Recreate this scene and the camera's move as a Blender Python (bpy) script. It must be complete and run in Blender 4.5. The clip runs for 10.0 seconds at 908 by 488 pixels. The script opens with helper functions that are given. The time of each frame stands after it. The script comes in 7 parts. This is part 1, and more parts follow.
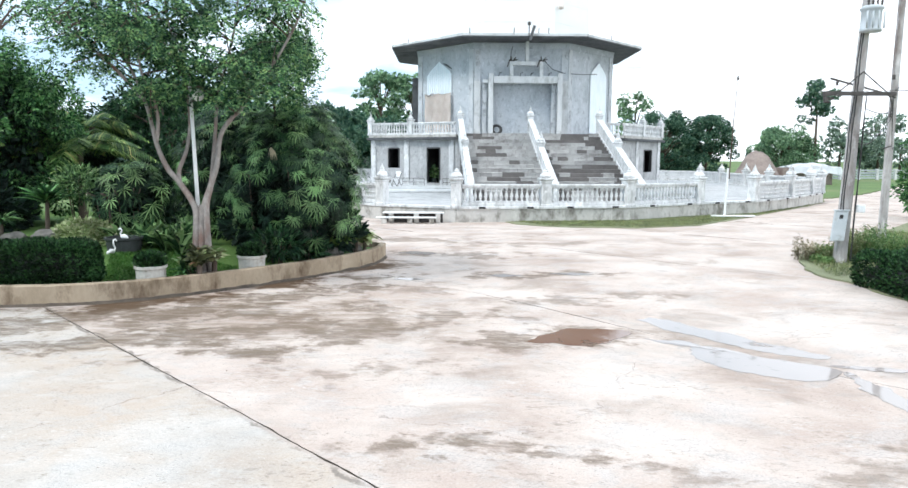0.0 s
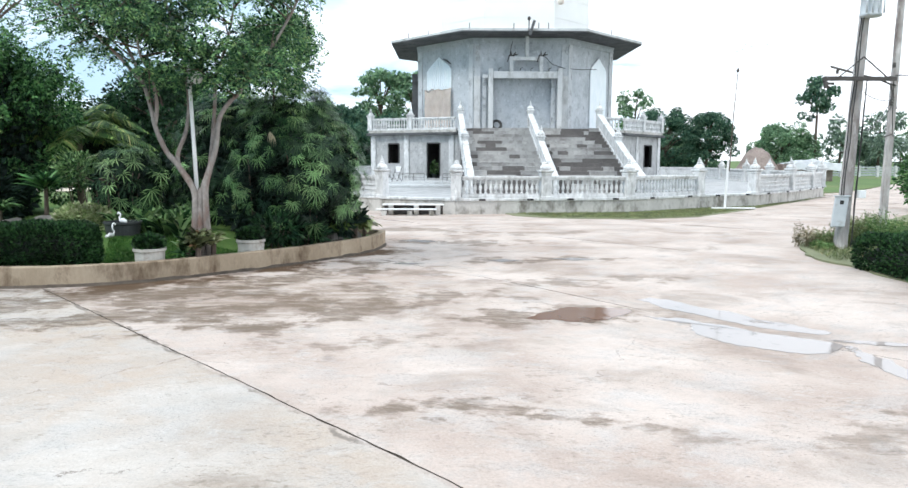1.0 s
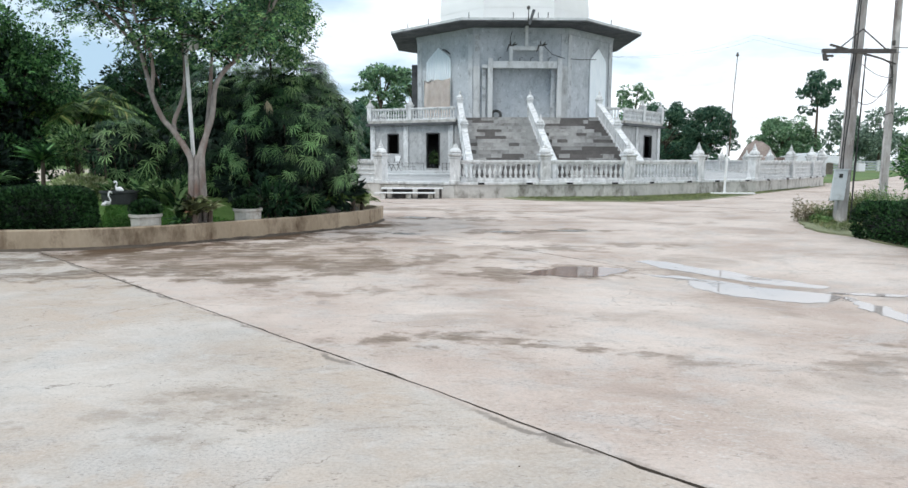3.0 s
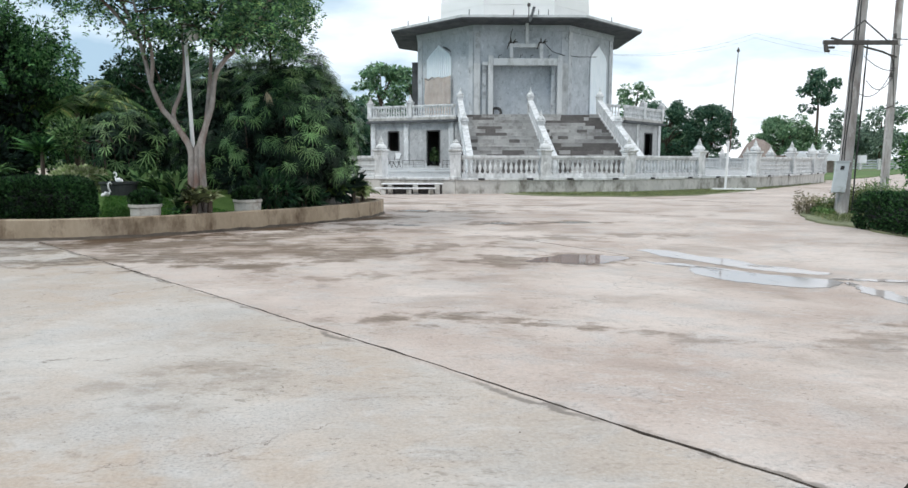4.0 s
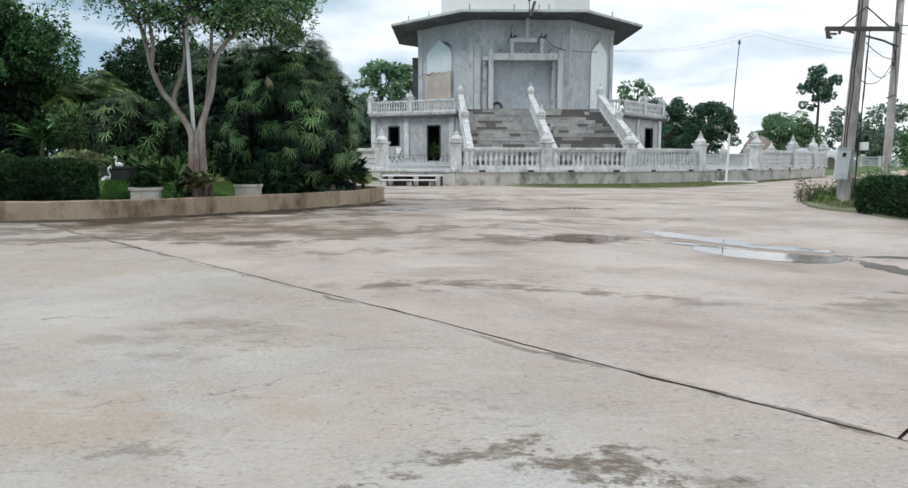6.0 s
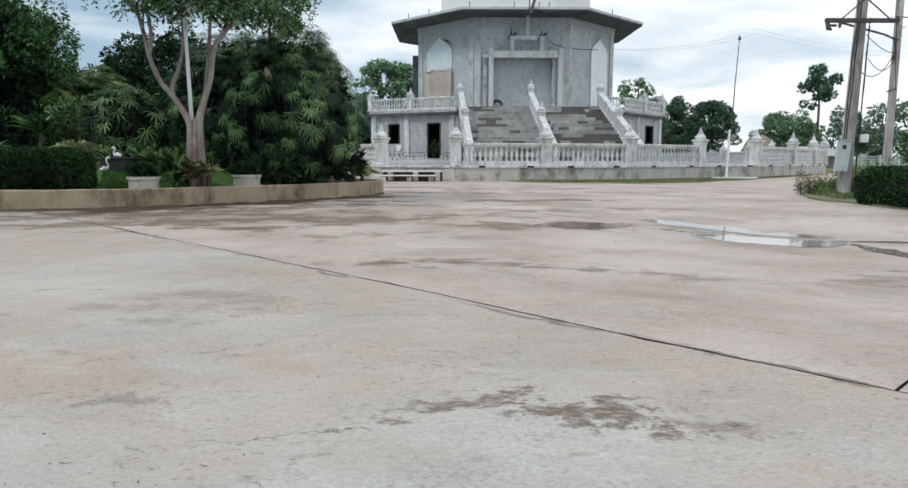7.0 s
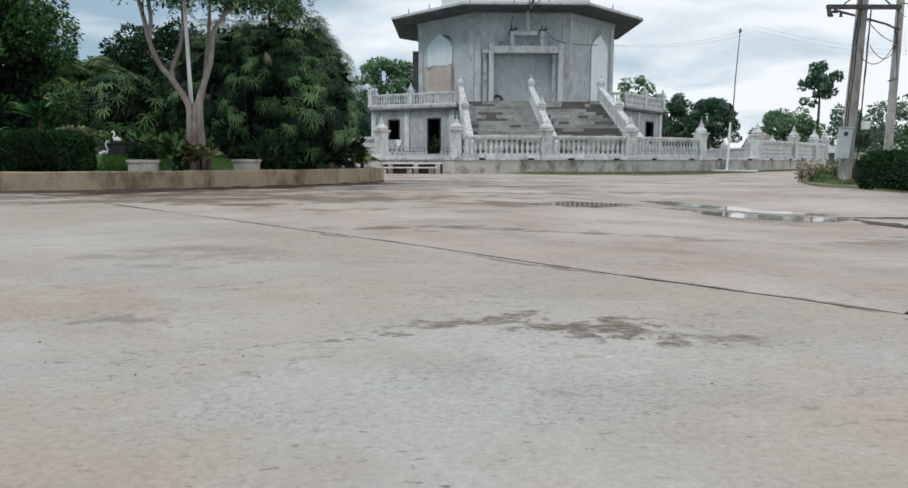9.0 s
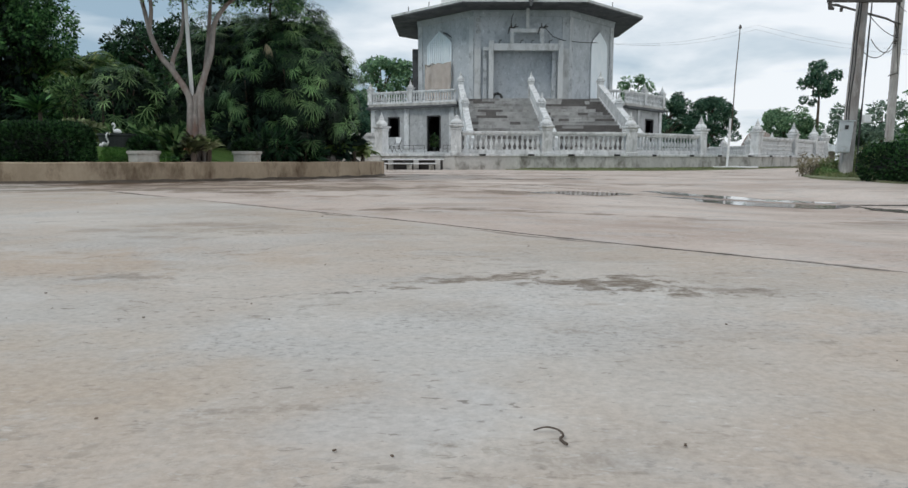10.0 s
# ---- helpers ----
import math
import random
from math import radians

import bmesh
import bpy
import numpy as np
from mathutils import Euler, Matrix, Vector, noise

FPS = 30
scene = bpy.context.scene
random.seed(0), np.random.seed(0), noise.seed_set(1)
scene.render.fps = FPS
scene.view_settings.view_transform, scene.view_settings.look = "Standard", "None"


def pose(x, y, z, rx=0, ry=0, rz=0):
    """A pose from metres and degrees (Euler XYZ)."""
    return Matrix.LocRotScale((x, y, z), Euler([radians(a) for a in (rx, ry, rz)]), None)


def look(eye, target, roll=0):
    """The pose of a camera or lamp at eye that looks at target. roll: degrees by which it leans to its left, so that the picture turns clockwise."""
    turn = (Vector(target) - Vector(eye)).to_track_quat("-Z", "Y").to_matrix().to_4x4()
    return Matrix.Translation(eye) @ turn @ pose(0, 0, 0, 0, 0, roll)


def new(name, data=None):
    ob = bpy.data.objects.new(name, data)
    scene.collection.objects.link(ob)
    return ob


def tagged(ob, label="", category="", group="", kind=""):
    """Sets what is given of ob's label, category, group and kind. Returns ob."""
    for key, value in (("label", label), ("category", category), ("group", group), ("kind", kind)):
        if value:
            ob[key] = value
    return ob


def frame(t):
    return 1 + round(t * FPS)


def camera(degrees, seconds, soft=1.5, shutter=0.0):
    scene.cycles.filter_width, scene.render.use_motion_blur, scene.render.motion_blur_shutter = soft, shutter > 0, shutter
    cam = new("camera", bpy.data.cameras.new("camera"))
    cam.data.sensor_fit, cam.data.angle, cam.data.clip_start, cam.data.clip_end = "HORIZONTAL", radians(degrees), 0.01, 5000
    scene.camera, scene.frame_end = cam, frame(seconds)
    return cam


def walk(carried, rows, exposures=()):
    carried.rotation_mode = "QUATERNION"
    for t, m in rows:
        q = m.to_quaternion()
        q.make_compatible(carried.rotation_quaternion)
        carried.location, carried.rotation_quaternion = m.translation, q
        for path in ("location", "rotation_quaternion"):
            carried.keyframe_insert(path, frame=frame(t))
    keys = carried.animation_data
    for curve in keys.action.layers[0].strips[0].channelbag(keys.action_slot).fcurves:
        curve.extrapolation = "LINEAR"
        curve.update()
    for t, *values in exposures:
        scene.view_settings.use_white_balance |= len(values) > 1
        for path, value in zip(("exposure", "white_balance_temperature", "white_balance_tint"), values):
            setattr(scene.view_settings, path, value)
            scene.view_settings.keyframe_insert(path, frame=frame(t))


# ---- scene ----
cam = camera(65.9, 10.0)
PATH = [
    (0, (0.951, -1.361, 2.656), (0.956, 0.624, 2.415), 0.3),
    (0.5, (0.941, -1.383, 2.493), (0.948, 0.602, 2.251), 0.3),
    (1, (0.968, -1.37, 2.301), (0.972, 0.615, 2.061), 0.2),
    (1.5, (0.98, -1.376, 2.135), (0.983, 0.61, 1.893), 0.2),
    (2, (1.0, -1.391, 1.966), (1.004, 0.594, 1.724), 0.3),
    (2.5, (1.027, -1.401, 1.793), (1.031, 0.584, 1.551), 0.2),
    (4, (1.038, -1.383, 1.453), (1.039, 0.602, 1.212), 0.1),
    (4.5, (1.025, -1.371, 1.365), (1.025, 0.614, 1.123), 0.1),
    (5, (1.008, -1.367, 1.274), (1.008, 0.618, 1.033), 0.1),
    (5.5, (1.012, -1.371, 1.19), (1.012, 0.614, 0.95), 0.1),
    (5.7, (1.009, -1.382, 1.179), (1.01, 0.603, 0.936), 0.1),
    (7, (1.053, -1.37, 0.931), (1.052, 0.616, 0.69), 0.1),
    (7.5, (1.056, -1.372, 0.85), (1.054, 0.614, 0.61), 0.1),
    (8, (1.048, -1.374, 0.77), (1.047, 0.611, 0.529), 0.1),
    (8.5, (1.045, -1.382, 0.695), (1.044, 0.603, 0.455), 0.0),
    (9, (1.043, -1.367, 0.611), (1.042, 0.618, 0.37), 0.1),
    (9.5, (1.023, -1.369, 0.532), (1.023, 0.617, 0.291), 0.1),
    (10, (1.009, -1.368, 0.445), (1.01, 0.617, 0.204), 0.1),
]
# the clip's camera starts overexposed and cool, and settles darker and warmer on the way down
EXPO = [(0, 1.04, 6280, 10), (0.5, 1, 6299, 10), (1, 0.9, 6318, 10), (1.5, 0.77, 6338, 10), (2, 0.67, 6357, 10), (2.5, 0.57, 6376, 10), (4, 0.42, 6433, 10), (5, 0.31, 6472, 10), (5.5, 0.26, 6491, 10), (7, 0.1, 6510, 10), (8, 0.03, 6510, 10), (10, -0.1, 6510, 10)]
walk(cam, [(t, look(eye, target, roll)) for t, eye, target, roll in PATH], EXPO)

# ---- world and sun: a bright overcast sky ----
world = bpy.data.worlds.new("sky")
scene.world = world
world.use_nodes = True
wn, wl = world.node_tree.nodes, world.node_tree.links
wn.clear()


def wnode(kind, **props):
    n = wn.new(kind)
    for k, v in props.items():
        if k == "op":
            n.operation = v
    return n


w_out = wn.new("ShaderNodeOutputWorld")
sky = wn.new("ShaderNodeTexSky")
sky.sky_type, sky.sun_disc, sky.sun_elevation, sky.sun_rotation = "NISHITA", False, radians(50), radians(120)
w_sky = wn.new("ShaderNodeBackground")
w_sky.inputs["Strength"].default_value = 0.07
wl.new(sky.outputs[0], w_sky.inputs["Color"])
w_co = wn.new("ShaderNodeTexCoord")
w_sep = wn.new("ShaderNodeSeparateXYZ")
wl.new(w_co.outputs["Generated"], w_sep.inputs[0])
w_up = wnode("ShaderNodeMath", op="MAXIMUM")
w_up.inputs[1].default_value = 0.0
wl.new(w_sep.outputs["Z"], w_up.inputs[0])
w_add = wnode("ShaderNodeMath", op="ADD")
w_add.inputs[1].default_value = 0.16
wl.new(w_up.outputs[0], w_add.inputs[0])
w_dx, w_dy = wnode("ShaderNodeMath", op="DIVIDE"), wnode("ShaderNodeMath", op="DIVIDE")
for n, axis in ((w_dx, "X"), (w_dy, "Y")):
    wl.new(w_sep.outputs[axis], n.inputs[0])
    wl.new(w_add.outputs[0], n.inputs[1])
w_vec = wn.new("ShaderNodeCombineXYZ")
wl.new(w_dx.outputs[0], w_vec.inputs[0])
wl.new(w_dy.outputs[0], w_vec.inputs[1])
w_noise = wn.new("ShaderNodeTexNoise")
w_noise.inputs["Scale"].default_value = 1.05
w_noise.inputs["Detail"].default_value = 7
w_noise.inputs["Roughness"].default_value = 0.52
w_noise.inputs["Distortion"].default_value = 0.25
w_shift = wn.new("ShaderNodeMapping")
w_shift.inputs["Location"].default_value = (3.1, 1.4, 0)
wl.new(w_vec.outputs[0], w_shift.inputs[0])
wl.new(w_shift.outputs[0], w_noise.inputs["Vector"])
w_ramp = wn.new("ShaderNodeValToRGB")
e = w_ramp.color_ramp.elements
e[0].position, e[0].color = 0.36, (0.38, 0.53, 0.66, 1)
e[1].position, e[1].color = 0.63, (1.04, 1.09, 1.14, 1)
mid = w_ramp.color_ramp.elements.new(0.49)
mid.color = (0.70, 0.81, 0.90, 1)
w_side = wnode("ShaderNodeMath", op="MULTIPLY_ADD")  # the cloud is thicker towards one side
w_side.inputs[1].default_value = 0.29
wl.new(w_sep.outputs["X"], w_side.inputs[0])
wl.new(w_noise.outputs["Fac"], w_side.inputs[2])
wl.new(w_side.outputs[0], w_ramp.inputs[0])
w_cloud = wn.new("ShaderNodeBackground")
w_cloud.inputs["Strength"].default_value = 1.0
wl.new(w_ramp.outputs[0], w_cloud.inputs["Color"])
w_mix = wn.new("ShaderNodeMixShader")
w_mix.inputs[0].default_value = 0.88
wl.new(w_sky.outputs[0], w_mix.inputs[1])
wl.new(w_cloud.outputs[0], w_mix.inputs[2])
wl.new(w_mix.outputs[0], w_out.inputs["Surface"])

sun = new("sun", bpy.data.lights.new("sun", "SUN"))
sun.data.energy, sun.data.angle, sun.data.color = 1.4, radians(14), (1.0, 0.96, 0.9)
sun.matrix_basis = look((-34, -15, 46), (0, 5, 0))


# ---- materials ----
def material(name, dark, light, scale=3.0, rough=0.85, bump=0.3, fine=40.0, stain=None, stain_scale=0.6, stain_at=(0.5, 0.7),
             metal=0.0, spec=0.3, stretch=(1, 1, 1), each=0.0, fine_mix=0.35, bump_dist=0.01, scuffed=0.0):
    """Two-scale noise colour, optional stains, fine relief; each: brightness spread from piece to piece."""
    m = bpy.data.materials.new(name)
    m.use_nodes = True
    t, l = m.node_tree.nodes, m.node_tree.links
    b = t["Principled BSDF"]
    b.inputs["Roughness"].default_value, b.inputs["Metallic"].default_value = rough, metal
    b.inputs["Specular IOR Level"].default_value = spec
    geo = t.new("ShaderNodeNewGeometry")
    mp = t.new("ShaderNodeMapping")
    mp.inputs["Scale"].default_value = stretch
    l.new(geo.outputs["Position"], mp.inputs[0])

    def tex(sc, detail=5, ro=0.6):
        n = t.new("ShaderNodeTexNoise")
        n.inputs["Scale"].default_value, n.inputs["Detail"].default_value, n.inputs["Roughness"].default_value = sc, detail, ro
        l.new(mp.outputs[0], n.inputs["Vector"])
        return n.outputs["Fac"]

    def spread(value, lo, hi):
        n = t.new("ShaderNodeMapRange")
        n.inputs[1].default_value, n.inputs[2].default_value = lo, hi
        l.new(value, n.inputs[0])
        return n.outputs[0]

    def mix(fac, a, c, mode="MIX"):
        n = t.new("ShaderNodeMix")
        n.data_type, n.blend_type = "RGBA", mode
        for k, v in ((0, fac), (6, a), (7, c)):
            if isinstance(v, (int, float)):
                n.inputs[k].default_value = v
            elif isinstance(v, tuple):
                n.inputs[k].default_value = (*v, 1)
            else:
                l.new(v, n.inputs[k])
        return n.outputs[2]

    big, small = tex(scale), tex(fine, 4, 0.7)
    col = mix(spread(big, 0.32, 0.68), dark, light)
    col = mix(fine_mix, col, mix(spread(small, 0.3, 0.7), dark, light))
    if stain:
        col = mix(spread(tex(stain_scale, 6, 0.68), *stain_at), col, stain)
    if scuffed:
        # small scraped and patched places over the large stains
        col = mix(spread(tex(scuffed, 7, 0.72), 0.53, 0.7), col, tuple(0.74 * v for v in dark))
        col = mix(spread(tex(scuffed * 0.7 + 0.13, 7, 0.7), 0.56, 0.72), col, tuple(min(0.9, 1.2 * v) for v in light))
    if each:
        info = t.new("ShaderNodeObjectInfo")
        n = t.new("ShaderNodeMapRange")
        n.inputs[3].default_value, n.inputs[4].default_value = 1 - each, 1 + each
        l.new(info.outputs["Random"], n.inputs[0])
        hsv = t.new("ShaderNodeHueSaturation")
        l.new(n.outputs[0], hsv.inputs["Value"])
        l.new(col, hsv.inputs["Color"])
        col = hsv.outputs[0]
    l.new(col, b.inputs["Base Color"])
    if bump:
        bp = t.new("ShaderNodeBump")
        bp.inputs["Strength"].default_value, bp.inputs["Distance"].default_value = bump, bump_dist
        l.new(small, bp.inputs["Height"])
        l.new(bp.outputs[0], b.inputs["Normal"])
    return m


def leaf_material(name, dark, light, old=None, glow=0.25, rough=0.5, shine=0.22):
    """Leaves: colour differs from leaf to leaf, some light passes through."""
    m = bpy.data.materials.new(name)
    m.use_nodes = True
    t, l = m.node_tree.nodes, m.node_tree.links
    b = t["Principled BSDF"]
    b.inputs["Roughness"].default_value = rough
    b.inputs["Specular IOR Level"].default_value = shine
    geo = t.new("ShaderNodeNewGeometry")
    ramp = t.new("ShaderNodeValToRGB")
    es = ramp.color_ramp.elements
    es[0].color, es[1].color, es[0].position, es[1].position = (*dark, 1), (*light, 1), 0.3, 0.93
    if old:
        x = es.new(1.0)
        x.color = (*old, 1)
    l.new(geo.outputs["Random Per Island"], ramp.inputs[0])
    noise_t = t.new("ShaderNodeTexNoise")
    noise_t.inputs["Scale"].default_value = 1.8
    l.new(geo.outputs["Position"], noise_t.inputs["Vector"])
    mr = t.new("ShaderNodeMapRange")
    mr.inputs[1].default_value, mr.inputs[2].default_value, mr.inputs[3].default_value, mr.inputs[4].default_value = 0.3, 0.7, 0.5, 1.5
    l.new(noise_t.outputs["Fac"], mr.inputs[0])
    hsv = t.new("ShaderNodeHueSaturation")
    l.new(mr.outputs[0], hsv.inputs["Value"])
    l.new(ramp.outputs[0], hsv.inputs["Color"])
    l.new(hsv.outputs[0], b.inputs["Base Color"])
    if glow:
        tr = t.new("ShaderNodeBsdfTranslucent")
        l.new(hsv.outputs[0], tr.inputs["Color"])
        mx = t.new("ShaderNodeMixShader")
        mx.inputs[0].default_value = glow
        l.new(b.outputs[0], mx.inputs[1])
        l.new(tr.outputs[0], mx.inputs[2])
        l.new(mx.outputs[0], t["Material Output"].inputs["Surface"])
    return m


CEMENT = material("cement_render", (0.36, 0.39, 0.42), (0.53, 0.56, 0.59), 0.6, 0.9, 0.3, 9, (0.27, 0.295, 0.315), 0.9, (0.5, 0.76), stretch=(1, 1, 0.7), scuffed=4.2)
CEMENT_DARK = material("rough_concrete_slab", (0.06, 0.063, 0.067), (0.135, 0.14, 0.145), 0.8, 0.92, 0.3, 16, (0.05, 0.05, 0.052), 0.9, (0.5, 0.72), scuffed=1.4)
CEMENT_PALE = material("pale_cement", (0.48, 0.495, 0.505), (0.64, 0.65, 0.65), 1.2, 0.88, 0.2, 20, (0.29, 0.29, 0.285), 1.6, (0.5, 0.72), stretch=(1, 1, 0.5))
WHITE = material("weathered_white_paint", (0.52, 0.53, 0.535), (0.74, 0.745, 0.74), 2.2, 0.75, 0.2, 26, (0.25, 0.25, 0.24), 2.8, (0.5, 0.72), stretch=(1, 1, 0.45), scuffed=5.0)
PLINTH = material("stained_plinth", (0.40, 0.39, 0.365), (0.62, 0.605, 0.575), 0.9, 0.9, 0.4, 12, (0.18, 0.17, 0.145), 1.7, (0.48, 0.66), stretch=(1, 1, 0.6))
TIER_WHITE = material("whitewash", (0.88, 0.88, 0.87), (0.94, 0.94, 0.93), 0.8, 0.8, 0.1, 9)
SHEET_BLUE = material("corrugated_sheet", (0.68, 0.76, 0.81), (0.85, 0.89, 0.92), 7, 0.45, 0.1, 9, stretch=(1, 1, 0.15))
SHEET_WHITE = material("white_sheet", (0.70, 0.73, 0.75), (0.84, 0.86, 0.87), 1.5, 0.5, 0.1, 9)
CLOTH = material("old_cloth", (0.70, 0.62, 0.56), (0.87, 0.80, 0.75), 2.2, 0.95, 0.3, 14)
CEMENT_LOW = material("lower_render", (0.33, 0.335, 0.335), (0.49, 0.495, 0.495), 0.7, 0.9, 0.25, 11, (0.23, 0.235, 0.235), 1.1, (0.5, 0.7), stretch=(1, 1, 0.7), scuffed=4.2)
STRIP = material("rendered_strip", (0.40, 0.425, 0.45), (0.58, 0.60, 0.615), 1.4, 0.9, 0.3, 14, (0.22, 0.23, 0.24), 2.6, (0.52, 0.68), stretch=(1, 1, 0.6))
CLOTH_DARK = material("dirty_cloth", (0.22, 0.2, 0.19), (0.42, 0.38, 0.35), 4, 0.95, 0.3, 14)
STAIR_BED = material("bare_mortar", (0.10, 0.093, 0.09), (0.18, 0.168, 0.16), 1.5, 0.95, 0.5, 12)
STEP_STONE = material("step_slab", (0.34, 0.335, 0.325), (0.51, 0.505, 0.49), 1.4, 0.85, 0.4, 18, (0.22, 0.205, 0.195), 1.6, (0.5, 0.72), each=0.16)
# near-black stand-in for shade inside hedges and drain slots
DARK = material("shade_black", (0.02, 0.021, 0.022), (0.045, 0.045, 0.046), 1.0, 0.95, 0.0)
POLE = material("pole_concrete", (0.36, 0.347, 0.337), (0.55, 0.532, 0.52), 1.5, 0.9, 0.35, 22, (0.19, 0.155, 0.14), 1.3, (0.45, 0.64), stretch=(1, 1, 0.3), scuffed=6.0)
STEEL = material("dark_steel", (0.05, 0.047, 0.045), (0.115, 0.105, 0.098), 6, 0.6, 0.2, 30, metal=0.3)
CABLE = material("black_cable", (0.02, 0.02, 0.02), (0.05, 0.05, 0.05), 6, 0.6, 0.0)
BOX_GREY = material("grey_painted_metal", (0.42, 0.46, 0.48), (0.55, 0.58, 0.60), 2.5, 0.45, 0.1, 30, (0.30, 0.29, 0.27), 3, (0.6, 0.8))
BOX_WHITE = material("white_metal", (0.66, 0.68, 0.69), (0.78, 0.79, 0.8), 3, 0.4, 0.1, 30)
KERB = material("planter_wall_concrete", (0.25, 0.195, 0.135), (0.42, 0.345, 0.255), 1.3, 0.92, 0.6, 18, (0.12, 0.082, 0.052), 2.4, (0.48, 0.68), stretch=(1, 1, 0.45))
POT = material("white_pot", (0.36, 0.35, 0.32), (0.55, 0.54, 0.51), 5, 0.7, 0.2, 30, (0.24, 0.215, 0.18), 5, (0.48, 0.70))
POT_DARK = material("black_tub", (0.025, 0.03, 0.03), (0.06, 0.065, 0.065), 5, 0.55, 0.1)
SAND = material("pale_sand", (0.42, 0.37, 0.29), (0.55, 0.50, 0.41), 0.2, 0.95, 0.3, 5)
SWAN = material("white_plaster", (0.68, 0.69, 0.69), (0.80, 0.80, 0.80), 6, 0.6, 0.1)
BARK = material("pale_bark", (0.13, 0.115, 0.105), (0.36, 0.33, 0.305), 6, 0.9, 0.9, 30, (0.17, 0.11, 0.09), 2.8, (0.5, 0.66), stretch=(1, 1, 0.45))
BARK_DARK = material("dark_bark", (0.06, 0.045, 0.035), (0.14, 0.11, 0.09), 4, 0.95, 0.7, 26, stretch=(1, 1, 0.4))
SOIL = material("soil", (0.07, 0.05, 0.035), (0.15, 0.11, 0.08), 3, 0.95, 0.6, 20)
LAWN = material("planter_lawn", (0.06, 0.125, 0.028), (0.125, 0.215, 0.055), 2.0, 0.9, 0.8, 30, bump_dist=0.03)
GRASS = material("lawn", (0.16, 0.175, 0.10), (0.26, 0.275, 0.165), 0.7, 0.9, 0.8, 30, (0.16, 0.15, 0.07), 0.35, (0.55, 0.8), bump_dist=0.03)
FIELD = material("field_grass", (0.07, 0.12, 0.04), (0.13, 0.20, 0.06), 0.08, 0.95, 0.5, 4, (0.20, 0.17, 0.10), 0.05, (0.52, 0.75), bump_dist=0.03)
EARTH = material("brown_earth", (0.16, 0.125, 0.11), (0.34, 0.28, 0.25), 0.8, 0.95, 0.9, 6, bump_dist=0.1)
ROCK = material("grey_rock", (0.07, 0.066, 0.06), (0.19, 0.18, 0.165), 4, 0.9, 0.6, 20)

LEAF_TREE = leaf_material("tree_leaves", (0.035, 0.10, 0.056), (0.27, 0.48, 0.185), (0.36, 0.48, 0.18), 0.34)
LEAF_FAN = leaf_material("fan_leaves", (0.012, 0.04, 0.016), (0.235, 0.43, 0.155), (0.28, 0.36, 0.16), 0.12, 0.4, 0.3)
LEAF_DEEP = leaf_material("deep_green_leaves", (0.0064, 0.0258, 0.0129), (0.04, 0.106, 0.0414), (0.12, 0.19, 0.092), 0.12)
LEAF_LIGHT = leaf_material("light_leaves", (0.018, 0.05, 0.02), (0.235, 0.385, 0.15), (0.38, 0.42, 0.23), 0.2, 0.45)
LEAF_BUSH = leaf_material("bush_leaves", (0.015, 0.054, 0.022), (0.141, 0.315, 0.104), (0.17, 0.265, 0.109), 0.28)
LEAF_HEDGE = leaf_material("hedge_leaves", (0.005, 0.019, 0.008), (0.042, 0.108, 0.034), (0.06, 0.12, 0.04), 0.1)
# far foliage: distance haze is mixed into these paler, bluer greens
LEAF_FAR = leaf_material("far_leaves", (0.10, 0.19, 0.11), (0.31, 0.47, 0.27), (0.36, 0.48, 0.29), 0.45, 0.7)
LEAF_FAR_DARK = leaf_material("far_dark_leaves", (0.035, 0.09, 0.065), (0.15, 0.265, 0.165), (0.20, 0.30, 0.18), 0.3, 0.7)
LEAF_HAZE = leaf_material("haze_toned_leaves", (0.13, 0.19, 0.15), (0.29, 0.38, 0.29), (0.33, 0.42, 0.31), 0.4, 0.8)
# near-black greens: shade inside thickets, put into the leaf colour
LEAF_SHADE = leaf_material("shade_toned_leaves", (0.006, 0.0162, 0.0115), (0.018, 0.0399, 0.0253), (0.03, 0.0665, 0.0345), 0.05, 0.7)
LEAF_PALM = leaf_material("palm_fronds", (0.03, 0.07, 0.018), (0.207, 0.307, 0.083), (0.281, 0.265, 0.0936), 0.2)
LEAF_RED = leaf_material("reddish_leaves", (0.05, 0.06, 0.03), (0.15, 0.17, 0.075), (0.24, 0.13, 0.08), 0.2)
LEAF_YELLOW = leaf_material("yellow_leaves", (0.231, 0.308, 0.122), (0.561, 0.585, 0.354), (0.693, 0.647, 0.486), 0.2)
LEAF_GRASS = leaf_material("grass_blades", (0.11, 0.145, 0.06), (0.26, 0.29, 0.13), (0.357, 0.257, 0.146), 0.2)
LAWN_BLADES = leaf_material("lawn_blades", (0.04, 0.112, 0.024), (0.104, 0.224, 0.048), (0.16, 0.224, 0.064), 0.2)
LEAF_WEED = leaf_material("weed_leaves", (0.08, 0.16, 0.05), (0.23, 0.34, 0.13), (0.34, 0.35, 0.16), 0.25)
LEAF_DRY = leaf_material("dry_leaves", (0.20, 0.175, 0.11), (0.40, 0.36, 0.25), (0.42, 0.33, 0.22), 0.2)


# ---- building blocks ----
def thing(name, at, label, category, group="", kind=""):
    ob = new(name)
    ob.location = at
    ob.empty_display_size = 0.3
    return tagged(ob, label, category, group, kind)


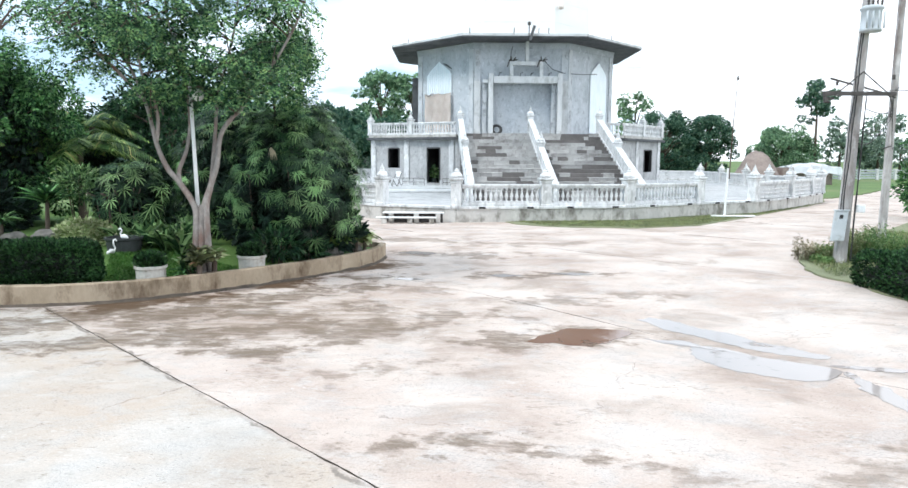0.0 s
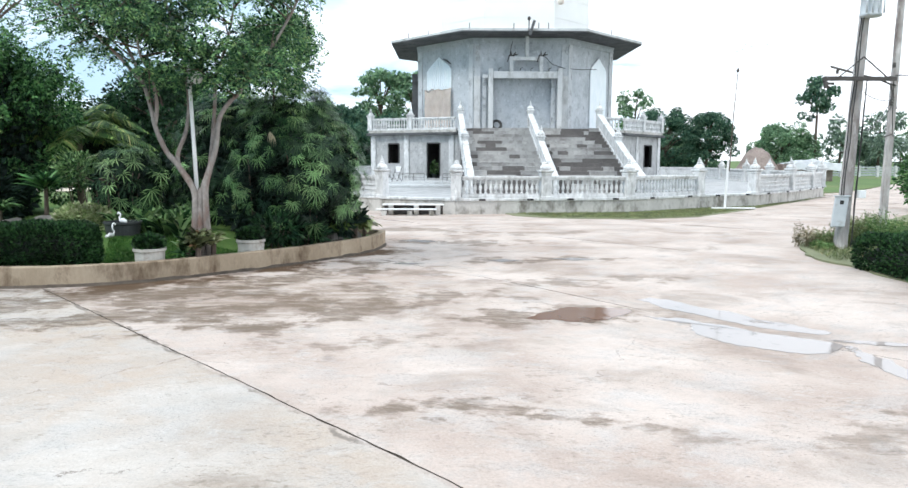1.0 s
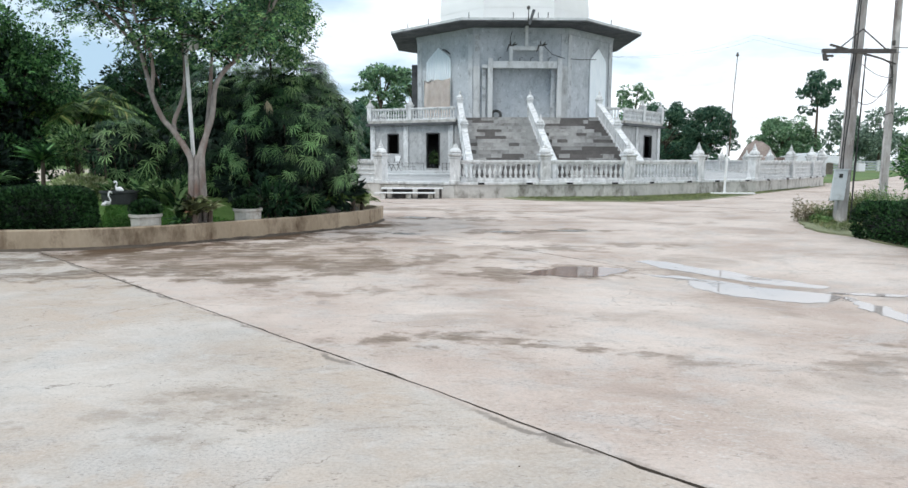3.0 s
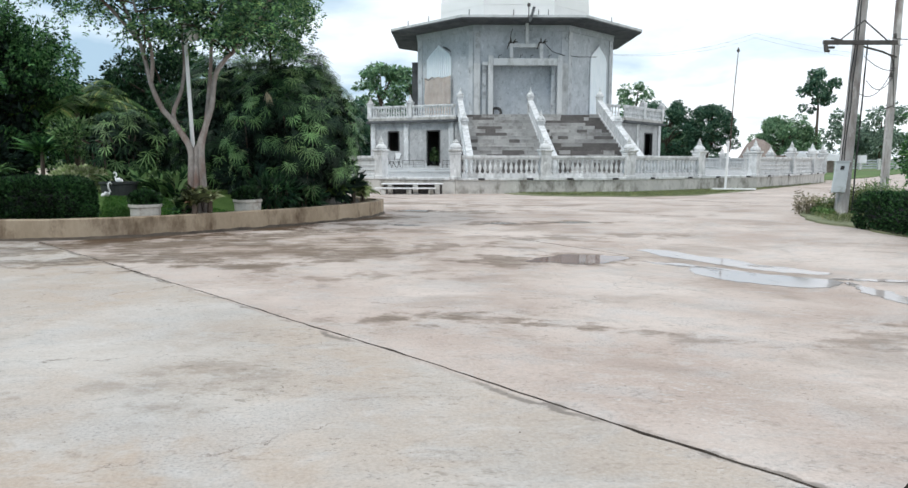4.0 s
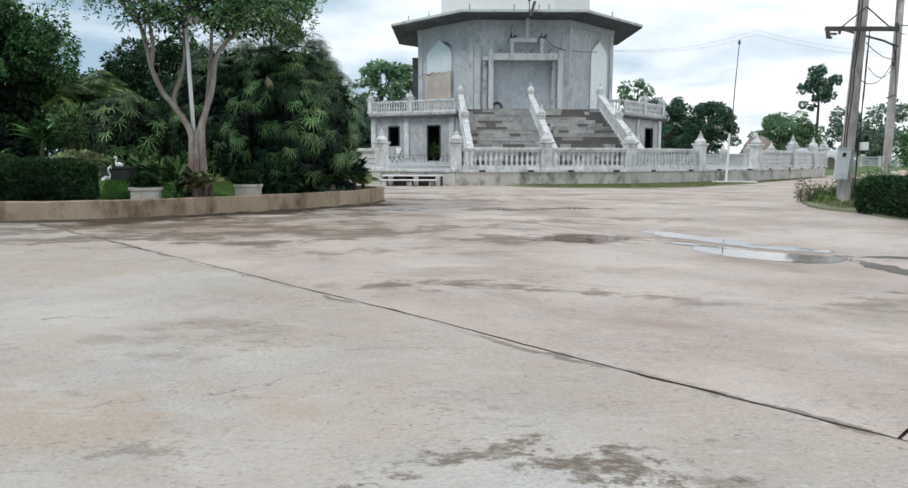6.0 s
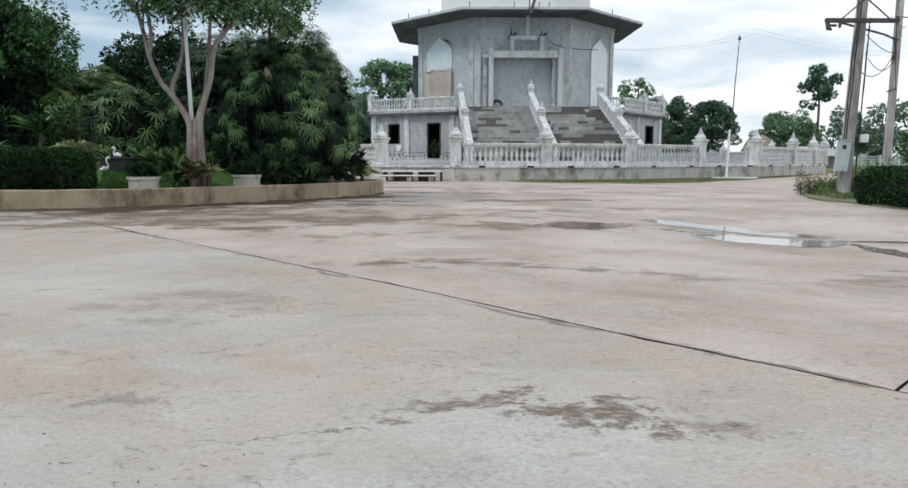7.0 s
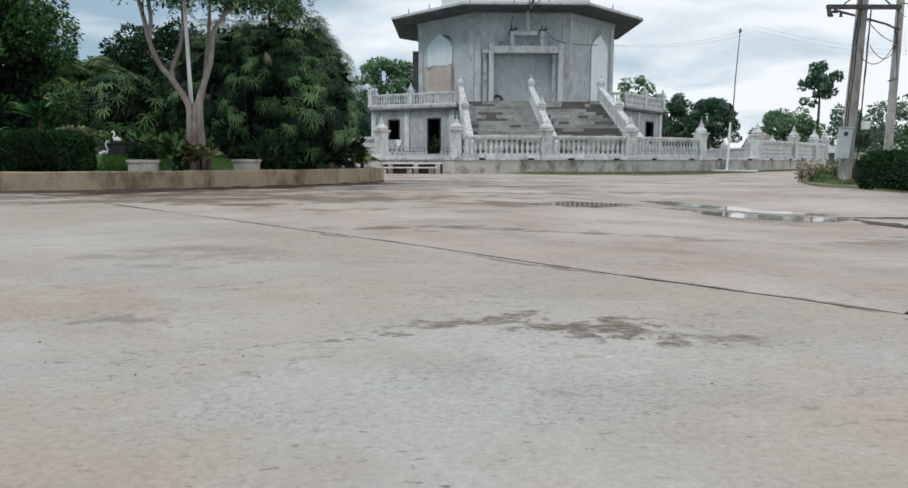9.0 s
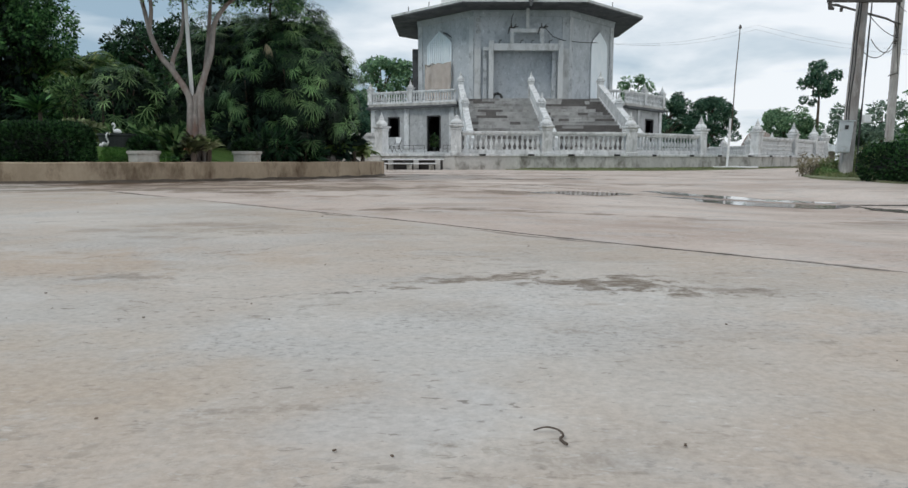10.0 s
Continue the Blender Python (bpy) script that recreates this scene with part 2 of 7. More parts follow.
def data_of(bm, name, mat, smooth=False):
    me = bpy.data.meshes.new(name)
    bmesh.ops.recalc_face_normals(bm, faces=bm.faces[:])
    bm.to_mesh(me)
    bm.free()
    me.materials.append(mat)
    if smooth:
        me.shade_smooth()
    return me


def under(ob, parent):
    ob.parent = parent
    if parent is not None and parent.parent is None:
        ob.matrix_parent_inverse = parent.matrix_basis.inverted()
    return ob


def part(name, bm, mat, parent=None, label="", smooth=False):
    """One mesh, built at its place in the world, under a thing or a part."""
    ob = new(name, data_of(bm, name, mat, smooth))
    if parent is not None:
        under(ob, parent)
    return tagged(ob, label)


def piece(name, me, m, parent):
    ob = new(name, me)
    ob.matrix_basis = m
    return under(ob, parent)


def box(bm, x0, y0, z0, x1, y1, z1, m=None, bevel=0.0):
    v = [bm.verts.new((x, y, z)) for z in (z0, z1) for x, y in ((x0, y0), (x1, y0), (x1, y1), (x0, y1))]
    fs = [bm.faces.new([v[i] for i in q]) for q in ((3, 2, 1, 0), (4, 5, 6, 7), (0, 1, 5, 4), (1, 2, 6, 5), (2, 3, 7, 6), (3, 0, 4, 7))]
    if bevel:
        es = list({ed for f in fs for ed in f.edges})
        r = bmesh.ops.bevel(bm, geom=es, offset=bevel, segments=1, affect="EDGES")
        v = list({q for f in r["faces"] for q in f.verts} | {q for q in v if q.is_valid})
    if m is not None:
        bmesh.ops.transform(bm, matrix=m, verts=v)
    return v


def prism(bm, pts, z0, z1):
    lo = [bm.verts.new((x, y, z0)) for x, y in pts]
    hi = [bm.verts.new((x, y, z1)) for x, y in pts]
    n = len(pts)
    bm.faces.new(lo[::-1])
    bm.faces.new(hi)
    for i in range(n):
        bm.faces.new((lo[i], lo[(i + 1) % n], hi[(i + 1) % n], hi[i]))


def lathe(bm, prof, at=(0, 0, 0), seg=12, square=False):
    """A turned profile [(radius, height), ...]; square: four-sided."""
    n = 4 if square else seg
    k = math.sqrt(2) if square else 1.0
    a0 = math.pi / 4 if square else 0.0
    rings = []
    for r, z in prof:
        rings.append([bm.verts.new((at[0] + k * r * math.cos(a0 + i * 2 * math.pi / n), at[1] + k * r * math.sin(a0 + i * 2 * math.pi / n), at[2] + z)) for i in range(n)])
    for a, c in zip(rings, rings[1:]):
        for i in range(n):
            bm.faces.new((a[i], a[(i + 1) % n], c[(i + 1) % n], c[i]))
    bm.faces.new(rings[0][::-1])
    bm.faces.new(rings[-1])


def tube(bm, pts, radii, seg=8):
    """A round bar along points, tapering."""
    pts = [Vector(p) for p in pts]
    rings = []
    for i, p in enumerate(pts):
        d = (pts[min(i + 1, len(pts) - 1)] - pts[max(i - 1, 0)]).normalized()
        a = d.cross(Vector((0.31, 0.95, 0.07))).normalized()
        c = d.cross(a)
        r = radii[i] if isinstance(radii, (list, tuple)) else radii
        rings.append([bm.verts.new(p + r * (math.cos(k * 2 * math.pi / seg) * a + math.sin(k * 2 * math.pi / seg) * c)) for k in range(seg)])
    for a, c in zip(rings, rings[1:]):
        for k in range(seg):
            bm.faces.new((a[k], a[(k + 1) % seg], c[(k + 1) % seg], c[k]))
    bm.faces.new(rings[0][::-1])
    bm.faces.new(rings[-1])


def facing(p0, p1, z=0.0):
    """The pose whose x axis runs from p0 to p1 in plan, with its origin at p0."""
    return Matrix.Translation((p0[0], p0[1], z)) @ Matrix.Rotation(math.atan2(p1[1] - p0[1], p1[0] - p0[0]), 4, "Z")


def grid_mesh(name, verts, faces, mat, smooth=False):
    me = bpy.data.meshes.new(name)
    verts = np.asarray(verts, dtype=np.float32).reshape(-1, 3)
    faces = np.asarray(faces, dtype=np.int32)
    n, k = faces.shape
    me.vertices.add(len(verts))
    me.vertices.foreach_set("co", verts.ravel())
    me.loops.add(n * k)
    me.loops.foreach_set("vertex_index", faces.ravel())
    me.polygons.add(n)
    me.polygons.foreach_set("loop_start", np.arange(0, n * k, k, dtype=np.int32))
    me.polygons.foreach_set("loop_total", np.full(n, k, dtype=np.int32))
    me.update(calc_edges=True)
    me.materials.append(mat)
    if smooth:
        me.shade_smooth()
    return me


rng = np.random.default_rng(7)


def unit(v):
    return v / np.maximum(np.linalg.norm(v, axis=1, keepdims=True), 1e-9)


def leaves(name, at, size, mat, parent=None, wide=0.42, out=None, droop=0.35, vary=0.35):
    """Many small folded leaves at the points given; out: the way each one points."""
    at = np.asarray(at)
    n = len(at)
    d = rng.normal(size=(n, 3)) if out is None else np.asarray(out) + 0.55 * rng.normal(size=(n, 3))
    d[:, 2] -= droop
    d = unit(d)
    side = unit(np.cross(d, rng.normal(size=(n, 3))))
    s = (size * (1 + vary * rng.uniform(-1, 1, n)))[:, None]
    up = np.cross(side, d)
    v = np.stack([at, at + 0.5 * s * d + 0.5 * wide * s * side + 0.05 * s * up, at + s * d - 0.08 * s * up, at + 0.5 * s * d - 0.5 * wide * s * side + 0.05 * s * up], axis=1)
    f = np.arange(4 * n).reshape(n, 4)
    f = np.concatenate([f[:, [0, 1, 2]], f[:, [0, 2, 3]]])
    ob = new(name, grid_mesh(name, v, f, mat))
    return under(ob, parent) if parent is not None else ob


def blades(name, base, way, length, width, mat, parent=None, bend=0.5, steps=3, flat=None):
    """Strap leaves: each a tapering strip that starts at base, goes along way and bends down."""
    base, way = np.asarray(base, dtype=float), unit(np.asarray(way, dtype=float))
    n = len(base)
    length = np.broadcast_to(np.asarray(length, dtype=float), (n,))[:, None]
    side = unit(np.cross(way, np.array([0, 0, 1.0]) + 0.25 * rng.normal(size=(n, 3)) if flat is None else flat))
    vs = []
    for k in range(steps + 1):
        u = k / steps
        p = base + length * (u * way) + length * np.array([0, 0, -1.0]) * bend * u * u
        w = width * (0.55 + 0.9 * u) * (1 - u) ** 0.6 * 1.6 if k else width * 0.5
        vs += [p + w * side, p - w * side]
    v = np.stack(vs, axis=1)
    m = 2 * (steps + 1)
    o = (np.arange(n) * m)[:, None]
    f = np.concatenate([np.concatenate([o + 2 * k, o + 2 * k + 1, o + 2 * k + 3, o + 2 * k + 2], axis=1) for k in range(steps)])
    ob = new(name, grid_mesh(name, v, f, mat))
    return under(ob, parent) if parent is not None else ob


def blob_points(n, centre, radii, shell=0.5):
    """Points in an ellipsoid, more of them towards its outside."""
    d = unit(rng.normal(size=(n, 3)))
    r = rng.uniform(0, 1, n) ** (1 / 3) * (1 - shell) + shell * rng.uniform(0.75, 1.0, n)
    return np.asarray(centre) + d * np.asarray(radii) * r[:, None], d


def ground_height(x, y):
    """The yard dips gently towards the drain at its side."""
    return -0.17 * math.exp(-(((x - 5.8) / 3.2) ** 2 + ((y - 8.0) / 4.5) ** 2))


def tree(name, base, height, spread, mat, label, trunk_r=0.2, clumps=40, per=220, leaf=0.35, low=0.35, bark=None, group="", squash=0.75, lean=(0, 0), clump_r=0.22, heart=0):
    """A tapered trunk, limbs that reach to the clumps, and a crown of many leaves with gaps."""
    x, y, z = base
    ob = thing(name, base, label, "tree", group)
    r = random.Random(int(abs(x * 31 + y * 17)))
    bark = bark or BARK_DARK
    bm = bmesh.new()
    top = Vector((x + lean[0], y + lean[1], z + height * 0.72))
    fork = Vector((x + 0.4 * lean[0], y + 0.4 * lean[1], z + height * low))
    tube(bm, [base, fork, top], [trunk_r, trunk_r * 0.75, trunk_r * 0.3], 7)
    part("trunk", bm, bark, ob, smooth=True)
    pts, outs = [], []
    limb_bm = bmesh.new()
    for i in range(clumps):
        a = r.uniform(0, 2 * math.pi)
        h = r.uniform(0, 1)
        rad = spread * (0.35 + 0.65 * math.sin(math.pi * (0.12 + 0.8 * h)) ** 0.8) * math.sqrt(r.uniform(0.15, 1))
        c = Vector((x + lean[0] * h + rad * math.cos(a), y + lean[1] * h + rad * math.sin(a), z + height * (low + (1 - low) * h * 0.95)))
        if i % 3 == 0:
            s = fork.lerp(top, min(0.9, h * 0.8))
            tube(limb_bm, [s, s.lerp(c, 0.5) + Vector((0, 0, 0.06 * height)), c], [trunk_r * 0.35, trunk_r * 0.2, trunk_r * 0.06], 5)
        cr = spread * clump_r * r.uniform(0.7, 1.35)
        p, d = blob_points(per, c, (cr, cr, cr * squash), 0.45)
        pts.append(p)
        outs.append(d)
    part("limbs", limb_bm, bark, ob)
    leaves("crown", np.concatenate(pts), leaf, mat, ob, out=np.concatenate(outs))
    # near-black leaves in the middle paint shade into the crown's gaps
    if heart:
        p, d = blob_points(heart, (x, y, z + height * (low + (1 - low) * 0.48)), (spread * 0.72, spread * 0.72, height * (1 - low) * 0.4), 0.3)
        leaves("shade_toned_leaves", p, leaf * 2.2, LEAF_SHADE, ob, wide=0.5)
    return ob

# ---- ground, yard, water ----
def yard_material():
    """Old poured concrete: grey near slab, pinkish slabs beyond, damp brown stains, fine dirt."""
    m = bpy.data.materials.new("yard_concrete")
    m.use_nodes = True
    t, l = m.node_tree.nodes, m.node_tree.links
    b = t["Principled BSDF"]
    geo = t.new("ShaderNodeNewGeometry")

    def tex(sc, detail=6, ro=0.6, stretch=(1, 1, 1), turn=0.0, dist=0.0):
        mp = t.new("ShaderNodeMapping")
        mp.inputs["Scale"].default_value = stretch
        mp.inputs["Rotation"].default_value = (0, 0, turn)
        l.new(geo.outputs["Position"], mp.inputs[0])
        n = t.new("ShaderNodeTexNoise")
        n.inputs["Scale"].default_value, n.inputs["Detail"].default_value, n.inputs["Roughness"].default_value = sc, detail, ro
        n.inputs["Distortion"].default_value = dist
        l.new(mp.outputs[0], n.inputs["Vector"])
        return n.outputs["Fac"]

    def ranged(value, lo, hi, a=0.0, c=1.0):
        n = t.new("ShaderNodeMapRange")
        n.interpolation_type = "SMOOTHSTEP"
        for i, v in enumerate((lo, hi, a, c)):
            n.inputs[i + 1].default_value = v
        l.new(value, n.inputs[0])
        return n.outputs[0]

    def calc(op, a, c):
        n = t.new("ShaderNodeMath")
        n.operation = op
        for k, v in ((0, a), (1, c)):
            if isinstance(v, (int, float)):
                n.inputs[k].default_value = v
            else:
                l.new(v, n.inputs[k])
        return n.outputs[0]

    def mix(fac, a, c, mode="MIX"):
        n = t.new("ShaderNodeMix")
        n.data_type, n.blend_type = "RGBA", mode
        for k, v in ((0, fac), (6, a), (7, c)):
            if isinstance(v, (int, float)):
                n.inputs[k].default_value = v
            elif isinstance(v, tuple):
                n.inputs[k].default_value = (*v, 1)
            else:
                l.new(v, n.inputs[k])
        return n.outputs[2]

    sep = t.new("ShaderNodeSeparateXYZ")
    l.new(geo.outputs["Position"], sep.inputs[0])
    px, py = sep.outputs["X"], sep.outputs["Y"]
    across = calc("ADD", calc("MULTIPLY", px, 0.721), calc("MULTIPLY", py, 0.693))
    slab = ranged(across, 2.96, 3.08)
    grey = mix(ranged(tex(0.7, 4, 0.55), 0.35, 0.65), (0.40, 0.364, 0.328), (0.535, 0.50, 0.463))
    grey = mix(ranged(tex(0.42, 5, 0.6), 0.37, 0.63, 0.0, 0.92), grey, (0.445, 0.37, 0.308))
    grey = mix(ranged(tex(0.95, 5, 0.6, (0.8, 1.1, 1), 0.7, 0.4), 0.46, 0.72, 0.0, 0.45), grey, (0.50, 0.485, 0.465))
    # broad weathered areas of the near slab: tan dust and washed pale cement
    drift = ranged(tex(1.1, 6, 0.65), 0.35, 0.65, -0.6, 0.6)
    for cx, cy, rx, ry, tone, power in ((-1.5, 1.5, 1.5, 0.75, (0.43, 0.345, 0.275), 0.75), (-1.2, 0.2, 0.9, 0.28, (0.45, 0.365, 0.295), 0.6), (2.5, 0.3, 0.8, 0.4, (0.45, 0.37, 0.305), 0.6),
                                        (0.9, 0.35, 0.8, 0.45, (0.535, 0.522, 0.505), 0.45), (1.0, 0.95, 0.7, 0.2, (0.54, 0.527, 0.508), 0.4), (-0.4, 0.75, 0.7, 0.25, (0.52, 0.508, 0.488), 0.3),
                                        (0.25, -0.1, 0.5, 0.3, (0.43, 0.355, 0.285), 0.6), (1.8, -0.2, 0.4, 0.25, (0.44, 0.37, 0.305), 0.6), (0.95, -0.2, 0.35, 0.25, (0.475, 0.475, 0.475), 0.5), (-0.1, 0.35, 0.45, 0.12, (0.44, 0.37, 0.3), 0.5)):
        u, v = calc("DIVIDE", calc("SUBTRACT", px, cx), rx), calc("DIVIDE", calc("SUBTRACT", py, cy), ry)
        d = calc("ADD", calc("SQRT", calc("ADD", calc("MULTIPLY", u, u), calc("MULTIPLY", v, v)), 0), drift)
        grey = mix(ranged(d, 1.2, 0.3, 0.0, power), grey, tone)
    pink = mix(ranged(tex(0.45, 4, 0.55), 0.32, 0.68), (0.425, 0.345, 0.30), (0.58, 0.505, 0.456))
    col = mix(slab, grey, pink)
    # soft tan and grey clouds
    col = mix(ranged(tex(0.8, 6, 0.62, (0.9, 1.1, 1), 0.3, 0.5), 0.5, 0.68, 0.0, 0.4), col, (0.38, 0.325, 0.28))
    col = mix(ranged(tex(1.7, 6, 0.65, (0.8, 1.2, 1), 1.1), 0.54, 0.7, 0.0, 0.3), col, (0.55, 0.525, 0.50))
    # broken granular marks, gathered in patches
    patch = ranged(tex(0.75, 5, 0.6, (0.8, 1.2, 1), 0.4), 0.47, 0.6, 0.05, 1.0)
    grains = ranged(tex(13, 5, 0.7, (0.65, 1.3, 1), 0.35, 0.5), 0.55, 0.63)
    col = mix(calc("MULTIPLY", calc("MULTIPLY", patch, grains), 0.6), col, (0.225, 0.20, 0.165))
    patch2 = ranged(tex(0.6, 5, 0.6, (0.8, 1.2, 1), 2.0), 0.5, 0.62, 0.1, 1.0)
    flakes = ranged(tex(21, 5, 0.7, (0.7, 1.3, 1), 0.9, 0.5), 0.56, 0.64)
    col = mix(calc("MULTIPLY", calc("MULTIPLY", patch2, flakes), 0.4), col, (0.64, 0.64, 0.635))
    # small dark nicks and pale worn specks
    patch3 = ranged(tex(1.4, 5, 0.65, (0.8, 1.2, 1), 1.3), 0.42, 0.62, 0.3, 1.0)
    nicks = ranged(tex(34, 4, 0.65, (0.55, 1.3, 1), 0.25, 0.6), 0.60, 0.67)
    col = mix(calc("MULTIPLY", calc("MULTIPLY", patch3, nicks), 0.9), col, (0.19, 0.17, 0.15))
    worn_spots = ranged(tex(48, 4, 0.65, (0.6, 1.3, 1), 0.6, 0.5), 0.58, 0.66)
    col = mix(calc("MULTIPLY", worn_spots, ranged(tex(1.1, 5, 0.65), 0.45, 0.62, 0.05, 0.3)), col, (0.64, 0.64, 0.635))
    col = mix(ranged(tex(5.5, 6, 0.68, (0.7, 1.3, 1), 0.5, 0.5), 0.5, 0.7, 0.0, 0.28), col, (0.37, 0.35, 0.33))
    col = mix(ranged(tex(4.2, 6, 0.68, (0.7, 1.3, 1), 1.5, 0.5), 0.54, 0.7, 0.0, 0.28), col, (0.58, 0.575, 0.565))
    # pitted areas where the skin of the cement has worn off
    worn_area = ranged(tex(1.5, 6, 0.62, (0.8, 1.2, 1), 2.2, 0.6), 0.5, 0.62)
    pits = ranged(tex(52, 5, 0.7, (0.8, 1.2, 1), 0.3, 0.3), 0.53, 0.62)
    col = mix(calc("MULTIPLY", worn_area, 0.22), col, (0.47, 0.475, 0.48))
    col = mix(calc("MULTIPLY", calc("MULTIPLY", worn_area, pits), 0.6), col, (0.25, 0.24, 0.225))
    # thin dragged scuffs
    scuff = ranged(tex(3.2, 7, 0.72, (0.6, 1.6, 1), 0.5, 0.8), 0.58, 0.66)
    col = mix(calc("MULTIPLY", scuff, ranged(tex(26, 4, 0.7), 0.42, 0.56, 0.12, 0.5)), col, (0.25, 0.215, 0.18))
    # cloudy patches of dirt, drawn out a little across the slabs
    dirt = ranged(tex(0.62, 7, 0.62, (0.85, 1.15, 1), 0.3, 0.6), 0.5, 0.66)
    dirt = calc("MULTIPLY", dirt, ranged(across, 2.5, 5.5, 0.12, 0.5))
    col = mix(dirt, col, (0.26, 0.21, 0.175))
    # wet dirt drawn out beside the open joint
    beside = calc("ABSOLUTE", calc("ADD", calc("SUBTRACT", across, 3.02), ranged(tex(1.1, 6, 0.7), 0.35, 0.65, -0.06, 0.06)), 0)
    beside = calc("MULTIPLY", ranged(beside, 0.045, 0.015), ranged(tex(0.9, 4, 0.6), 0.46, 0.58, 0.15, 0.8))
    col = mix(beside, col, (0.19, 0.165, 0.145))
    # thin brown silt left between the planter and the open joint, in fine drawn-out streaks
    du, dv = calc("DIVIDE", calc("SUBTRACT", px, -2.6), 4.6), calc("DIVIDE", calc("SUBTRACT", py, 10.2), 2.6)
    silt = ranged(calc("SQRT", calc("ADD", calc("MULTIPLY", du, du), calc("MULTIPLY", dv, dv)), 0), 1.1, 0.35)
    silt = calc("MULTIPLY", silt, ranged(across, 2.95, 3.1))
    silt = calc("MULTIPLY", silt, ranged(tex(2.3, 8, 0.72, (0.5, 1.7, 1), 0.5, 0.6), 0.38, 0.62, 0.1, 0.62))
    col = mix(silt, col, (0.19, 0.138, 0.098))
    # damp stains with places of their own
    warp = calc("ADD", calc("MULTIPLY", tex(0.9, 5, 0.6), 0.68), calc("MULTIPLY", tex(4.2, 8, 0.7, (0.8, 1.2, 1), 0.2), 0.32))
    near_warp = calc("ADD", calc("MULTIPLY", tex(5, 6, 0.6), 0.45), calc("MULTIPLY", tex(13, 8, 0.75, (0.8, 1.2, 1), 0.2), 0.55))
    stains = wet = spots = None
    for cx, cy, rx, ry, turn, power in ((-3.6, 8.7, 1.9, 0.8, -10, 0.95), (-1.4, 9.3, 1.9, 0.8, 5, 0.85), (-4.6, 9.6, 1.8, 0.6, 0, 0.9), (-2.0, 10.6, 1.6, 0.6, 20, 0.8), (1.35, 4.9, 1.0, 0.26, -4, 0.9), (1.7, 4.78, 0.8, 0.13, -10, 0.9), (0.2, 10.4, 1.4, 0.5, 0, 0.75),
                                        (-2.3, 12.3, 2.8, 0.75, 42, 1.0), (6.9, 4.9, 1.5, 0.5, 10, 0.75), (2.0, 14.6, 0.75, 0.4, 0, 0.9), (3.8, 14.9, 0.8, 0.36, 0, 0.9),
                                        (1.08, 1.22, 0.3, 0.075, 25, 0.9), (0.82, 1.08, 0.08, 0.05, 0, 0.9), (1.62, 1.13, 0.34, 0.13, -20, 1.0), (1.95, 1.0, 0.2, 0.06, -10, 0.6), (2.6, 9.3, 1.3, 0.6, 12, 0.9), (3.4, 11.9, 1.4, 0.45, 15, 0.65),
                                        (0.8, 18.0, 2.2, 0.6, -4, 0.8), (-0.3, 21.5, 2.4, 0.7, 0, 0.75), (-1.2, 2.9, 0.9, 0.4, 15, 0.35), (-0.2, 7.3, 0.9, 0.4, 10, 0.6), (-0.25, 1.27, 0.25, 0.06, 0, 0.5),
                                        (-7.6, 10.6, 2.6, 0.5, 1, 1.2), (-4.7, 11.4, 1.6, 0.55, 30, 1.2), (-2.8, 13.15, 1.8, 0.55, 48, 1.2), (-1.3, 15.3, 1.4, 0.5, 60, 1.2), (-4.9, 10.2, 2.2, 0.55, 8, 1.0), (-3.2, 10.9, 1.6, 0.5, 25, 0.9), (-1.4, 13.2, 1.6, 0.6, 55, 0.9), (0.6, 12.8, 1.0, 0.4, 10, 0.6), (4.2, 4.3, 0.9, 0.2, -5, 0.6), (4.8, 4.55, 0.9, 0.2, 5, 0.5), (5.2, 8.7, 2.0, 0.55, -42, 0.4), (3.0, 20.5, 1.8, 0.5, 5, 0.6), (-1.0, 16.0, 1.2, 0.7, 60, 0.8)):
        if not power:
            continue
        a = radians(turn)
        dx, dy = calc("SUBTRACT", px, cx), calc("SUBTRACT", py, cy)
        u = calc("DIVIDE", calc("ADD", calc("MULTIPLY", dx, math.cos(a)), calc("MULTIPLY", dy, math.sin(a))), rx)
        v = calc("DIVIDE", calc("SUBTRACT", calc("MULTIPLY", dy, math.cos(a)), calc("MULTIPLY", dx, math.sin(a))), ry)
        d = calc("SQRT", calc("ADD", calc("MULTIPLY", u, u), calc("MULTIPLY", v, v)), 0)
        loose = ranged(near_warp, 0.38, 0.62, -1.0, 0.8) if rx < 0.5 else ranged(warp, 0.38, 0.62, -1.05, 1.05)
        if power > 1:
            loose = ranged(warp, 0.38, 0.62, -0.55, 0.55)
        s = ranged(calc("ADD", d, loose), 1.15, 0.4, 0.0, min(1.0, power))
        if power > 1:
            wet = s if wet is None else calc("MAXIMUM", wet, s)
            continue
        if rx < 0.5:
            spots = s if spots is None else calc("MAXIMUM", spots, s)
            continue
        stains = s if stains is None else calc("MAXIMUM", stains, s)
    crumbs = ranged(tex(24, 6, 0.75, (0.7, 1.2, 1), 0.2, 0.4), 0.40, 0.54, 0.5, 1.0)
    stains = calc("MULTIPLY", stains, ranged(tex(3.5, 8, 0.75, (0.55, 1.6, 1), 0.4, 0.5), 0.36, 0.58, 0.28, 1.0))
    stains = calc("MAXIMUM", stains, calc("MULTIPLY", spots, crumbs))
    col = mix(calc("MULTIPLY", stains, 0.86), col, (0.13, 0.097, 0.068))
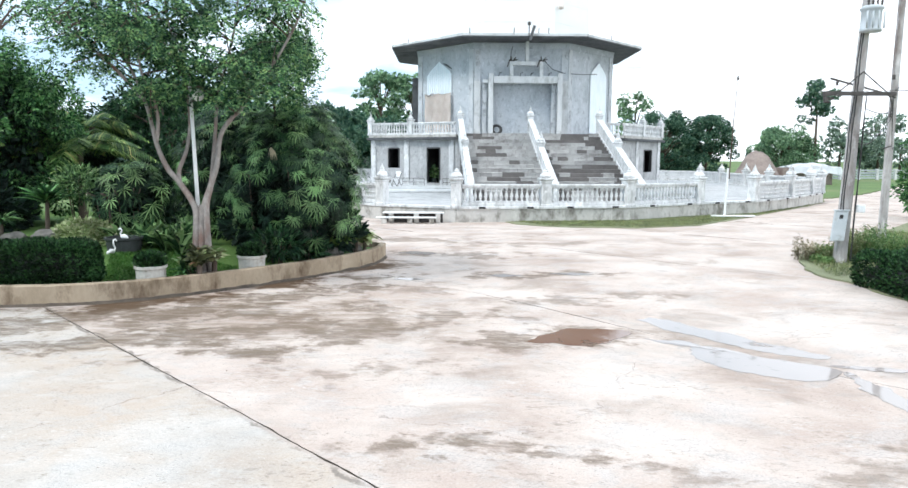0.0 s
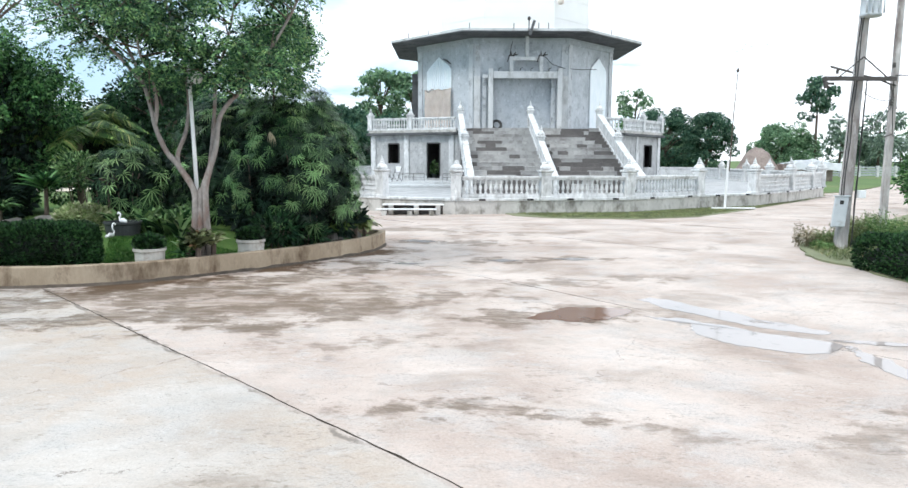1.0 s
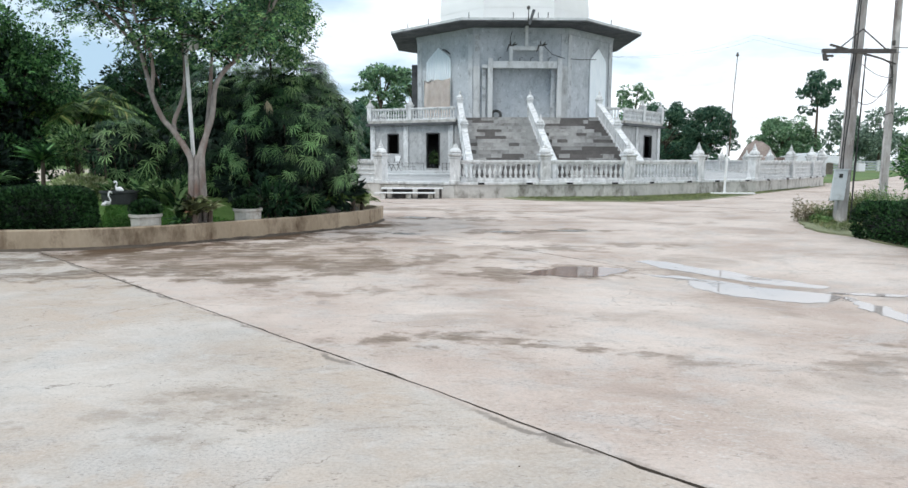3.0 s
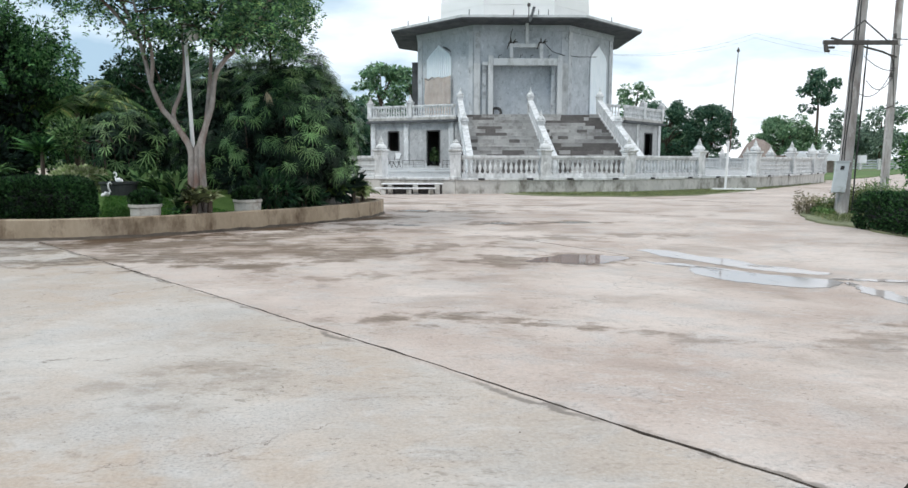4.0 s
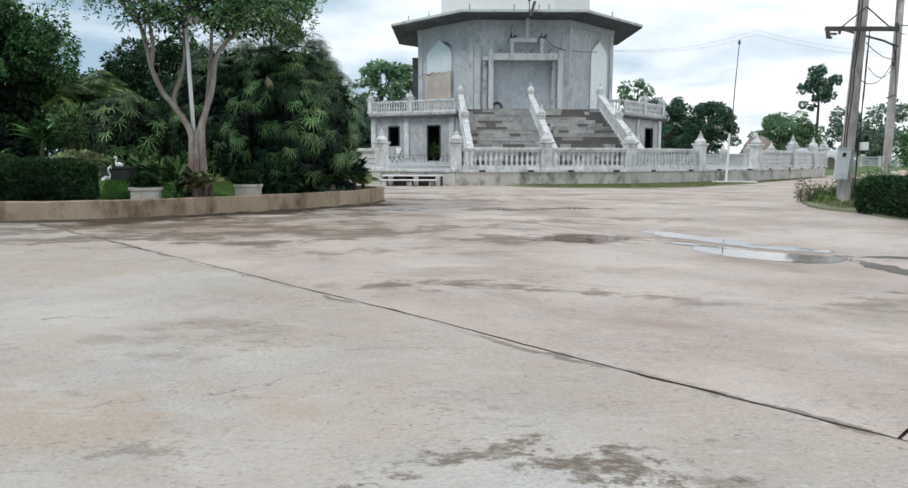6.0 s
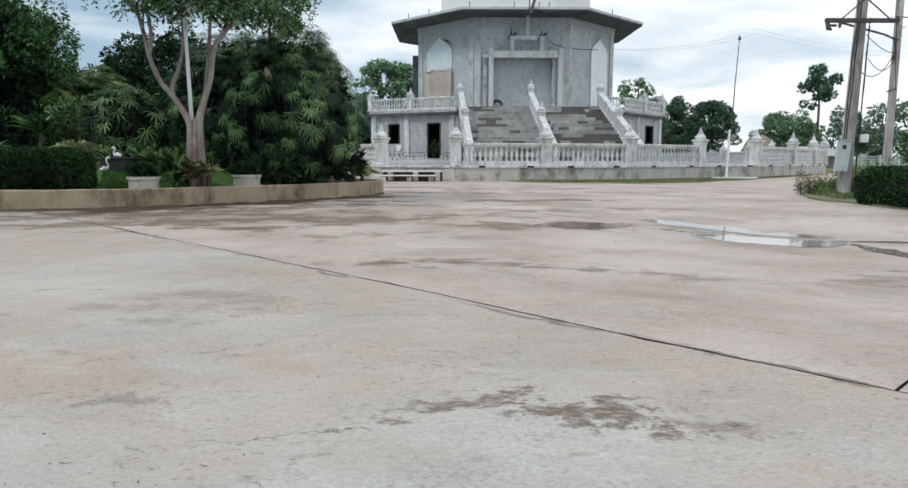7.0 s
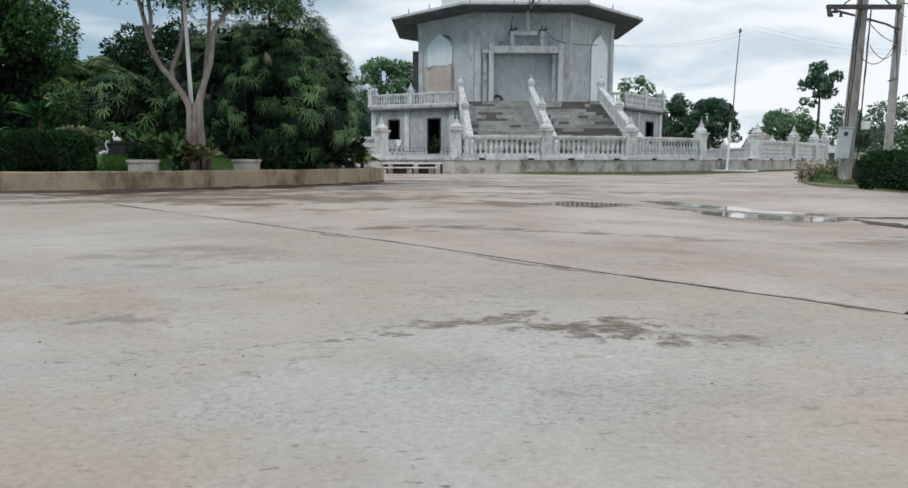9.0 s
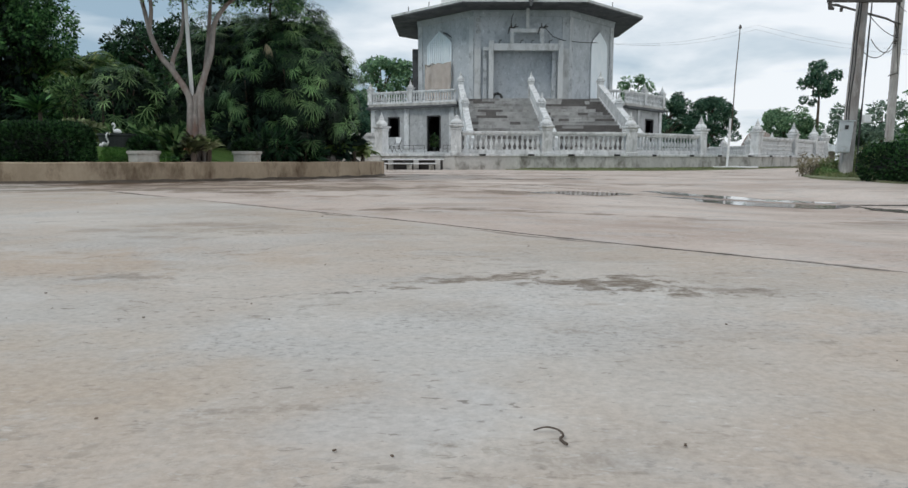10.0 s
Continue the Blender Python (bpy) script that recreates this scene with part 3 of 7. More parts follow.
    # ground that stays wet along the foot of the planter wall
    wet = calc("MULTIPLY", wet, ranged(tex(3.0, 6, 0.7, (0.6, 1.3, 1), 0.5), 0.30, 0.50, 0.66, 1.0))
    col = mix(wet, col, (0.10, 0.066, 0.042))
    crack = None
    for cx, cy, half, turn in ((-0.15, 2.0, 0.75, 30), (-1.9, 3.6, 0.6, 5), (0.9, 5.4, 0.9, -20), (-2.6, 6.0, 1.2, 50), (3.0, 7.0, 1.5, 62), (0.4, 0.9, 0.5, 12)):
        a = radians(turn)
        dx, dy = calc("SUBTRACT", px, cx), calc("SUBTRACT", py, cy)
        u = calc("ABSOLUTE", calc("ADD", calc("MULTIPLY", dx, math.cos(a)), calc("MULTIPLY", dy, math.sin(a))), 0)
        v = calc("SUBTRACT", calc("MULTIPLY", dy, math.cos(a)), calc("MULTIPLY", dx, math.sin(a)))
        v = calc("ABSOLUTE", calc("ADD", v, ranged(warp, 0.3, 0.7, -0.16, 0.16)), 0)
        s = calc("MULTIPLY", ranged(v, 0.009, 0.003), ranged(u, half, half * 0.7))
        crack = s if crack is None else calc("MAXIMUM", crack, s)
    crack = calc("MULTIPLY", crack, ranged(tex(2.4, 5, 0.7), 0.42, 0.55, 0.0, 0.7))
    col = mix(crack, col, (0.12, 0.10, 0.085))
    # fine grain and a few dark specks
    fine = tex(45, 5, 0.75)
    col = mix(0.45, col, mix(ranged(fine, 0.25, 0.75), (0.36, 0.355, 0.345), (0.64, 0.635, 0.625)), "OVERLAY")
    specks = ranged(tex(17, 4, 0.6, (0.6, 1.3, 1), 0.2), 0.70, 0.75)
    col = mix(calc("MULTIPLY", specks, 0.65), col, (0.17, 0.155, 0.14))
    l.new(col, b.inputs["Base Color"])
    damp = calc("MAXIMUM", calc("MULTIPLY", wet, 1.6), calc("MAXIMUM", calc("MULTIPLY", dirt, 0.4), stains))
    l.new(ranged(damp, 0.0, 1.5, 0.95, 0.8), b.inputs["Roughness"])
    b.inputs["Specular IOR Level"].default_value = 0.1
    bp = t.new("ShaderNodeBump")
    bp.inputs["Strength"].default_value, bp.inputs["Distance"].default_value = 0.25, 0.006
    l.new(fine, bp.inputs["Height"])
    l.new(bp.outputs[0], b.inputs["Normal"])
    return m


YARD = yard_material()
JOINT = material("joint_dirt", (0.045, 0.036, 0.03), (0.115, 0.095, 0.075), 4, 0.95, 0.3)

ground = thing("ground", (0, 0, -0.3), "flat grassy ground that reaches the horizon", "ground", kind="structure")
bm = bmesh.new()
for v in [(-1500, -1500), (1500, -1500), (1500, 2500), (-1500, 2500)]:
    bm.verts.new((*v, -0.3))
bm.faces.new(bm.verts[:])
part("field", bm, FIELD, ground)

# the yard: slabs that run askew, with open joints
ALONG, ACROSS = Vector((0.693, -0.721)), Vector((0.721, 0.693))
pavement = thing("pavement", (0, 0, -0.3), "pale stained concrete yard in large poured slabs", "pavement", kind="structure")
BANDS = [-24.1, -10.6, -3.84, 3.06, 9.66, 16.41, 23.16, 29.91, 43.4, 60.0, 90.0]
CROSS = {2: [-40, 40], 3: [-40, 0.97, 14.4, 40]}


def edge_wobble(s, k):
    bow = -0.07 * min(1.0, max(0.0, (-4 - s) / 8)) - 0.035 * min(1.0, max(0.0, (s + 1.5) / 2.5)) if abs(k - 3.06) < 0.01 else 0.0
    return bow + 0.018 * noise.noise((s * 0.9, k * 7.3, 0)) + 0.011 * noise.noise((s * 5.1, k * 3.3, 1))


def worn(s, k, side):
    """Half the width of the open joint, chipped here and there."""
    chip = max(0.0, noise.noise((s * 3.1, k * 1.7, side * 5.0)) - 0.25) * 0.04
    return 0.006 + 0.011 * abs(noise.noise((s * 1.4, k * 2.1, side))) + chip


def slab(u0, u1, v0, v1, k):
    near = 1 <= k <= 4
    nu = max(2, int((u1 - u0) / (0.09 if k in (2, 3) else 0.35 if near else 1.2)))
    nv = max(2, int((v1 - v0) / (0.45 if near else 1.5)))
    verts, faces = [], []
    for j in range(nv + 1):
        for i in range(nu + 1):
            u = u0 + (u1 - u0) * i / nu
            g = 0.008
            lo, hi = v0 + worn(u, v0, 0) + edge_wobble(u, v0), v1 - worn(u, v1, 1) + edge_wobble(u, v1)
            v = lo + (hi - lo) * j / nv
            if i in (0, nu):
                u += (g if i == 0 else -g)
            p = u * ALONG + v * ACROSS
            z = ground_height(p.x, p.y) + 0.006 * noise.noise((p.x * 0.5, p.y * 0.5, k))
            verts.append((p.x, p.y, z))
    w = nu + 1
    for j in range(nv):
        for i in range(nu):
            a = j * w + i
            faces.append((a, a + 1, a + 1 + w, a + w))
    # skirt down into the joint
    rim = [i for i in range(w)] + [w * (j + 1) - 1 for j in range(1, nv + 1)] + [w * nv + i for i in range(nu - 1, -1, -1)] + [w * j for j in range(nv - 1, 0, -1)]
    edge_verts, edge_faces = [], []
    for r in rim:
        x, y, z = verts[r]
        edge_verts += [(x, y, z), (x, y, z - 0.12)]
    for q in range(len(rim)):
        q2 = (q + 1) % len(rim)
        edge_faces.append((2 * q2, 2 * q, 2 * q + 1, 2 * q2 + 1))
    ob = under(new("slab", grid_mesh("slab", verts, faces, YARD, True)), pavement)
    tagged(under(new("slab_edge", grid_mesh("slab_edge", edge_verts, edge_faces, JOINT)), ob), "dirty broken slab edge")


for k, (v0, v1) in enumerate(zip(BANDS, BANDS[1:])):
    cuts = CROSS.get(k, [-40, -14, 12, 40])
    for u0, u1 in zip(cuts, cuts[1:]):
        slab(u0, u1, v0, v1, k)


def joint(p, q):
    """Dirt that fills a joint nearly to the top."""
    bm = bmesh.new()
    n = int((q - p).length / 0.4)
    d = (q - p).normalized()
    side = Vector((-d.y, d.x)) * 0.2
    row = []
    for i in range(n + 1):
        c = p.lerp(q, i / n)
        z = ground_height(c.x, c.y) - 0.014 + 0.006 * noise.noise((c.x * 2, c.y * 2, 0))
        row.append([bm.verts.new((*(c + side), z)), bm.verts.new((*(c - side), z))])
    for a, c in zip(row, row[1:]):
        bm.faces.new((a[0], a[1], c[1], c[0]))
    part("joint_fill", bm, JOINT, pavement, "dark dirt in a slab joint")


for v in BANDS[1:-1]:
    joint(-40 * ALONG + v * ACROSS, 40 * ALONG + v * ACROSS)
for k, (v0, v1) in enumerate(zip(BANDS, BANDS[1:])):
    for u in CROSS.get(k, [-40, -14, 12, 40])[1:-1]:
        joint(u * ALONG + v0 * ACROSS, u * ALONG + v1 * ACROSS)


def water_material(name, bed):
    m = bpy.data.materials.new(name)
    m.use_nodes = True
    b = m.node_tree.nodes["Principled BSDF"]
    b.inputs["Base Color"].default_value = (*bed, 1)
    b.inputs["Roughness"].default_value = 0.05
    b.inputs["IOR"].default_value = 1.33
    b.inputs["Specular IOR Level"].default_value = 0.5
    # the film thins out in places and lets the concrete through
    t, l = m.node_tree.nodes, m.node_tree.links
    geo, film, fade, clear, mx = (t.new("ShaderNode" + k) for k in ("NewGeometry", "TexNoise", "MapRange", "BsdfTransparent", "MixShader"))
    film.inputs["Scale"].default_value, film.inputs["Detail"].default_value, film.inputs["Roughness"].default_value = 1.3, 7, 0.62
    fade.inputs[1].default_value, fade.inputs[2].default_value = 0.29, 0.42
    l.new(geo.outputs["Position"], film.inputs["Vector"])
    l.new(film.outputs["Fac"], fade.inputs[0])
    l.new(fade.outputs[0], mx.inputs[0])
    l.new(clear.outputs[0], mx.inputs[1])
    l.new(b.outputs[0], mx.inputs[2])
    l.new(mx.outputs[0], t["Material Output"].inputs["Surface"])
    return m


WATER = water_material("rain_water", (0.33, 0.295, 0.275))
MUDDY = water_material("muddy_water", (0.20, 0.12, 0.085))


def sheet(name, outline, mat, lift, label, category, kind="structure", thick=0.0, wob=0.12, wob_scale=1.1, step=0.35):
    """A low sheet on the ground with an uneven outline."""
    pts = []
    n = len(outline)
    for i in range(n):
        a, c = Vector(outline[i]), Vector(outline[(i + 1) % n])
        k = max(1, int((c - a).length / step))
        for q in range(k):
            p = a.lerp(c, q / k)
            d = Vector((c.y - a.y, a.x - c.x)).normalized()
            s = wob * (noise.noise((p.x * wob_scale, p.y * wob_scale, 3.1)) + 0.5 * noise.noise((p.x * wob_scale * 3, p.y * wob_scale * 3, 9.1)) + 0.3 * noise.noise((p.x * wob_scale * 8, p.y * wob_scale * 8, 5.1)))
            pts.append(p + d * s)
    bm = bmesh.new()
    top = [bm.verts.new((p.x, p.y, ground_height(p.x, p.y) + lift)) for p in pts]
    f = bm.faces.new(top)
    if thick:
        low = [bm.verts.new((p.x, p.y, ground_height(p.x, p.y) - thick)) for p in pts]
        for i in range(len(pts)):
            j = (i + 1) % len(pts)
            bm.faces.new((top[i], low[i], low[j], top[j]))
    bmesh.ops.triangulate(bm, faces=[f])
    ob = new(name, data_of(bm, name, mat))
    return tagged(ob, label, category, kind=kind)


MUD_POOL = [(2.03, 8.8), (2.39, 9.28), (2.87, 9.76), (3.38, 9.77), (3.75, 9.73), (3.81, 9.56), (3.42, 9.12), (2.99, 8.68), (2.49, 8.72), (2.24, 8.72)]
UPPER_POOL = [(4.11, 10.52), (4.44, 10.73), (4.74, 10.57), (5.02, 10.2), (5.37, 9.86), (5.66, 9.45), (5.95, 9.1), (6.24, 8.8), (6.47, 8.45), (6.16, 8.32), (5.97, 8.44), (5.75, 8.66), (5.44, 8.92), (5.13, 9.23), (4.81, 9.6), (4.45, 9.91)]
LONG_POOL = [(3.92, 9.33), (4.51, 9.24), (5.01, 8.93), (5.29, 8.58), (5.59, 8.33), (6.02, 8.07), (6.2, 7.85), (6.03, 7.61), (5.82, 7.42), (5.51, 7.36), (5.2, 7.48), (4.77, 7.71), (4.55, 7.91), (4.43, 8.25), (4.5, 8.88), (4.11, 9.08)]
PUDDLES = [
    MUD_POOL, UPPER_POOL, LONG_POOL,
    [(6.26, 7.79), (6.33, 7.39), (6.34, 7.06), (6.39, 6.7), (6.41, 6.15), (6.04, 5.62), (6.05, 6.18), (6.03, 6.77), (6.09, 7.22)],
    [(6.09, 8.11), (6.62, 8.0), (7.14, 7.84), (7.49, 7.7), (7.35, 7.49), (7.02, 7.67), (6.51, 7.81)],
    [(1.65, 14.45), (2.1, 14.35), (2.6, 14.6), (2.2, 14.8)], [(3.2, 14.9), (3.8, 14.65), (4.4, 14.8), (3.8, 15.1)],
    [(-0.75, 18.3), (0.2, 18.0), (0.7, 18.35), (-0.1, 18.7)], [(-0.4, 14.0), (0.1, 13.85), (0.35, 14.0), (-0.1, 14.15)],
]
for k, outline in enumerate(PUDDLES):
    sheet("puddle", outline, WATER if k else MUDDY, 0.005, "shallow rain puddle that mirrors the white sky", "puddle", wob=0.1, wob_scale=2.2, step=0.05)

VERGE = [(3.2, 28.6), (3.6, 27.2), (4.7, 26.4), (6.5, 25.9), (8.2, 25.8), (10.9, 27.0), (13.1, 29.3), (15.3, 31.9), (18.5, 35.8), (22.3, 40.3), (25.3, 44.4), (27.5, 49), (28, 62), (24, 62), (23, 44), (19.5, 39), (16, 35), (12.6, 33), (8.7, 30.2), (5, 29.4)]
sheet("grass_verge", VERGE, GRASS, 0.03, "thin strip of grass along the temple wall", "grass", thick=0.1, wob=0.15)
RIGHT_GREEN = [(9.75, -12), (9.75, 11), (9.6, 14.2), (9.55, 15.6), (10.2, 17.1), (11.2, 18.8), (13.6, 21.0), (17.0, 24.6), (21, 29), (40, 50), (75, 90), (90, 60), (60, -12)]
sheet("grass_bank", RIGHT_GREEN, GRASS, 0.04, "rough grass beside the road", "grass", thick=0.1, wob=0.2)
FAR_LAWN = [(27.5, 48), (34, 55.0), (62, 90), (110, 160), (60, 220), (20, 220), (20, 100), (27.5, 70)]
sheet("far_lawn", FAR_LAWN, FIELD, 0.05, "open green lawn behind the temple", "grass", thick=0.1, wob=0.4)
sheet("left_ground", [(-3.2, 20.5), (-9, 25), (-9, 34), (-14, 40), (-14, 80), (20, 82), (20, 220), (-80, 220), (-80, 5), (-14, 7), (-9.2, 14.2)], FIELD, 0.05, "grassy garden ground under the trees", "grass", thick=0.1, wob=0.2)
sheet("sandy_clearing", [(-62, 46), (-22, 46), (-20, 60), (-24, 96), (-70, 96)], SAND, 0.075, "pale sandy clearing seen under the trees", "ground", wob=0.6)
# ---- temple court: ring wall, balustrades, posts ----
FLOOR_Z = 0.62
RING = [(-2.16, 29.65), (1.12, 28.17), (4.94, 28.67), (8.70, 29.39), (12.71, 32.09), (16.17, 33.96), (19.73, 37.58), (22.7, 41.2), (24.6, 43.6), (24.4, 50.6), (24.8, 55.7), (25.4, 62.5),
        (25.6, 68.5), (18, 76), (0, 78), (-12, 70), (-13, 48), (-9.6, 38.4), (-6.2, 33.2)]
OPEN = {0, 4}  # gaps in the balustrade, at the entrances


def inset(ring, d):
    cx, cy = 6.1, 54.0
    out = []
    for x, y in ring:
        v = Vector((x - cx, y - cy))
        v *= (v.length - d) / v.length
        out.append((cx + v.x, cy + v.y))
    return out


court = thing("court_floor", (6, 54, 0), "raised concrete court around the temple", "floor", kind="structure")
bm = bmesh.new()
prism(bm, inset(RING, 0.2), -0.2, FLOOR_Z - 0.02)
part("paving", bm, CEMENT_LOW, court)

plinth = thing("court_wall", (6, 30, 0), "low stained concrete wall that carries the balustrade", "wall", kind="structure")
for i, p in enumerate(RING):
    q = RING[(i + 1) % len(RING)]
    m = facing(p, q)
    length = math.hypot(q[0] - p[0], q[1] - p[1])
    bm = bmesh.new()
    box(bm, -0.02, -0.12, -0.3, length + 0.02, 0.3, FLOOR_Z - 0.06, m)
    part("wall_panel", bm, PLINTH, plinth)
    bm = bmesh.new()
    box(bm, -0.03, -0.17, FLOOR_Z - 0.06, length + 0.03, 0.34, FLOOR_Z + 0.05, m, 0.012)
    part("coping", bm, WHITE, plinth)
    # solid near-black blocks stand for the shade in the drain slots
    if 1 <= i <= 8:
        for f in (0.28, 0.82) if length > 2.5 else (0.5,):
            bm = bmesh.new()
            box(bm, length * f - 0.14, -0.2, FLOOR_Z - 0.045, length * f + 0.14, 0.0, FLOOR_Z + 0.035, m, 0.01)
            part("drain_slot", bm, DARK, plinth, "drain slot drawn as a near-black block for its shade")

bm = bmesh.new()
lathe(bm, [(0.062, 0), (0.062, 0.05), (0.034, 0.07), (0.04, 0.12), (0.078, 0.22), (0.07, 0.29), (0.034, 0.42), (0.03, 0.47), (0.05, 0.5), (0.034, 0.52), (0.06, 0.545), (0.06, 0.58)], seg=8)
BALUSTER = data_of(bm, "baluster", WHITE, True)


def balustrade(p, q, z, label, group, step=0.215, low=0.18, tall=0.58, gap=0.24, me=BALUSTER, name="balustrade"):
    """Bottom rail, turned balusters and top rail from p to q, standing at z."""
    length = math.hypot(q[0] - p[0], q[1] - p[1])
    m = facing(p, q, z)
    ob = thing(name, (p[0], p[1], z), label, "balustrade", group)
    bm = bmesh.new()
    box(bm, gap, -0.09, 0.0, length - gap, 0.09, low - 0.06, m, 0.01)
    box(bm, gap, -0.07, low - 0.06, length - gap, 0.07, low, m)
    part("bottom_rail", bm, WHITE, ob)
    bm = bmesh.new()
    box(bm, gap, -0.08, low + tall, length - gap, 0.08, low + tall + 0.06, m)
    box(bm, gap, -0.12, low + tall + 0.06, length - gap, 0.12, low + tall + 0.17, m, 0.015)
    part("top_rail", bm, WHITE, ob)
    n = max(2, int((length - 2 * gap) / step))
    k = tall / 0.58
    for i in range(n):
        x = gap + (i + 0.5) * (length - 2 * gap) / n
        piece("baluster", me, m @ Matrix.Translation((x, 0, low)) @ Matrix.Diagonal((1, 1, k, 1)), ob)
    return ob


def post_meshes(w, shaft, cap, spire=True):
    a = bmesh.new()
    lathe(a, [(w * 0.58, 0), (w * 0.58, 0.1), (w * 0.5, 0.13), (w * 0.5, shaft - 0.1), (w * 0.56, shaft - 0.07), (w * 0.56, shaft)], square=True)
    c = bmesh.new()
    lathe(c, [(w * 0.5, shaft), (w * 0.68, shaft + 0.05), (w * 0.7, shaft + 0.11), (w * 0.56, shaft + 0.13)], square=True)
    lathe(c, [(w * 0.46, shaft + 0.13), (w * 0.57, shaft + 0.15), (w * 0.62, shaft + 0.2), (w * 0.56, shaft + 0.27 * cap), (w * 0.4, shaft + 0.34 * cap), (w * 0.25, shaft + 0.38 * cap), (w * 0.3, shaft + 0.41 * cap), (w * 0.27, shaft + 0.44 * cap), (w * 0.15, shaft + 0.47 * cap)], seg=14)
    d = bmesh.new()
    top = shaft + 0.47 * cap
    if spire:
        lathe(d, [(w * 0.2, top), (w * 0.25, top + 0.04), (w * 0.13, top + 0.08), (w * 0.15, top + 0.11), (w * 0.06, top + 0.17), (0.01, top + 0.26)], seg=8)
    else:
        lathe(d, [(w * 0.2, top), (w * 0.16, top + 0.03), (w * 0.1, top + 0.05)], seg=8)
    return data_of(a, "shaft", WHITE), data_of(c, "cap", WHITE), data_of(d, "finial", WHITE, True)


def fence_post(at, turn, meshes, label, group):
    ob = thing("fence_post", at, label, "post", group)
    m = Matrix.Translation(at) @ Matrix.Rotation(turn, 4, "Z")
    for name, me in zip(("shaft", "cap", "finial"), meshes):
        piece(name, me, m, ob)
    return ob


def banded_parapet(p, q, z, label, group):
    """A closed parapet from p to q: foot, recessed panel with raised horizontal bands, top rail."""
    length = math.hypot(q[0] - p[0], q[1] - p[1])
    m = facing(p, q, z)
    ob = thing("parapet", (p[0], p[1], z), label, "parapet", group)
    for name, y, z0, z1, mat in (("foot", 0.11, 0.03, 0.16, WHITE), ("panel", 0.04, 0.16, 0.72, CEMENT_PALE), ("band", 0.075, 0.27, 0.34, WHITE), ("band", 0.075, 0.47, 0.54, WHITE), ("shelf", 0.09, 0.72, 0.79, CEMENT_PALE), ("top_rail", 0.13, 0.79, 0.92, WHITE)):
        bm = bmesh.new()
        box(bm, 0.24, -y, z0, length - 0.24, y, z1, m, 0.01)
        part(name, bm, mat, ob)
    return ob


POST, POST_BROKEN = post_meshes(0.42, 1.12, 1.0), post_meshes(0.42, 1.12, 1.0, False)
for i, p in enumerate(RING):
    q, o = RING[(i + 1) % len(RING)], RING[i - 1]
    turn = math.atan2(q[1] - o[1], q[0] - o[0])
    broken = i in (1, 2)
    fence_post((p[0], p[1] + 0.1, FLOOR_Z), turn, POST_BROKEN if broken else POST,
               "white concrete post whose cap has lost its tip" if broken else "white concrete post with a stepped pointed cap", "posts of the temple wall")
    if i >= 5:
        banded_parapet((p[0], p[1] + 0.1), (q[0], q[1] + 0.1), FLOOR_Z + 0.05, "grey-white concrete parapet with horizontal bands", "parapets of the temple wall")
    elif i not in OPEN:
        balustrade((p[0], p[1] + 0.1), (q[0], q[1] + 0.1), FLOOR_Z + 0.05, "white concrete balustrade with turned balusters on the temple wall", "balustrades of the temple wall")

# ---- temple ----
CX, CY, TURN = 5.72, 56.6, radians(0.3)


def octagon(r, cx=CX, cy=CY):
    """Corners of an eight-sided plan with that half width; the first edge, a little wider than the others, is the front one."""
    c = r / math.cos(math.pi / 8)
    turns = [TURN - math.pi / 2 + math.pi / 8 * (2 * k - 1) + {0: -1, 1: 1, 4: -1, 5: 1}.get(k, 0) * radians(2.0) for k in range(8)]
    return [(cx + c * math.cos(a), cy + c * math.sin(a)) for a in turns]


temple = thing("temple", (CX, CY, 0), "unfinished eight-sided grey concrete temple on a lower storey", "temple")

# lower storey: walls with openings
LOWER = [(-5.0, 50.6), (1.15, 47.55), (12.7, 48.2), (16.9, 53.2), (16.9, 61.5), (12.0, 66.5), (0.4, 66.5), (-5.0, 61.0)]
LOW_TOP = 4.0


def wall_with_openings(bm, p, q, z0, z1, thick, holes):
    """A wall from p to q, its outer face on that line; holes: (from, to, sill, head) along it."""
    length = math.hypot(q[0] - p[0], q[1] - p[1])
    m = facing(p, q)
    x = 0.0
    for a, c, s, h in sorted(holes):
        box(bm, x, 0, z0, a, thick, z1, m)
        if s > z0:
            box(bm, a, 0, z0, c, thick, s, m)
        if h < z1:
            box(bm, a, 0, h, c, thick, z1, m)
        x = c
    box(bm, x, 0, z0, length, thick, z1, m)
    return m, length


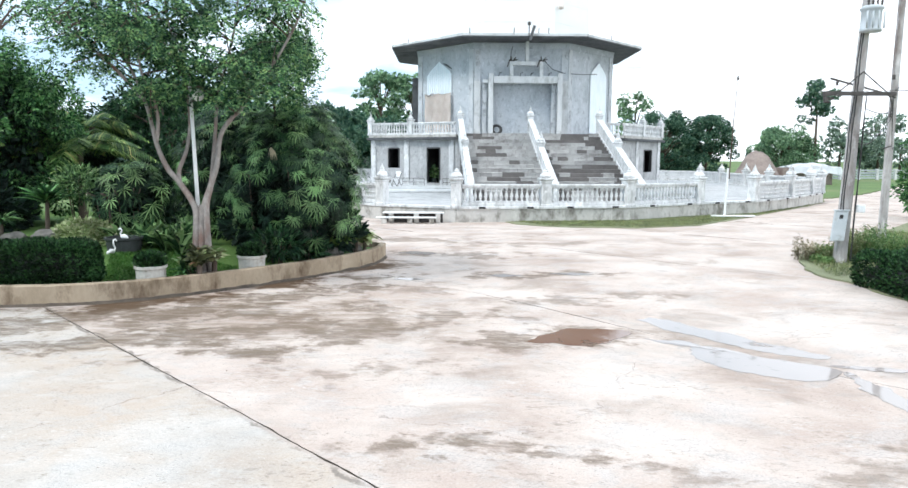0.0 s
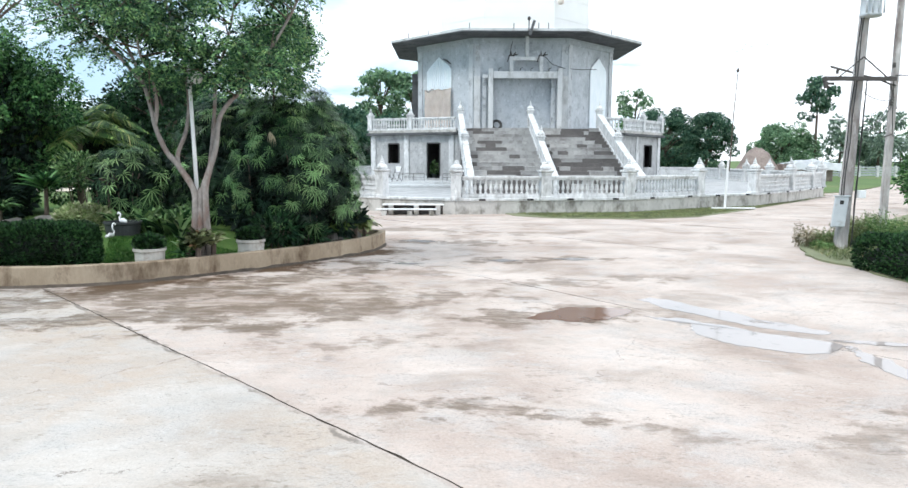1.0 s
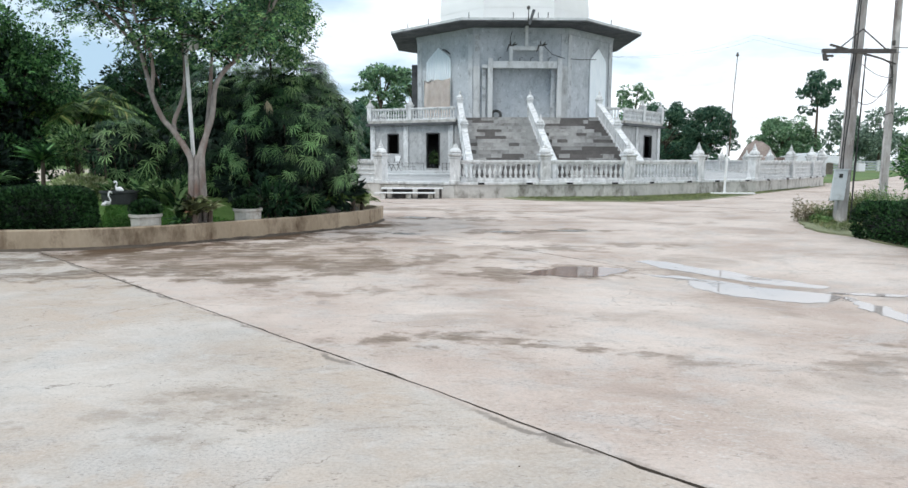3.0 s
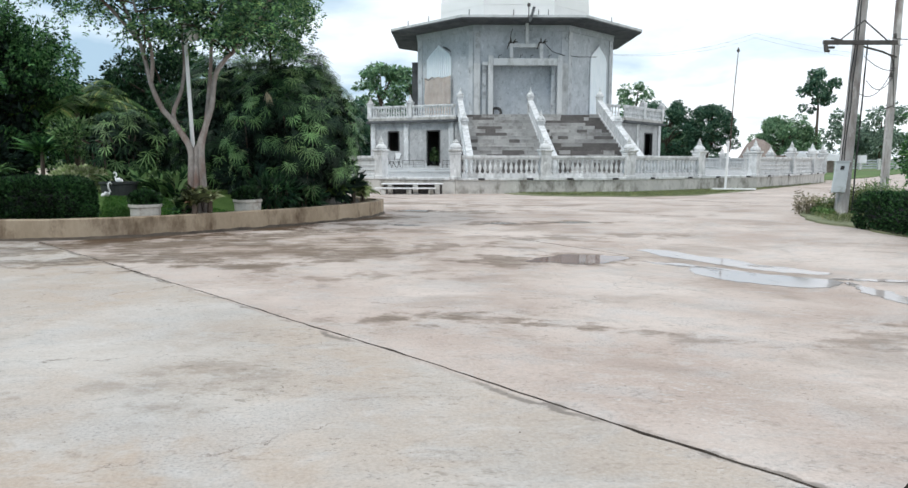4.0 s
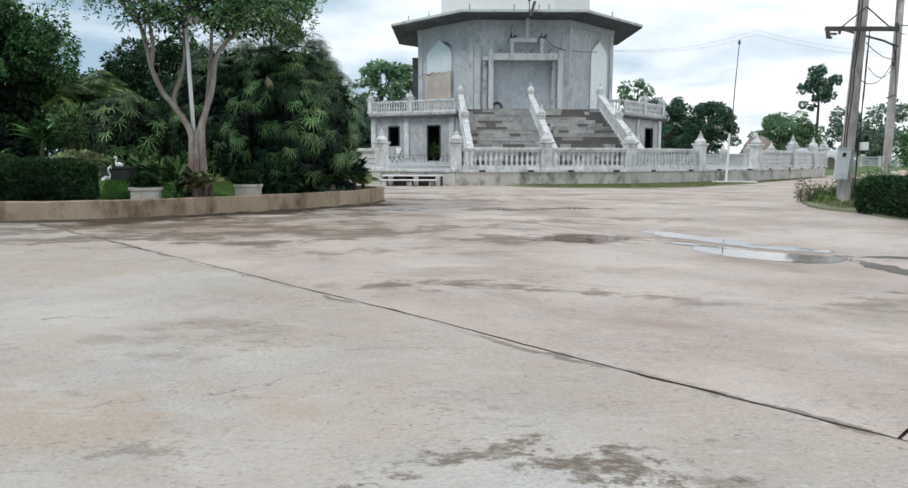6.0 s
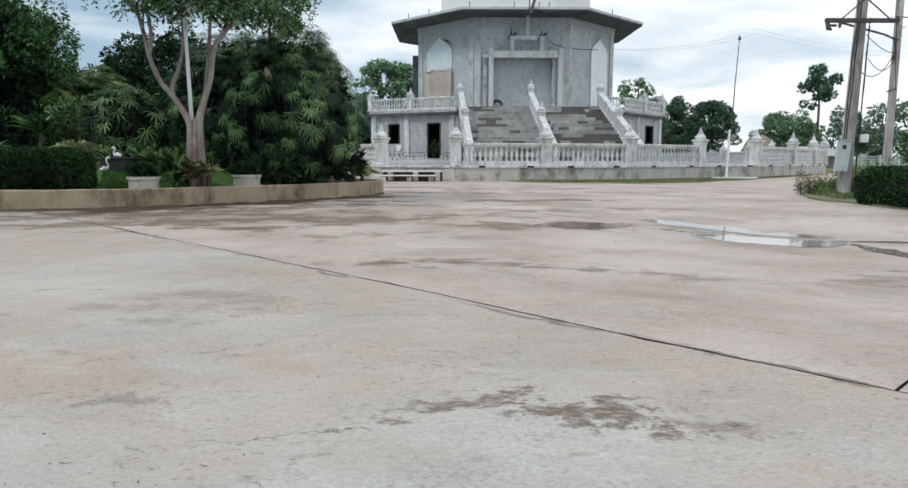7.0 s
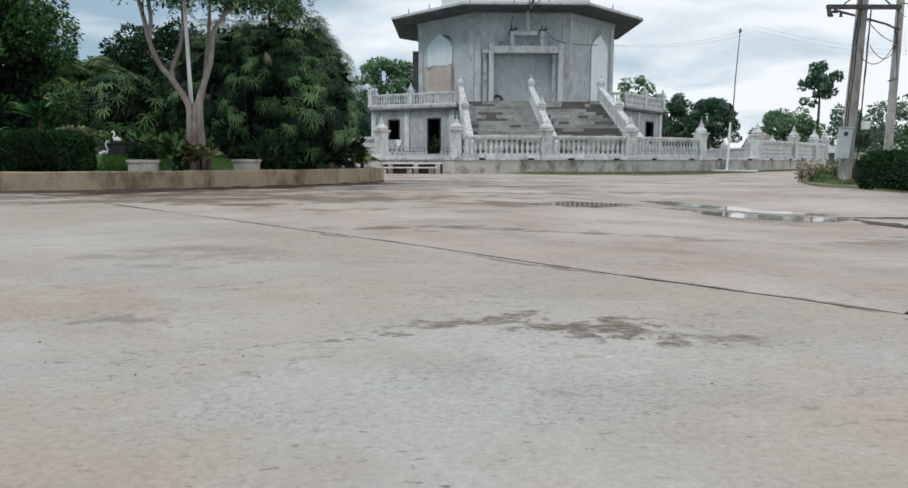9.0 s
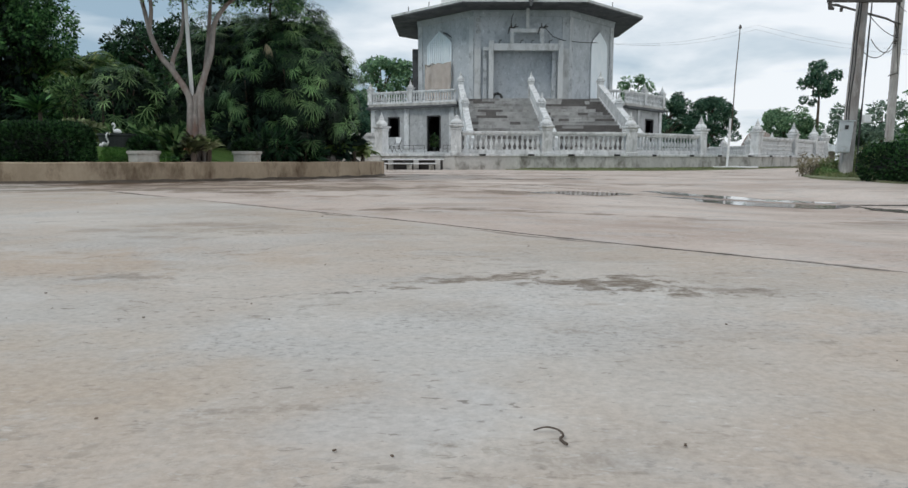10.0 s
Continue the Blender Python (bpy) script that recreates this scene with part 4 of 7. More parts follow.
HOLES = {0: [(1.42, 2.35, 2.0, 3.42), (4.62, 5.66, 0.98, 3.44)], 2: [(3.85, 5.2, 1.75, 3.4)], 7: [(4.0, 5.0, 2.0, 3.4)], 4: [(2, 3, 2, 3.4)], 5: [(5, 6.2, 1, 3.4)], 6: [(3.6, 4.6, 2, 3.4)], 3: [(3.5, 4.6, 1.9, 3.4)]}
for i, p in enumerate(LOWER):
    q = LOWER[(i + 1) % len(LOWER)]
    bm = bmesh.new()
    m, length = wall_with_openings(bm, p, q, FLOOR_Z - 0.05, LOW_TOP, 0.2, HOLES.get(i, []))
    wall = part("lower_wall", bm, CEMENT_LOW, temple, "grey cement-rendered lower wall")
    for a, c, s, h in HOLES.get(i, []):
        bm = bmesh.new()
        for x0, x1, z0, z1 in ((a - 0.02, a + 0.07, s, h), (c - 0.07, c + 0.02, s, h), (a + 0.07, c - 0.07, h - 0.07, h + 0.02)):
            box(bm, x0, -0.025, z0, x1, 0.17, z1, m)
        part("opening_frame", bm, CABLE, wall, "dark frame of an empty opening")
    spots = {0: (0.18, 2.98, length - 0.3), 2: (2.6, length - 0.25)}.get(i, (0.2,))
    for x in spots:
        bm = bmesh.new()
        box(bm, x - 0.2, -0.09, FLOOR_Z - 0.05, x + 0.2, -0.003, LOW_TOP - 0.004, m, 0.01)
        part("pilaster", bm, WHITE, temple)
    bm = bmesh.new()
    x = 0.0
    for a, c in [(h[0], h[1]) for h in sorted(HOLES.get(i, [])) if h[2] < 1.2] + [(length, length)]:
        box(bm, x, -0.06, FLOOR_Z - 0.02, a, -0.004, 1.15, m)
        x = c
    part("skirting", bm, CEMENT_PALE, temple)
bm = bmesh.new()
prism(bm, [(-4.4, 51), (1.3, 48.2), (12.5, 48.8), (16.2, 53.5), (16.2, 61), (11.8, 65.8), (0.6, 65.8), (-4.4, 60.5)], FLOOR_Z, FLOOR_Z + 0.3)
part("inner_floor", bm, CEMENT_DARK, temple)


def grown(poly, d):
    cx, cy = sum(p[0] for p in poly) / len(poly), sum(p[1] for p in poly) / len(poly)
    out = []
    for x, y in poly:
        v = Vector((x - cx, y - cy))
        v *= (v.length + d) / v.length
        out.append((cx + v.x, cy + v.y))
    return out


bm = bmesh.new()
prism(bm, grown(LOWER, 0.4), LOW_TOP, LOW_TOP + 0.16)
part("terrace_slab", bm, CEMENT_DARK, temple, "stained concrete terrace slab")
bm = bmesh.new()
prism(bm, grown(LOWER, 0.22), LOW_TOP + 0.16, LOW_TOP + 0.34)
part("terrace_kerb", bm, PLINTH, temple)
TERR_Z = LOW_TOP + 0.34

bm = bmesh.new()
lathe(bm, [(0.07, 0), (0.07, 0.05), (0.04, 0.07), (0.05, 0.12), (0.085, 0.2), (0.075, 0.28), (0.04, 0.4), (0.06, 0.48), (0.04, 0.5), (0.07, 0.54), (0.07, 0.58)], seg=8)
BALUSTER_T = data_of(bm, "baluster", WHITE, True)
T_POST = post_meshes(0.34, 0.98, 0.85)
edge = grown(LOWER, 0.05)
runs = [((edge[0]), (-2.05, 49.05)), ((-2.05, 49.05), (1.3, 47.42)), ((10.85, 47.6), (12.75, 48.0)), ((12.75, 48.0), (14.9, 50.65)), ((14.9, 50.65), edge[3]), (edge[3], edge[4]), (edge[7], edge[0])]
for p, q in runs:
    balustrade(p, q, TERR_Z, "white balustrade along the temple terrace", "balustrades of the terrace", 0.2, 0.14, 0.56, 0.18, BALUSTER_T)
for p in (edge[0], (-2.05, 49.05), (14.9, 50.65), edge[3], edge[4], edge[7]):
    fence_post((p[0], p[1], TERR_Z), radians(-25) if p[0] < 6 else radians(45), T_POST, "small white post on the temple terrace", "posts of the terrace")

# upper storey: eight walls, corner strips
UP_TOP = 10.55
TOWER = octagon(7.4)
EAVES = octagon(9.4)


def arch(bm, m, x0, x1, z0, spring, tip, y0, y1):
    """A panel with a pointed ogee head, in the plane of a wall."""
    cx = (x0 + x1) / 2
    pts = [(x0, z0), (x1, z0), (x1, spring)]
    w = x1 - cx
    h = tip - spring
    pts += [(cx + w * k, spring + h * g) for k, g in ((0.97, 0.2), (0.86, 0.38), (0.6, 0.58), (0.32, 0.76), (0.13, 0.9), (0, 1), (-0.13, 0.9), (-0.32, 0.76), (-0.6, 0.58), (-0.86, 0.38), (-0.97, 0.2))]
    pts.append((x0, spring))
    front = [bm.verts.new(m @ Vector((x, y0, z))) for x, z in pts]
    back = [bm.verts.new(m @ Vector((x, y1, z))) for x, z in pts]
    n = len(pts)
    bm.faces.new(front)
    bm.faces.new(back[::-1])
    for i in range(n):
        j = (i + 1) % n
        bm.faces.new((front[i], back[i], back[j], front[j]))


for i, p in enumerate(TOWER):
    q = TOWER[(i + 1) % 8]
    m = facing(p, q)
    length = math.hypot(q[0] - p[0], q[1] - p[1])
    bm = bmesh.new()
    holes = [(1.34, length - 1.14, TERR_Z - 0.1, 8.2)] if i == 0 else []
    wall_with_openings(bm, p, q, TERR_Z - 0.1, UP_TOP + 0.24, 0.3, holes)
    wall = part("upper_wall", bm, CEMENT, temple, "grey cement-rendered upper wall")
    if i == 0:
        bm = bmesh.new()
        box(bm, 1.29, 0.32, TERR_Z - 0.1, length - 1.09, 0.5, 8.25, m)
        part("recessed_wall", bm, CEMENT, wall)
    for x in (0.02, length - 0.46):
        bm = bmesh.new()
        box(bm, x, -0.07, TERR_Z - 0.1, x + 0.44, -0.003, UP_TOP - 0.19, m, 0.01)
        strip = part("corner_strip", bm, STRIP, wall, "paler rendered corner strip")
        if i == 0 and x < 1:
            # chipped scrolls carved near the top
            for k, z in enumerate((10.1, 9.7, 9.32)):
                bm = bmesh.new()
                tube(bm, [m @ Vector((x + 0.22 + 0.12 * math.cos(a) * (1 - 0.07 * j), -0.085, z + 0.15 * math.sin(a) * (1 - 0.07 * j))) for j, a in enumerate([0.7 * q + k for q in range(9)])], 0.035, 5)
                part("scroll", bm, CEMENT_LOW, strip, "weathered carved scroll")
    bm = bmesh.new()
    box(bm, -0.03, -0.1, UP_TOP - 0.18, length + 0.03, -0.003, UP_TOP + 0.13, m, 0.012)
    box(bm, -0.05, -0.16, UP_TOP + 0.131, length + 0.05, -0.003, UP_TOP + 0.236, m, 0.012)
    part("cornice", bm, CEMENT, wall)
    if i in (1, 7):
        x0, x1 = (1.02, 3.62) if i == 7 else (2.85, 5.02)
        bm = bmesh.new()
        arch(bm, m, x0 - 0.07, x1 + 0.07, 4.6, 8.6, 9.88, -0.05, -0.004)
        win = part("window_surround", bm, CEMENT, wall)
        bm = bmesh.new()
        arch(bm, m, x0, x1, 4.6, 8.58, 9.8, -0.075, -0.052)
        part("window_sheet", bm, SHEET_BLUE, win, "pale blue sheeting over an arched window")
        if i == 7:
            bm = bmesh.new()
            n = 11
            for k in range(n):
                a = x0 + 0.06 + (x1 - x0 - 0.12) * k / n
                hgt = 9.6 - 0.8 * abs((k + 0.5) / n - 0.5) * 2
                box(bm, a, -0.14, 7.25, a + 0.1, -0.077, hgt, m)
            part("sheet_ribs", bm, SHEET_BLUE, win, "ribs of the corrugated sheet")
            bm = bmesh.new()
            tube(bm, [m @ Vector(p3) for p3 in ((x1 - 0.75, -0.12, 9.6), (x1 - 0.2, -0.3, 9.42), (x1 + 0.18, -0.22, 9.15))], [0.05, 0.07, 0.03], 6)
            part("torn_sheet", bm, CEMENT_DARK, win, "dark torn flap at the window head")
            bm = bmesh.new()
            tube(bm, [m @ Vector((x0 + 0.1 + 1.0 * q / 8, -0.24, 7.42 - 0.1 * math.sin(q * 0.9) - 0.05 * q / 8)) for q in range(9)], 0.045, 6)
            part("knotted_cloth", bm, CLOTH_DARK, win, "dark knotted hem of the cloth")
            bm = bmesh.new()
            nx, nz = 26, 22
            for kx in range(nx + 1):
                for kz in range(nz + 1):
                    u, w = kx / nx, kz / nz
                    x = x0 - 0.06 + (x1 - x0 + 0.2) * u
                    z = 4.5 + 3.0 * w - 0.12 * abs(math.sin(u * 6.3)) * w
                    d = -0.24 - 0.055 * math.sin(u * 15 + 2.5 * w) - 0.04 * math.sin(u * 29 - 3 * w) - 0.1 * noise.noise((u * 4, w * 3, 2.0))
                    bm.verts.new(m @ Vector((x, d, z)))
            bm.verts.ensure_lookup_table()
            for kx in range(nx):
                for kz in range(nz):
                    a = kx * (nz + 1) + kz
                    bm.faces.new([bm.verts[k] for k in (a, a + nz + 1, a + nz + 2, a + 1)])
            r = bmesh.ops.solidify(bm, geom=bm.faces[:], thickness=0.012)
            part("hung_cloth", bm, CLOTH, win, "beige cloth hung over the lower half of the window", True)

# roof slab with a thin upturned lip
bm = bmesh.new()
prism(bm, EAVES, UP_TOP + 0.32, UP_TOP + 0.5)
lip = [octagon(9.4), octagon(9.25), octagon(7.5), octagon(7.42)]
zs = [UP_TOP + 0.32, UP_TOP + 0.28, UP_TOP + 0.25, UP_TOP + 0.24]
rings = [[bm.verts.new((x, y, z)) for x, y in ring] for ring, z in zip(lip, zs)]
for a, c in zip(rings, rings[1:]):
    for k in range(8):
        bm.faces.new((a[k], a[(k + 1) % 8], c[(k + 1) % 8], c[k]))
bm.faces.new(rings[-1][::-1])
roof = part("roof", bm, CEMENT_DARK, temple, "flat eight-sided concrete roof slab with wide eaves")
bm = bmesh.new()
outer, inner = octagon(9.43), octagon(9.15)
o0 = [bm.verts.new((x, y, UP_TOP + 0.40)) for x, y in outer]
o1 = [bm.verts.new((x, y, UP_TOP + 0.56)) for x, y in outer]
i1 = [bm.verts.new((x, y, UP_TOP + 0.56)) for x, y in inner]
i0 = [bm.verts.new((x, y, UP_TOP + 0.40)) for x, y in inner]
for k in range(8):
    j = (k + 1) % 8
    for a, c in ((o0, o1), (o1, i1), (i1, i0), (i0, o0)):
        bm.faces.new((a[k], a[j], c[j], c[k]))
part("roof_edge", bm, CEMENT_PALE, roof)
for i, f in ((0, 0.06), (0, 0.62), (0, 0.7), (7, 0.25), (7, 0.55), (1, 0.45), (0, 0.42)):
    p, q = EAVES[i], EAVES[(i + 1) % 8]
    x, y = p[0] + (q[0] - p[0]) * f, p[1] + (q[1] - p[1]) * f + 0.5
    bm = bmesh.new()
    tube(bm, [(x, y, UP_TOP + 0.45), (x + 0.02, y, UP_TOP + 1.0)], 0.03, 5)
    part("rebar_stub", bm, STEEL, roof, "bare reinforcing bars on the roof")
# white upper tier above the roof
tier = octagon(5.6)
for k in range(8):
    bm = bmesh.new()
    prism(bm, octagon(5.75 - 0.03 * (k % 2) - 0.02 * k), UP_TOP + 0.5 + k * 0.75, UP_TOP + 0.496 + (k + 1) * 0.75)
    part("tier_course", bm, TIER_WHITE, temple, "white course of the upper tier")

bm = bmesh.new()
lathe(bm, [(0.06, 0), (0.2, 0.06), (0.24, 0.2), (0.14, 0.42), (0.06, 0.52), (0.02, 0.7)], (8.75, 51.05, 13.45), 12)
part("ornament", bm, CLOTH, temple, "small cream ornament on the white tier", True)

# porch frame in front of the upper wall
m = facing(TOWER[0], TOWER[1])
length = math.hypot(TOWER[1][0] - TOWER[0][0], TOWER[1][1] - TOWER[0][1])
for x0, x1, top, deep in ((1.0, 1.33, 8.62, -0.75), (length - 0.79, length - 0.48, 8.62, -0.75), (0.0, 0.46, 8.15, -0.16), (length - 0.42, length + 0.02, 8.15, -0.16)):
    bm = bmesh.new()
    box(bm, x0, deep, TERR_Z - 0.1, x1, deep + 0.35 if deep < -0.5 else -0.072, top, m, 0.015)
    part("porch_column", bm, CEMENT_PALE, temple, "pale square porch column")
for x0, x1 in ((0.6, 0.88), (length - 1.16, length - 0.88)):
    bm = bmesh.new()
    box(bm, x0, -0.2, TERR_Z - 0.1, x1, -0.004, 7.95, m, 0.012)
    part("door_pilaster", bm, STRIP, temple, "grey strip beside the porch recess")
bm = bmesh.new()
box(bm, 1.34, -0.72, 7.94, length - 0.8, -0.42, 8.42, m, 0.015)
part("porch_beam", bm, CEMENT_PALE, temple, "pale porch beam")
for x0, x1 in ((0.6, 0.99), (length - 0.47, length - 0.43)):
    bm = bmesh.new()
    box(bm, x0, -0.6, 7.96, x1, -0.3, 8.2, m, 0.01)
    part("beam_end", bm, CEMENT_PALE, temple)
for x in (2.47, 4.56):
    bm = bmesh.new()
    box(bm, x, -0.7, 8.43, x + 0.25, -0.45, 9.44, m, 0.01)
    part("stub_column", bm, CEMENT_PALE, temple)
    for k, (dx, dz) in enumerate(((-0.3, -0.35), (0.42, 0.16), (0.3, 0.32), (-0.05, 0.38))):
        bm = bmesh.new()
        tube(bm, [m @ Vector((x + 0.12, -0.6, 9.4)), m @ Vector((x + 0.12 + 0.5 * dx, -0.72, 9.52)), m @ Vector((x + 0.12 + dx, -0.78, 9.4 + dz))], [0.06, 0.055, 0.03], 5)
        part("bar_ends", bm, STEEL, temple, "rusty bars left sticking out")
bm = bmesh.new()
box(bm, 2.73, -0.68, 9.17, 4.55, -0.46, 9.43, m, 0.01)
part("tie_beam", bm, CEMENT_PALE, temple)
for x in (1.7, 3.2, 3.95, 5.2):
    bm = bmesh.new()
    tube(bm, [m @ Vector((x, -0.6, 8.4)), m @ Vector((x + 0.03, -0.65, 8.62)), m @ Vector((x + 0.2, -0.7, 8.66))], 0.025, 5)
    part("beam_bar", bm, STEEL, temple, "short rusty bar on the porch beam")
bm = bmesh.new()
box(bm, 3.57, -0.66, 9.44, 3.79, -0.44, 10.9, m, 0.01)
part("king_post", bm, CEMENT_PALE, temple)
bm = bmesh.new()
tube(bm, [m @ Vector((3.62, -2.1, 10.9)), m @ Vector((3.62, -2.1, 11.65))], 0.035, 6)
lathe(bm, [(0.03, 0), (0.11, 0.05), (0.11, 0.2), (0.04, 0.26)], m @ Vector((3.62, -2.1, 11.6)), 8)
part("roof_marker", bm, STEEL, temple, "thin dark rod with a knob at the eaves")
bm = bmesh.new()
box(bm, -0.09, -0.08, 0, 0.09, 0.08, 1.0, m @ Matrix.Translation((3.68, -2.2, 10.62)) @ Matrix.Rotation(radians(17), 4, "Y"))
part("bent_bar", bm, CEMENT_DARK, temple, "bent dark bar at the roof edge")
for pts3 in (((4.8, -0.75, 9.55), (5.5, -0.3, 8.95), (6.3, -0.14, 8.72)), ((6.3, -0.14, 8.72), (7.6, 0.55, 8.7), (9.0, 1.6, 8.85)), ((2.5, -0.5, 9.5), (2.6, -0.2, 10.2), (2.72, -0.12, 10.55))):
    bm = bmesh.new()
    tube(bm, [m @ Vector(p3) for p3 in pts3], 0.022, 4)
    part("loose_cable", bm, CABLE, temple, "loose dark cable hung over the front")
# side projection behind the left window wall; its dark concrete stands for shading
p, q = TOWER[7], TOWER[6]
m7 = facing(TOWER[6], TOWER[7])
bm = bmesh.new()
box(bm, 1.4, -0.55, TERR_Z, 5.2, -0.01, 8.9, m7)
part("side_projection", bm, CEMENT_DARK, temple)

# stairs
STEPS = 17
S_Y0, S_Y1, S_Z0, S_Z1 = 33.6, 45.4, FLOOR_Z, TERR_Z
stairs = thing("stairs", (6, 40, FLOOR_Z), "broad double flight of worn concrete steps with missing slabs", "stairs")
RISE, RUN = (S_Z1 - S_Z0) / STEPS, (S_Y1 - S_Y0) / STEPS


def rail_x(k, y):
    """Plan of the three parapets, which spread slightly uphill."""
    f = (y - S_Y0) / (S_Y1 - S_Y0)
    low_x, high_x = ((1.85, 1.46), (6.03, 6.06), (10.35, 10.6))[k]
    return low_x * (1 - f) + high_x * f


for k in range(STEPS):
    y = S_Y0 + k * RUN
    bm = bmesh.new()
    box(bm, rail_x(0, y), y, S_Z0 - 0.1, rail_x(2, y), y + RUN + (4 if k == STEPS - 1 else 0.0), S_Z0 + (k + 1) * RISE - 0.035)
    part("step_core", bm, STAIR_BED, stairs, "bare dark mortar under missing slabs")
r = random.Random(5)
for k in range(STEPS):
    y = S_Y0 + k * RUN
    for flight in (0, 1):
        x, end = rail_x(flight, y) + 0.14, rail_x(flight + 1, y) - 0.14
        while x < end - 0.05:
            w = min(r.choice((0.3, 0.45, 0.6, 0.6, 0.9, 1.2)), end - x)
            if end - x - w < 0.25:
                w = end - x
            f = 0.5 + 0.75 * noise.noise(((x + w / 2) * 0.7, k * 0.27, 4.2 + flight)) + 0.35 * noise.noise(((x + w / 2) * 2.1, k * 0.9, 1.2))
            if r.random() < 0.95 and f < 0.6:
                bm = bmesh.new()
                zt = S_Z0 + (k + 1) * RISE - r.uniform(0, 0.012)
                box(bm, x + 0.006, y - 0.055, zt - 0.045, x + w - 0.006, y + RUN - 0.06, zt)
                box(bm, x + 0.006, y - 0.03, zt - RISE + 0.002, x + w - 0.006, y - 0.002, zt - 0.046)
                part("step_slab", bm, STEP_STONE, stairs)
            x += w
bm = bmesh.new()
box(bm, 1.2, S_Y1 + 0.0, S_Z1 - 0.3, 10.6, 49.6, S_Z1 - 0.02)
part("landing", bm, CEMENT_DARK, stairs)

NEWEL = post_meshes(0.36, 1.25, 0.95)
for k in range(3):
    for ya, yb, lift in ((S_Y0 - 0.4, 39.3, 0.95), (39.5, 45.2, 0.95)):
        for name, w, h0, h1 in (("parapet_foot", 0.15, -0.3, 0.2), ("parapet_panel", 0.09, 0.2, lift - 0.14), ("parapet_coping", 0.17, lift - 0.14, lift + 0.02)):
            bm = bmesh.new()
            vs = []
            for y in (ya, yb):
                zg = S_Z0 + (y - S_Y0) / RUN * RISE
                x = rail_x(k, y)
                vs.append([bm.verts.new((x + sx * w, y, zg + h)) for sx, h in ((-1, h0), (1, h0), (1, h1), (-1, h1))])
            a, c = vs
            bm.faces.new(a[::-1])
            bm.faces.new(c)
            for i in range(4):
                bm.faces.new((a[i], a[(i + 1) % 4], c[(i + 1) % 4], c[i]))
            part(name, bm, WHITE, stairs, "white sloping stair parapet")
    for y in (39.4, 45.4):
        zg = S_Z0 + (y - S_Y0) / RUN * RISE
        fence_post((rail_x(k, y), y, zg - 0.15), 0.0, NEWEL, "white stair post with a pointed cap", "posts of the stairs")
# ---- utility poles ----
def at_height(z):
    """The first pole leans a little."""
    return Vector((10.99 + 0.036 * z, 16.6, z))


pole = thing("utility_pole", (10.97, 16.6, 0), "leaning grey concrete electricity pole in rough grass", "utility pole", "utility poles")
bm = bmesh.new()
a, c = at_height(-0.2), at_height(9.5)
v0 = [bm.verts.new(a + Vector((sx * 0.15, sy * 0.1, 0))) for sx, sy in ((-1, -1), (1, -1), (1, 1), (-1, 1))]
v1 = [bm.verts.new(c + Vector((sx * 0.075, sy * 0.07, 0))) for sx, sy in ((-1, -1), (1, -1), (1, 1), (-1, 1))]
bm.faces.new(v0[::-1])
bm.faces.new(v1)
for i in range(4):
    bm.faces.new((v0[i], v0[(i + 1) % 4], v1[(i + 1) % 4], v1[i]))
bmesh.ops.bevel(bm, geom=[ed for ed in bm.edges if abs((ed.verts[0].co - ed.verts[1].co).z) > 5], offset=0.025, segments=2, affect="EDGES")
part("shaft", bm, POLE, pole)
p = at_height(4.3)
bm = bmesh.new()
box(bm, 10.15, p.y - 0.3, 4.27, 11.95, p.y - 0.2, 4.37)
part("crossarm", bm, STEEL, pole, "rusty steel crossarm")
for x in (10.55, 11.75):
    bm = bmesh.new()
    tube(bm, [(x, p.y - 0.22, 4.36), (11.15, p.y - 0.2, 4.86)], 0.018, 5)
    part("arm_brace", bm, STEEL, pole)
bm = bmesh.new()
tube(bm, [(10.2, p.y - 0.25, 4.26), (10.22, p.y - 0.26, 4.12), (10.3, p.y - 0.27, 4.1)], [0.05, 0.06, 0.03], 7)
tube(bm, [(10.2, p.y - 0.25, 4.2), (10.42, p.y - 0.25, 4.2)], 0.03, 6)
part("hanging_clamp", bm, STEEL, pole)
p = at_height(1.0)
bm = bmesh.new()
lean = Matrix.Translation((-0.07, 0.12, 0)) @ Matrix(((1, 0, 0.09, -0.09), (0, 1, 0, 0), (0, 0, 1, 0), (0, 0, 0, 1)))
box(bm, p.x - 0.29, p.y - 0.33, 0.62, p.x + 0.04, p.y - 0.24, 1.4, lean, bevel=0.012)
box(bm, p.x - 0.31, p.y - 0.35, 1.4, p.x + 0.06, p.y - 0.23, 1.425, lean)
meter = part("switch_box", bm, BOX_GREY, pole, "grey metal switch box")
bm = bmesh.new()
box(bm, p.x - 0.18, p.y - 0.344, 1.2, p.x - 0.09, p.y - 0.3305, 1.3, lean)
part("dial_window", bm, CABLE, meter, "small dark window")
bm = bmesh.new()
box(bm, p.x - 0.27, p.y - 0.34, 0.65, p.x + 0.02, p.y - 0.3305, 1.17, lean)
part("box_door", bm, BOX_GREY, meter)
bm = bmesh.new()
box(bm, p.x + 0.2, p.y - 0.3, 1.36, p.x + 0.37, p.y - 0.16, 1.56, bevel=0.01)
part("meter_box", bm, BOX_WHITE, pole, "small white meter box")
p = at_height(6.1)
bm = bmesh.new()
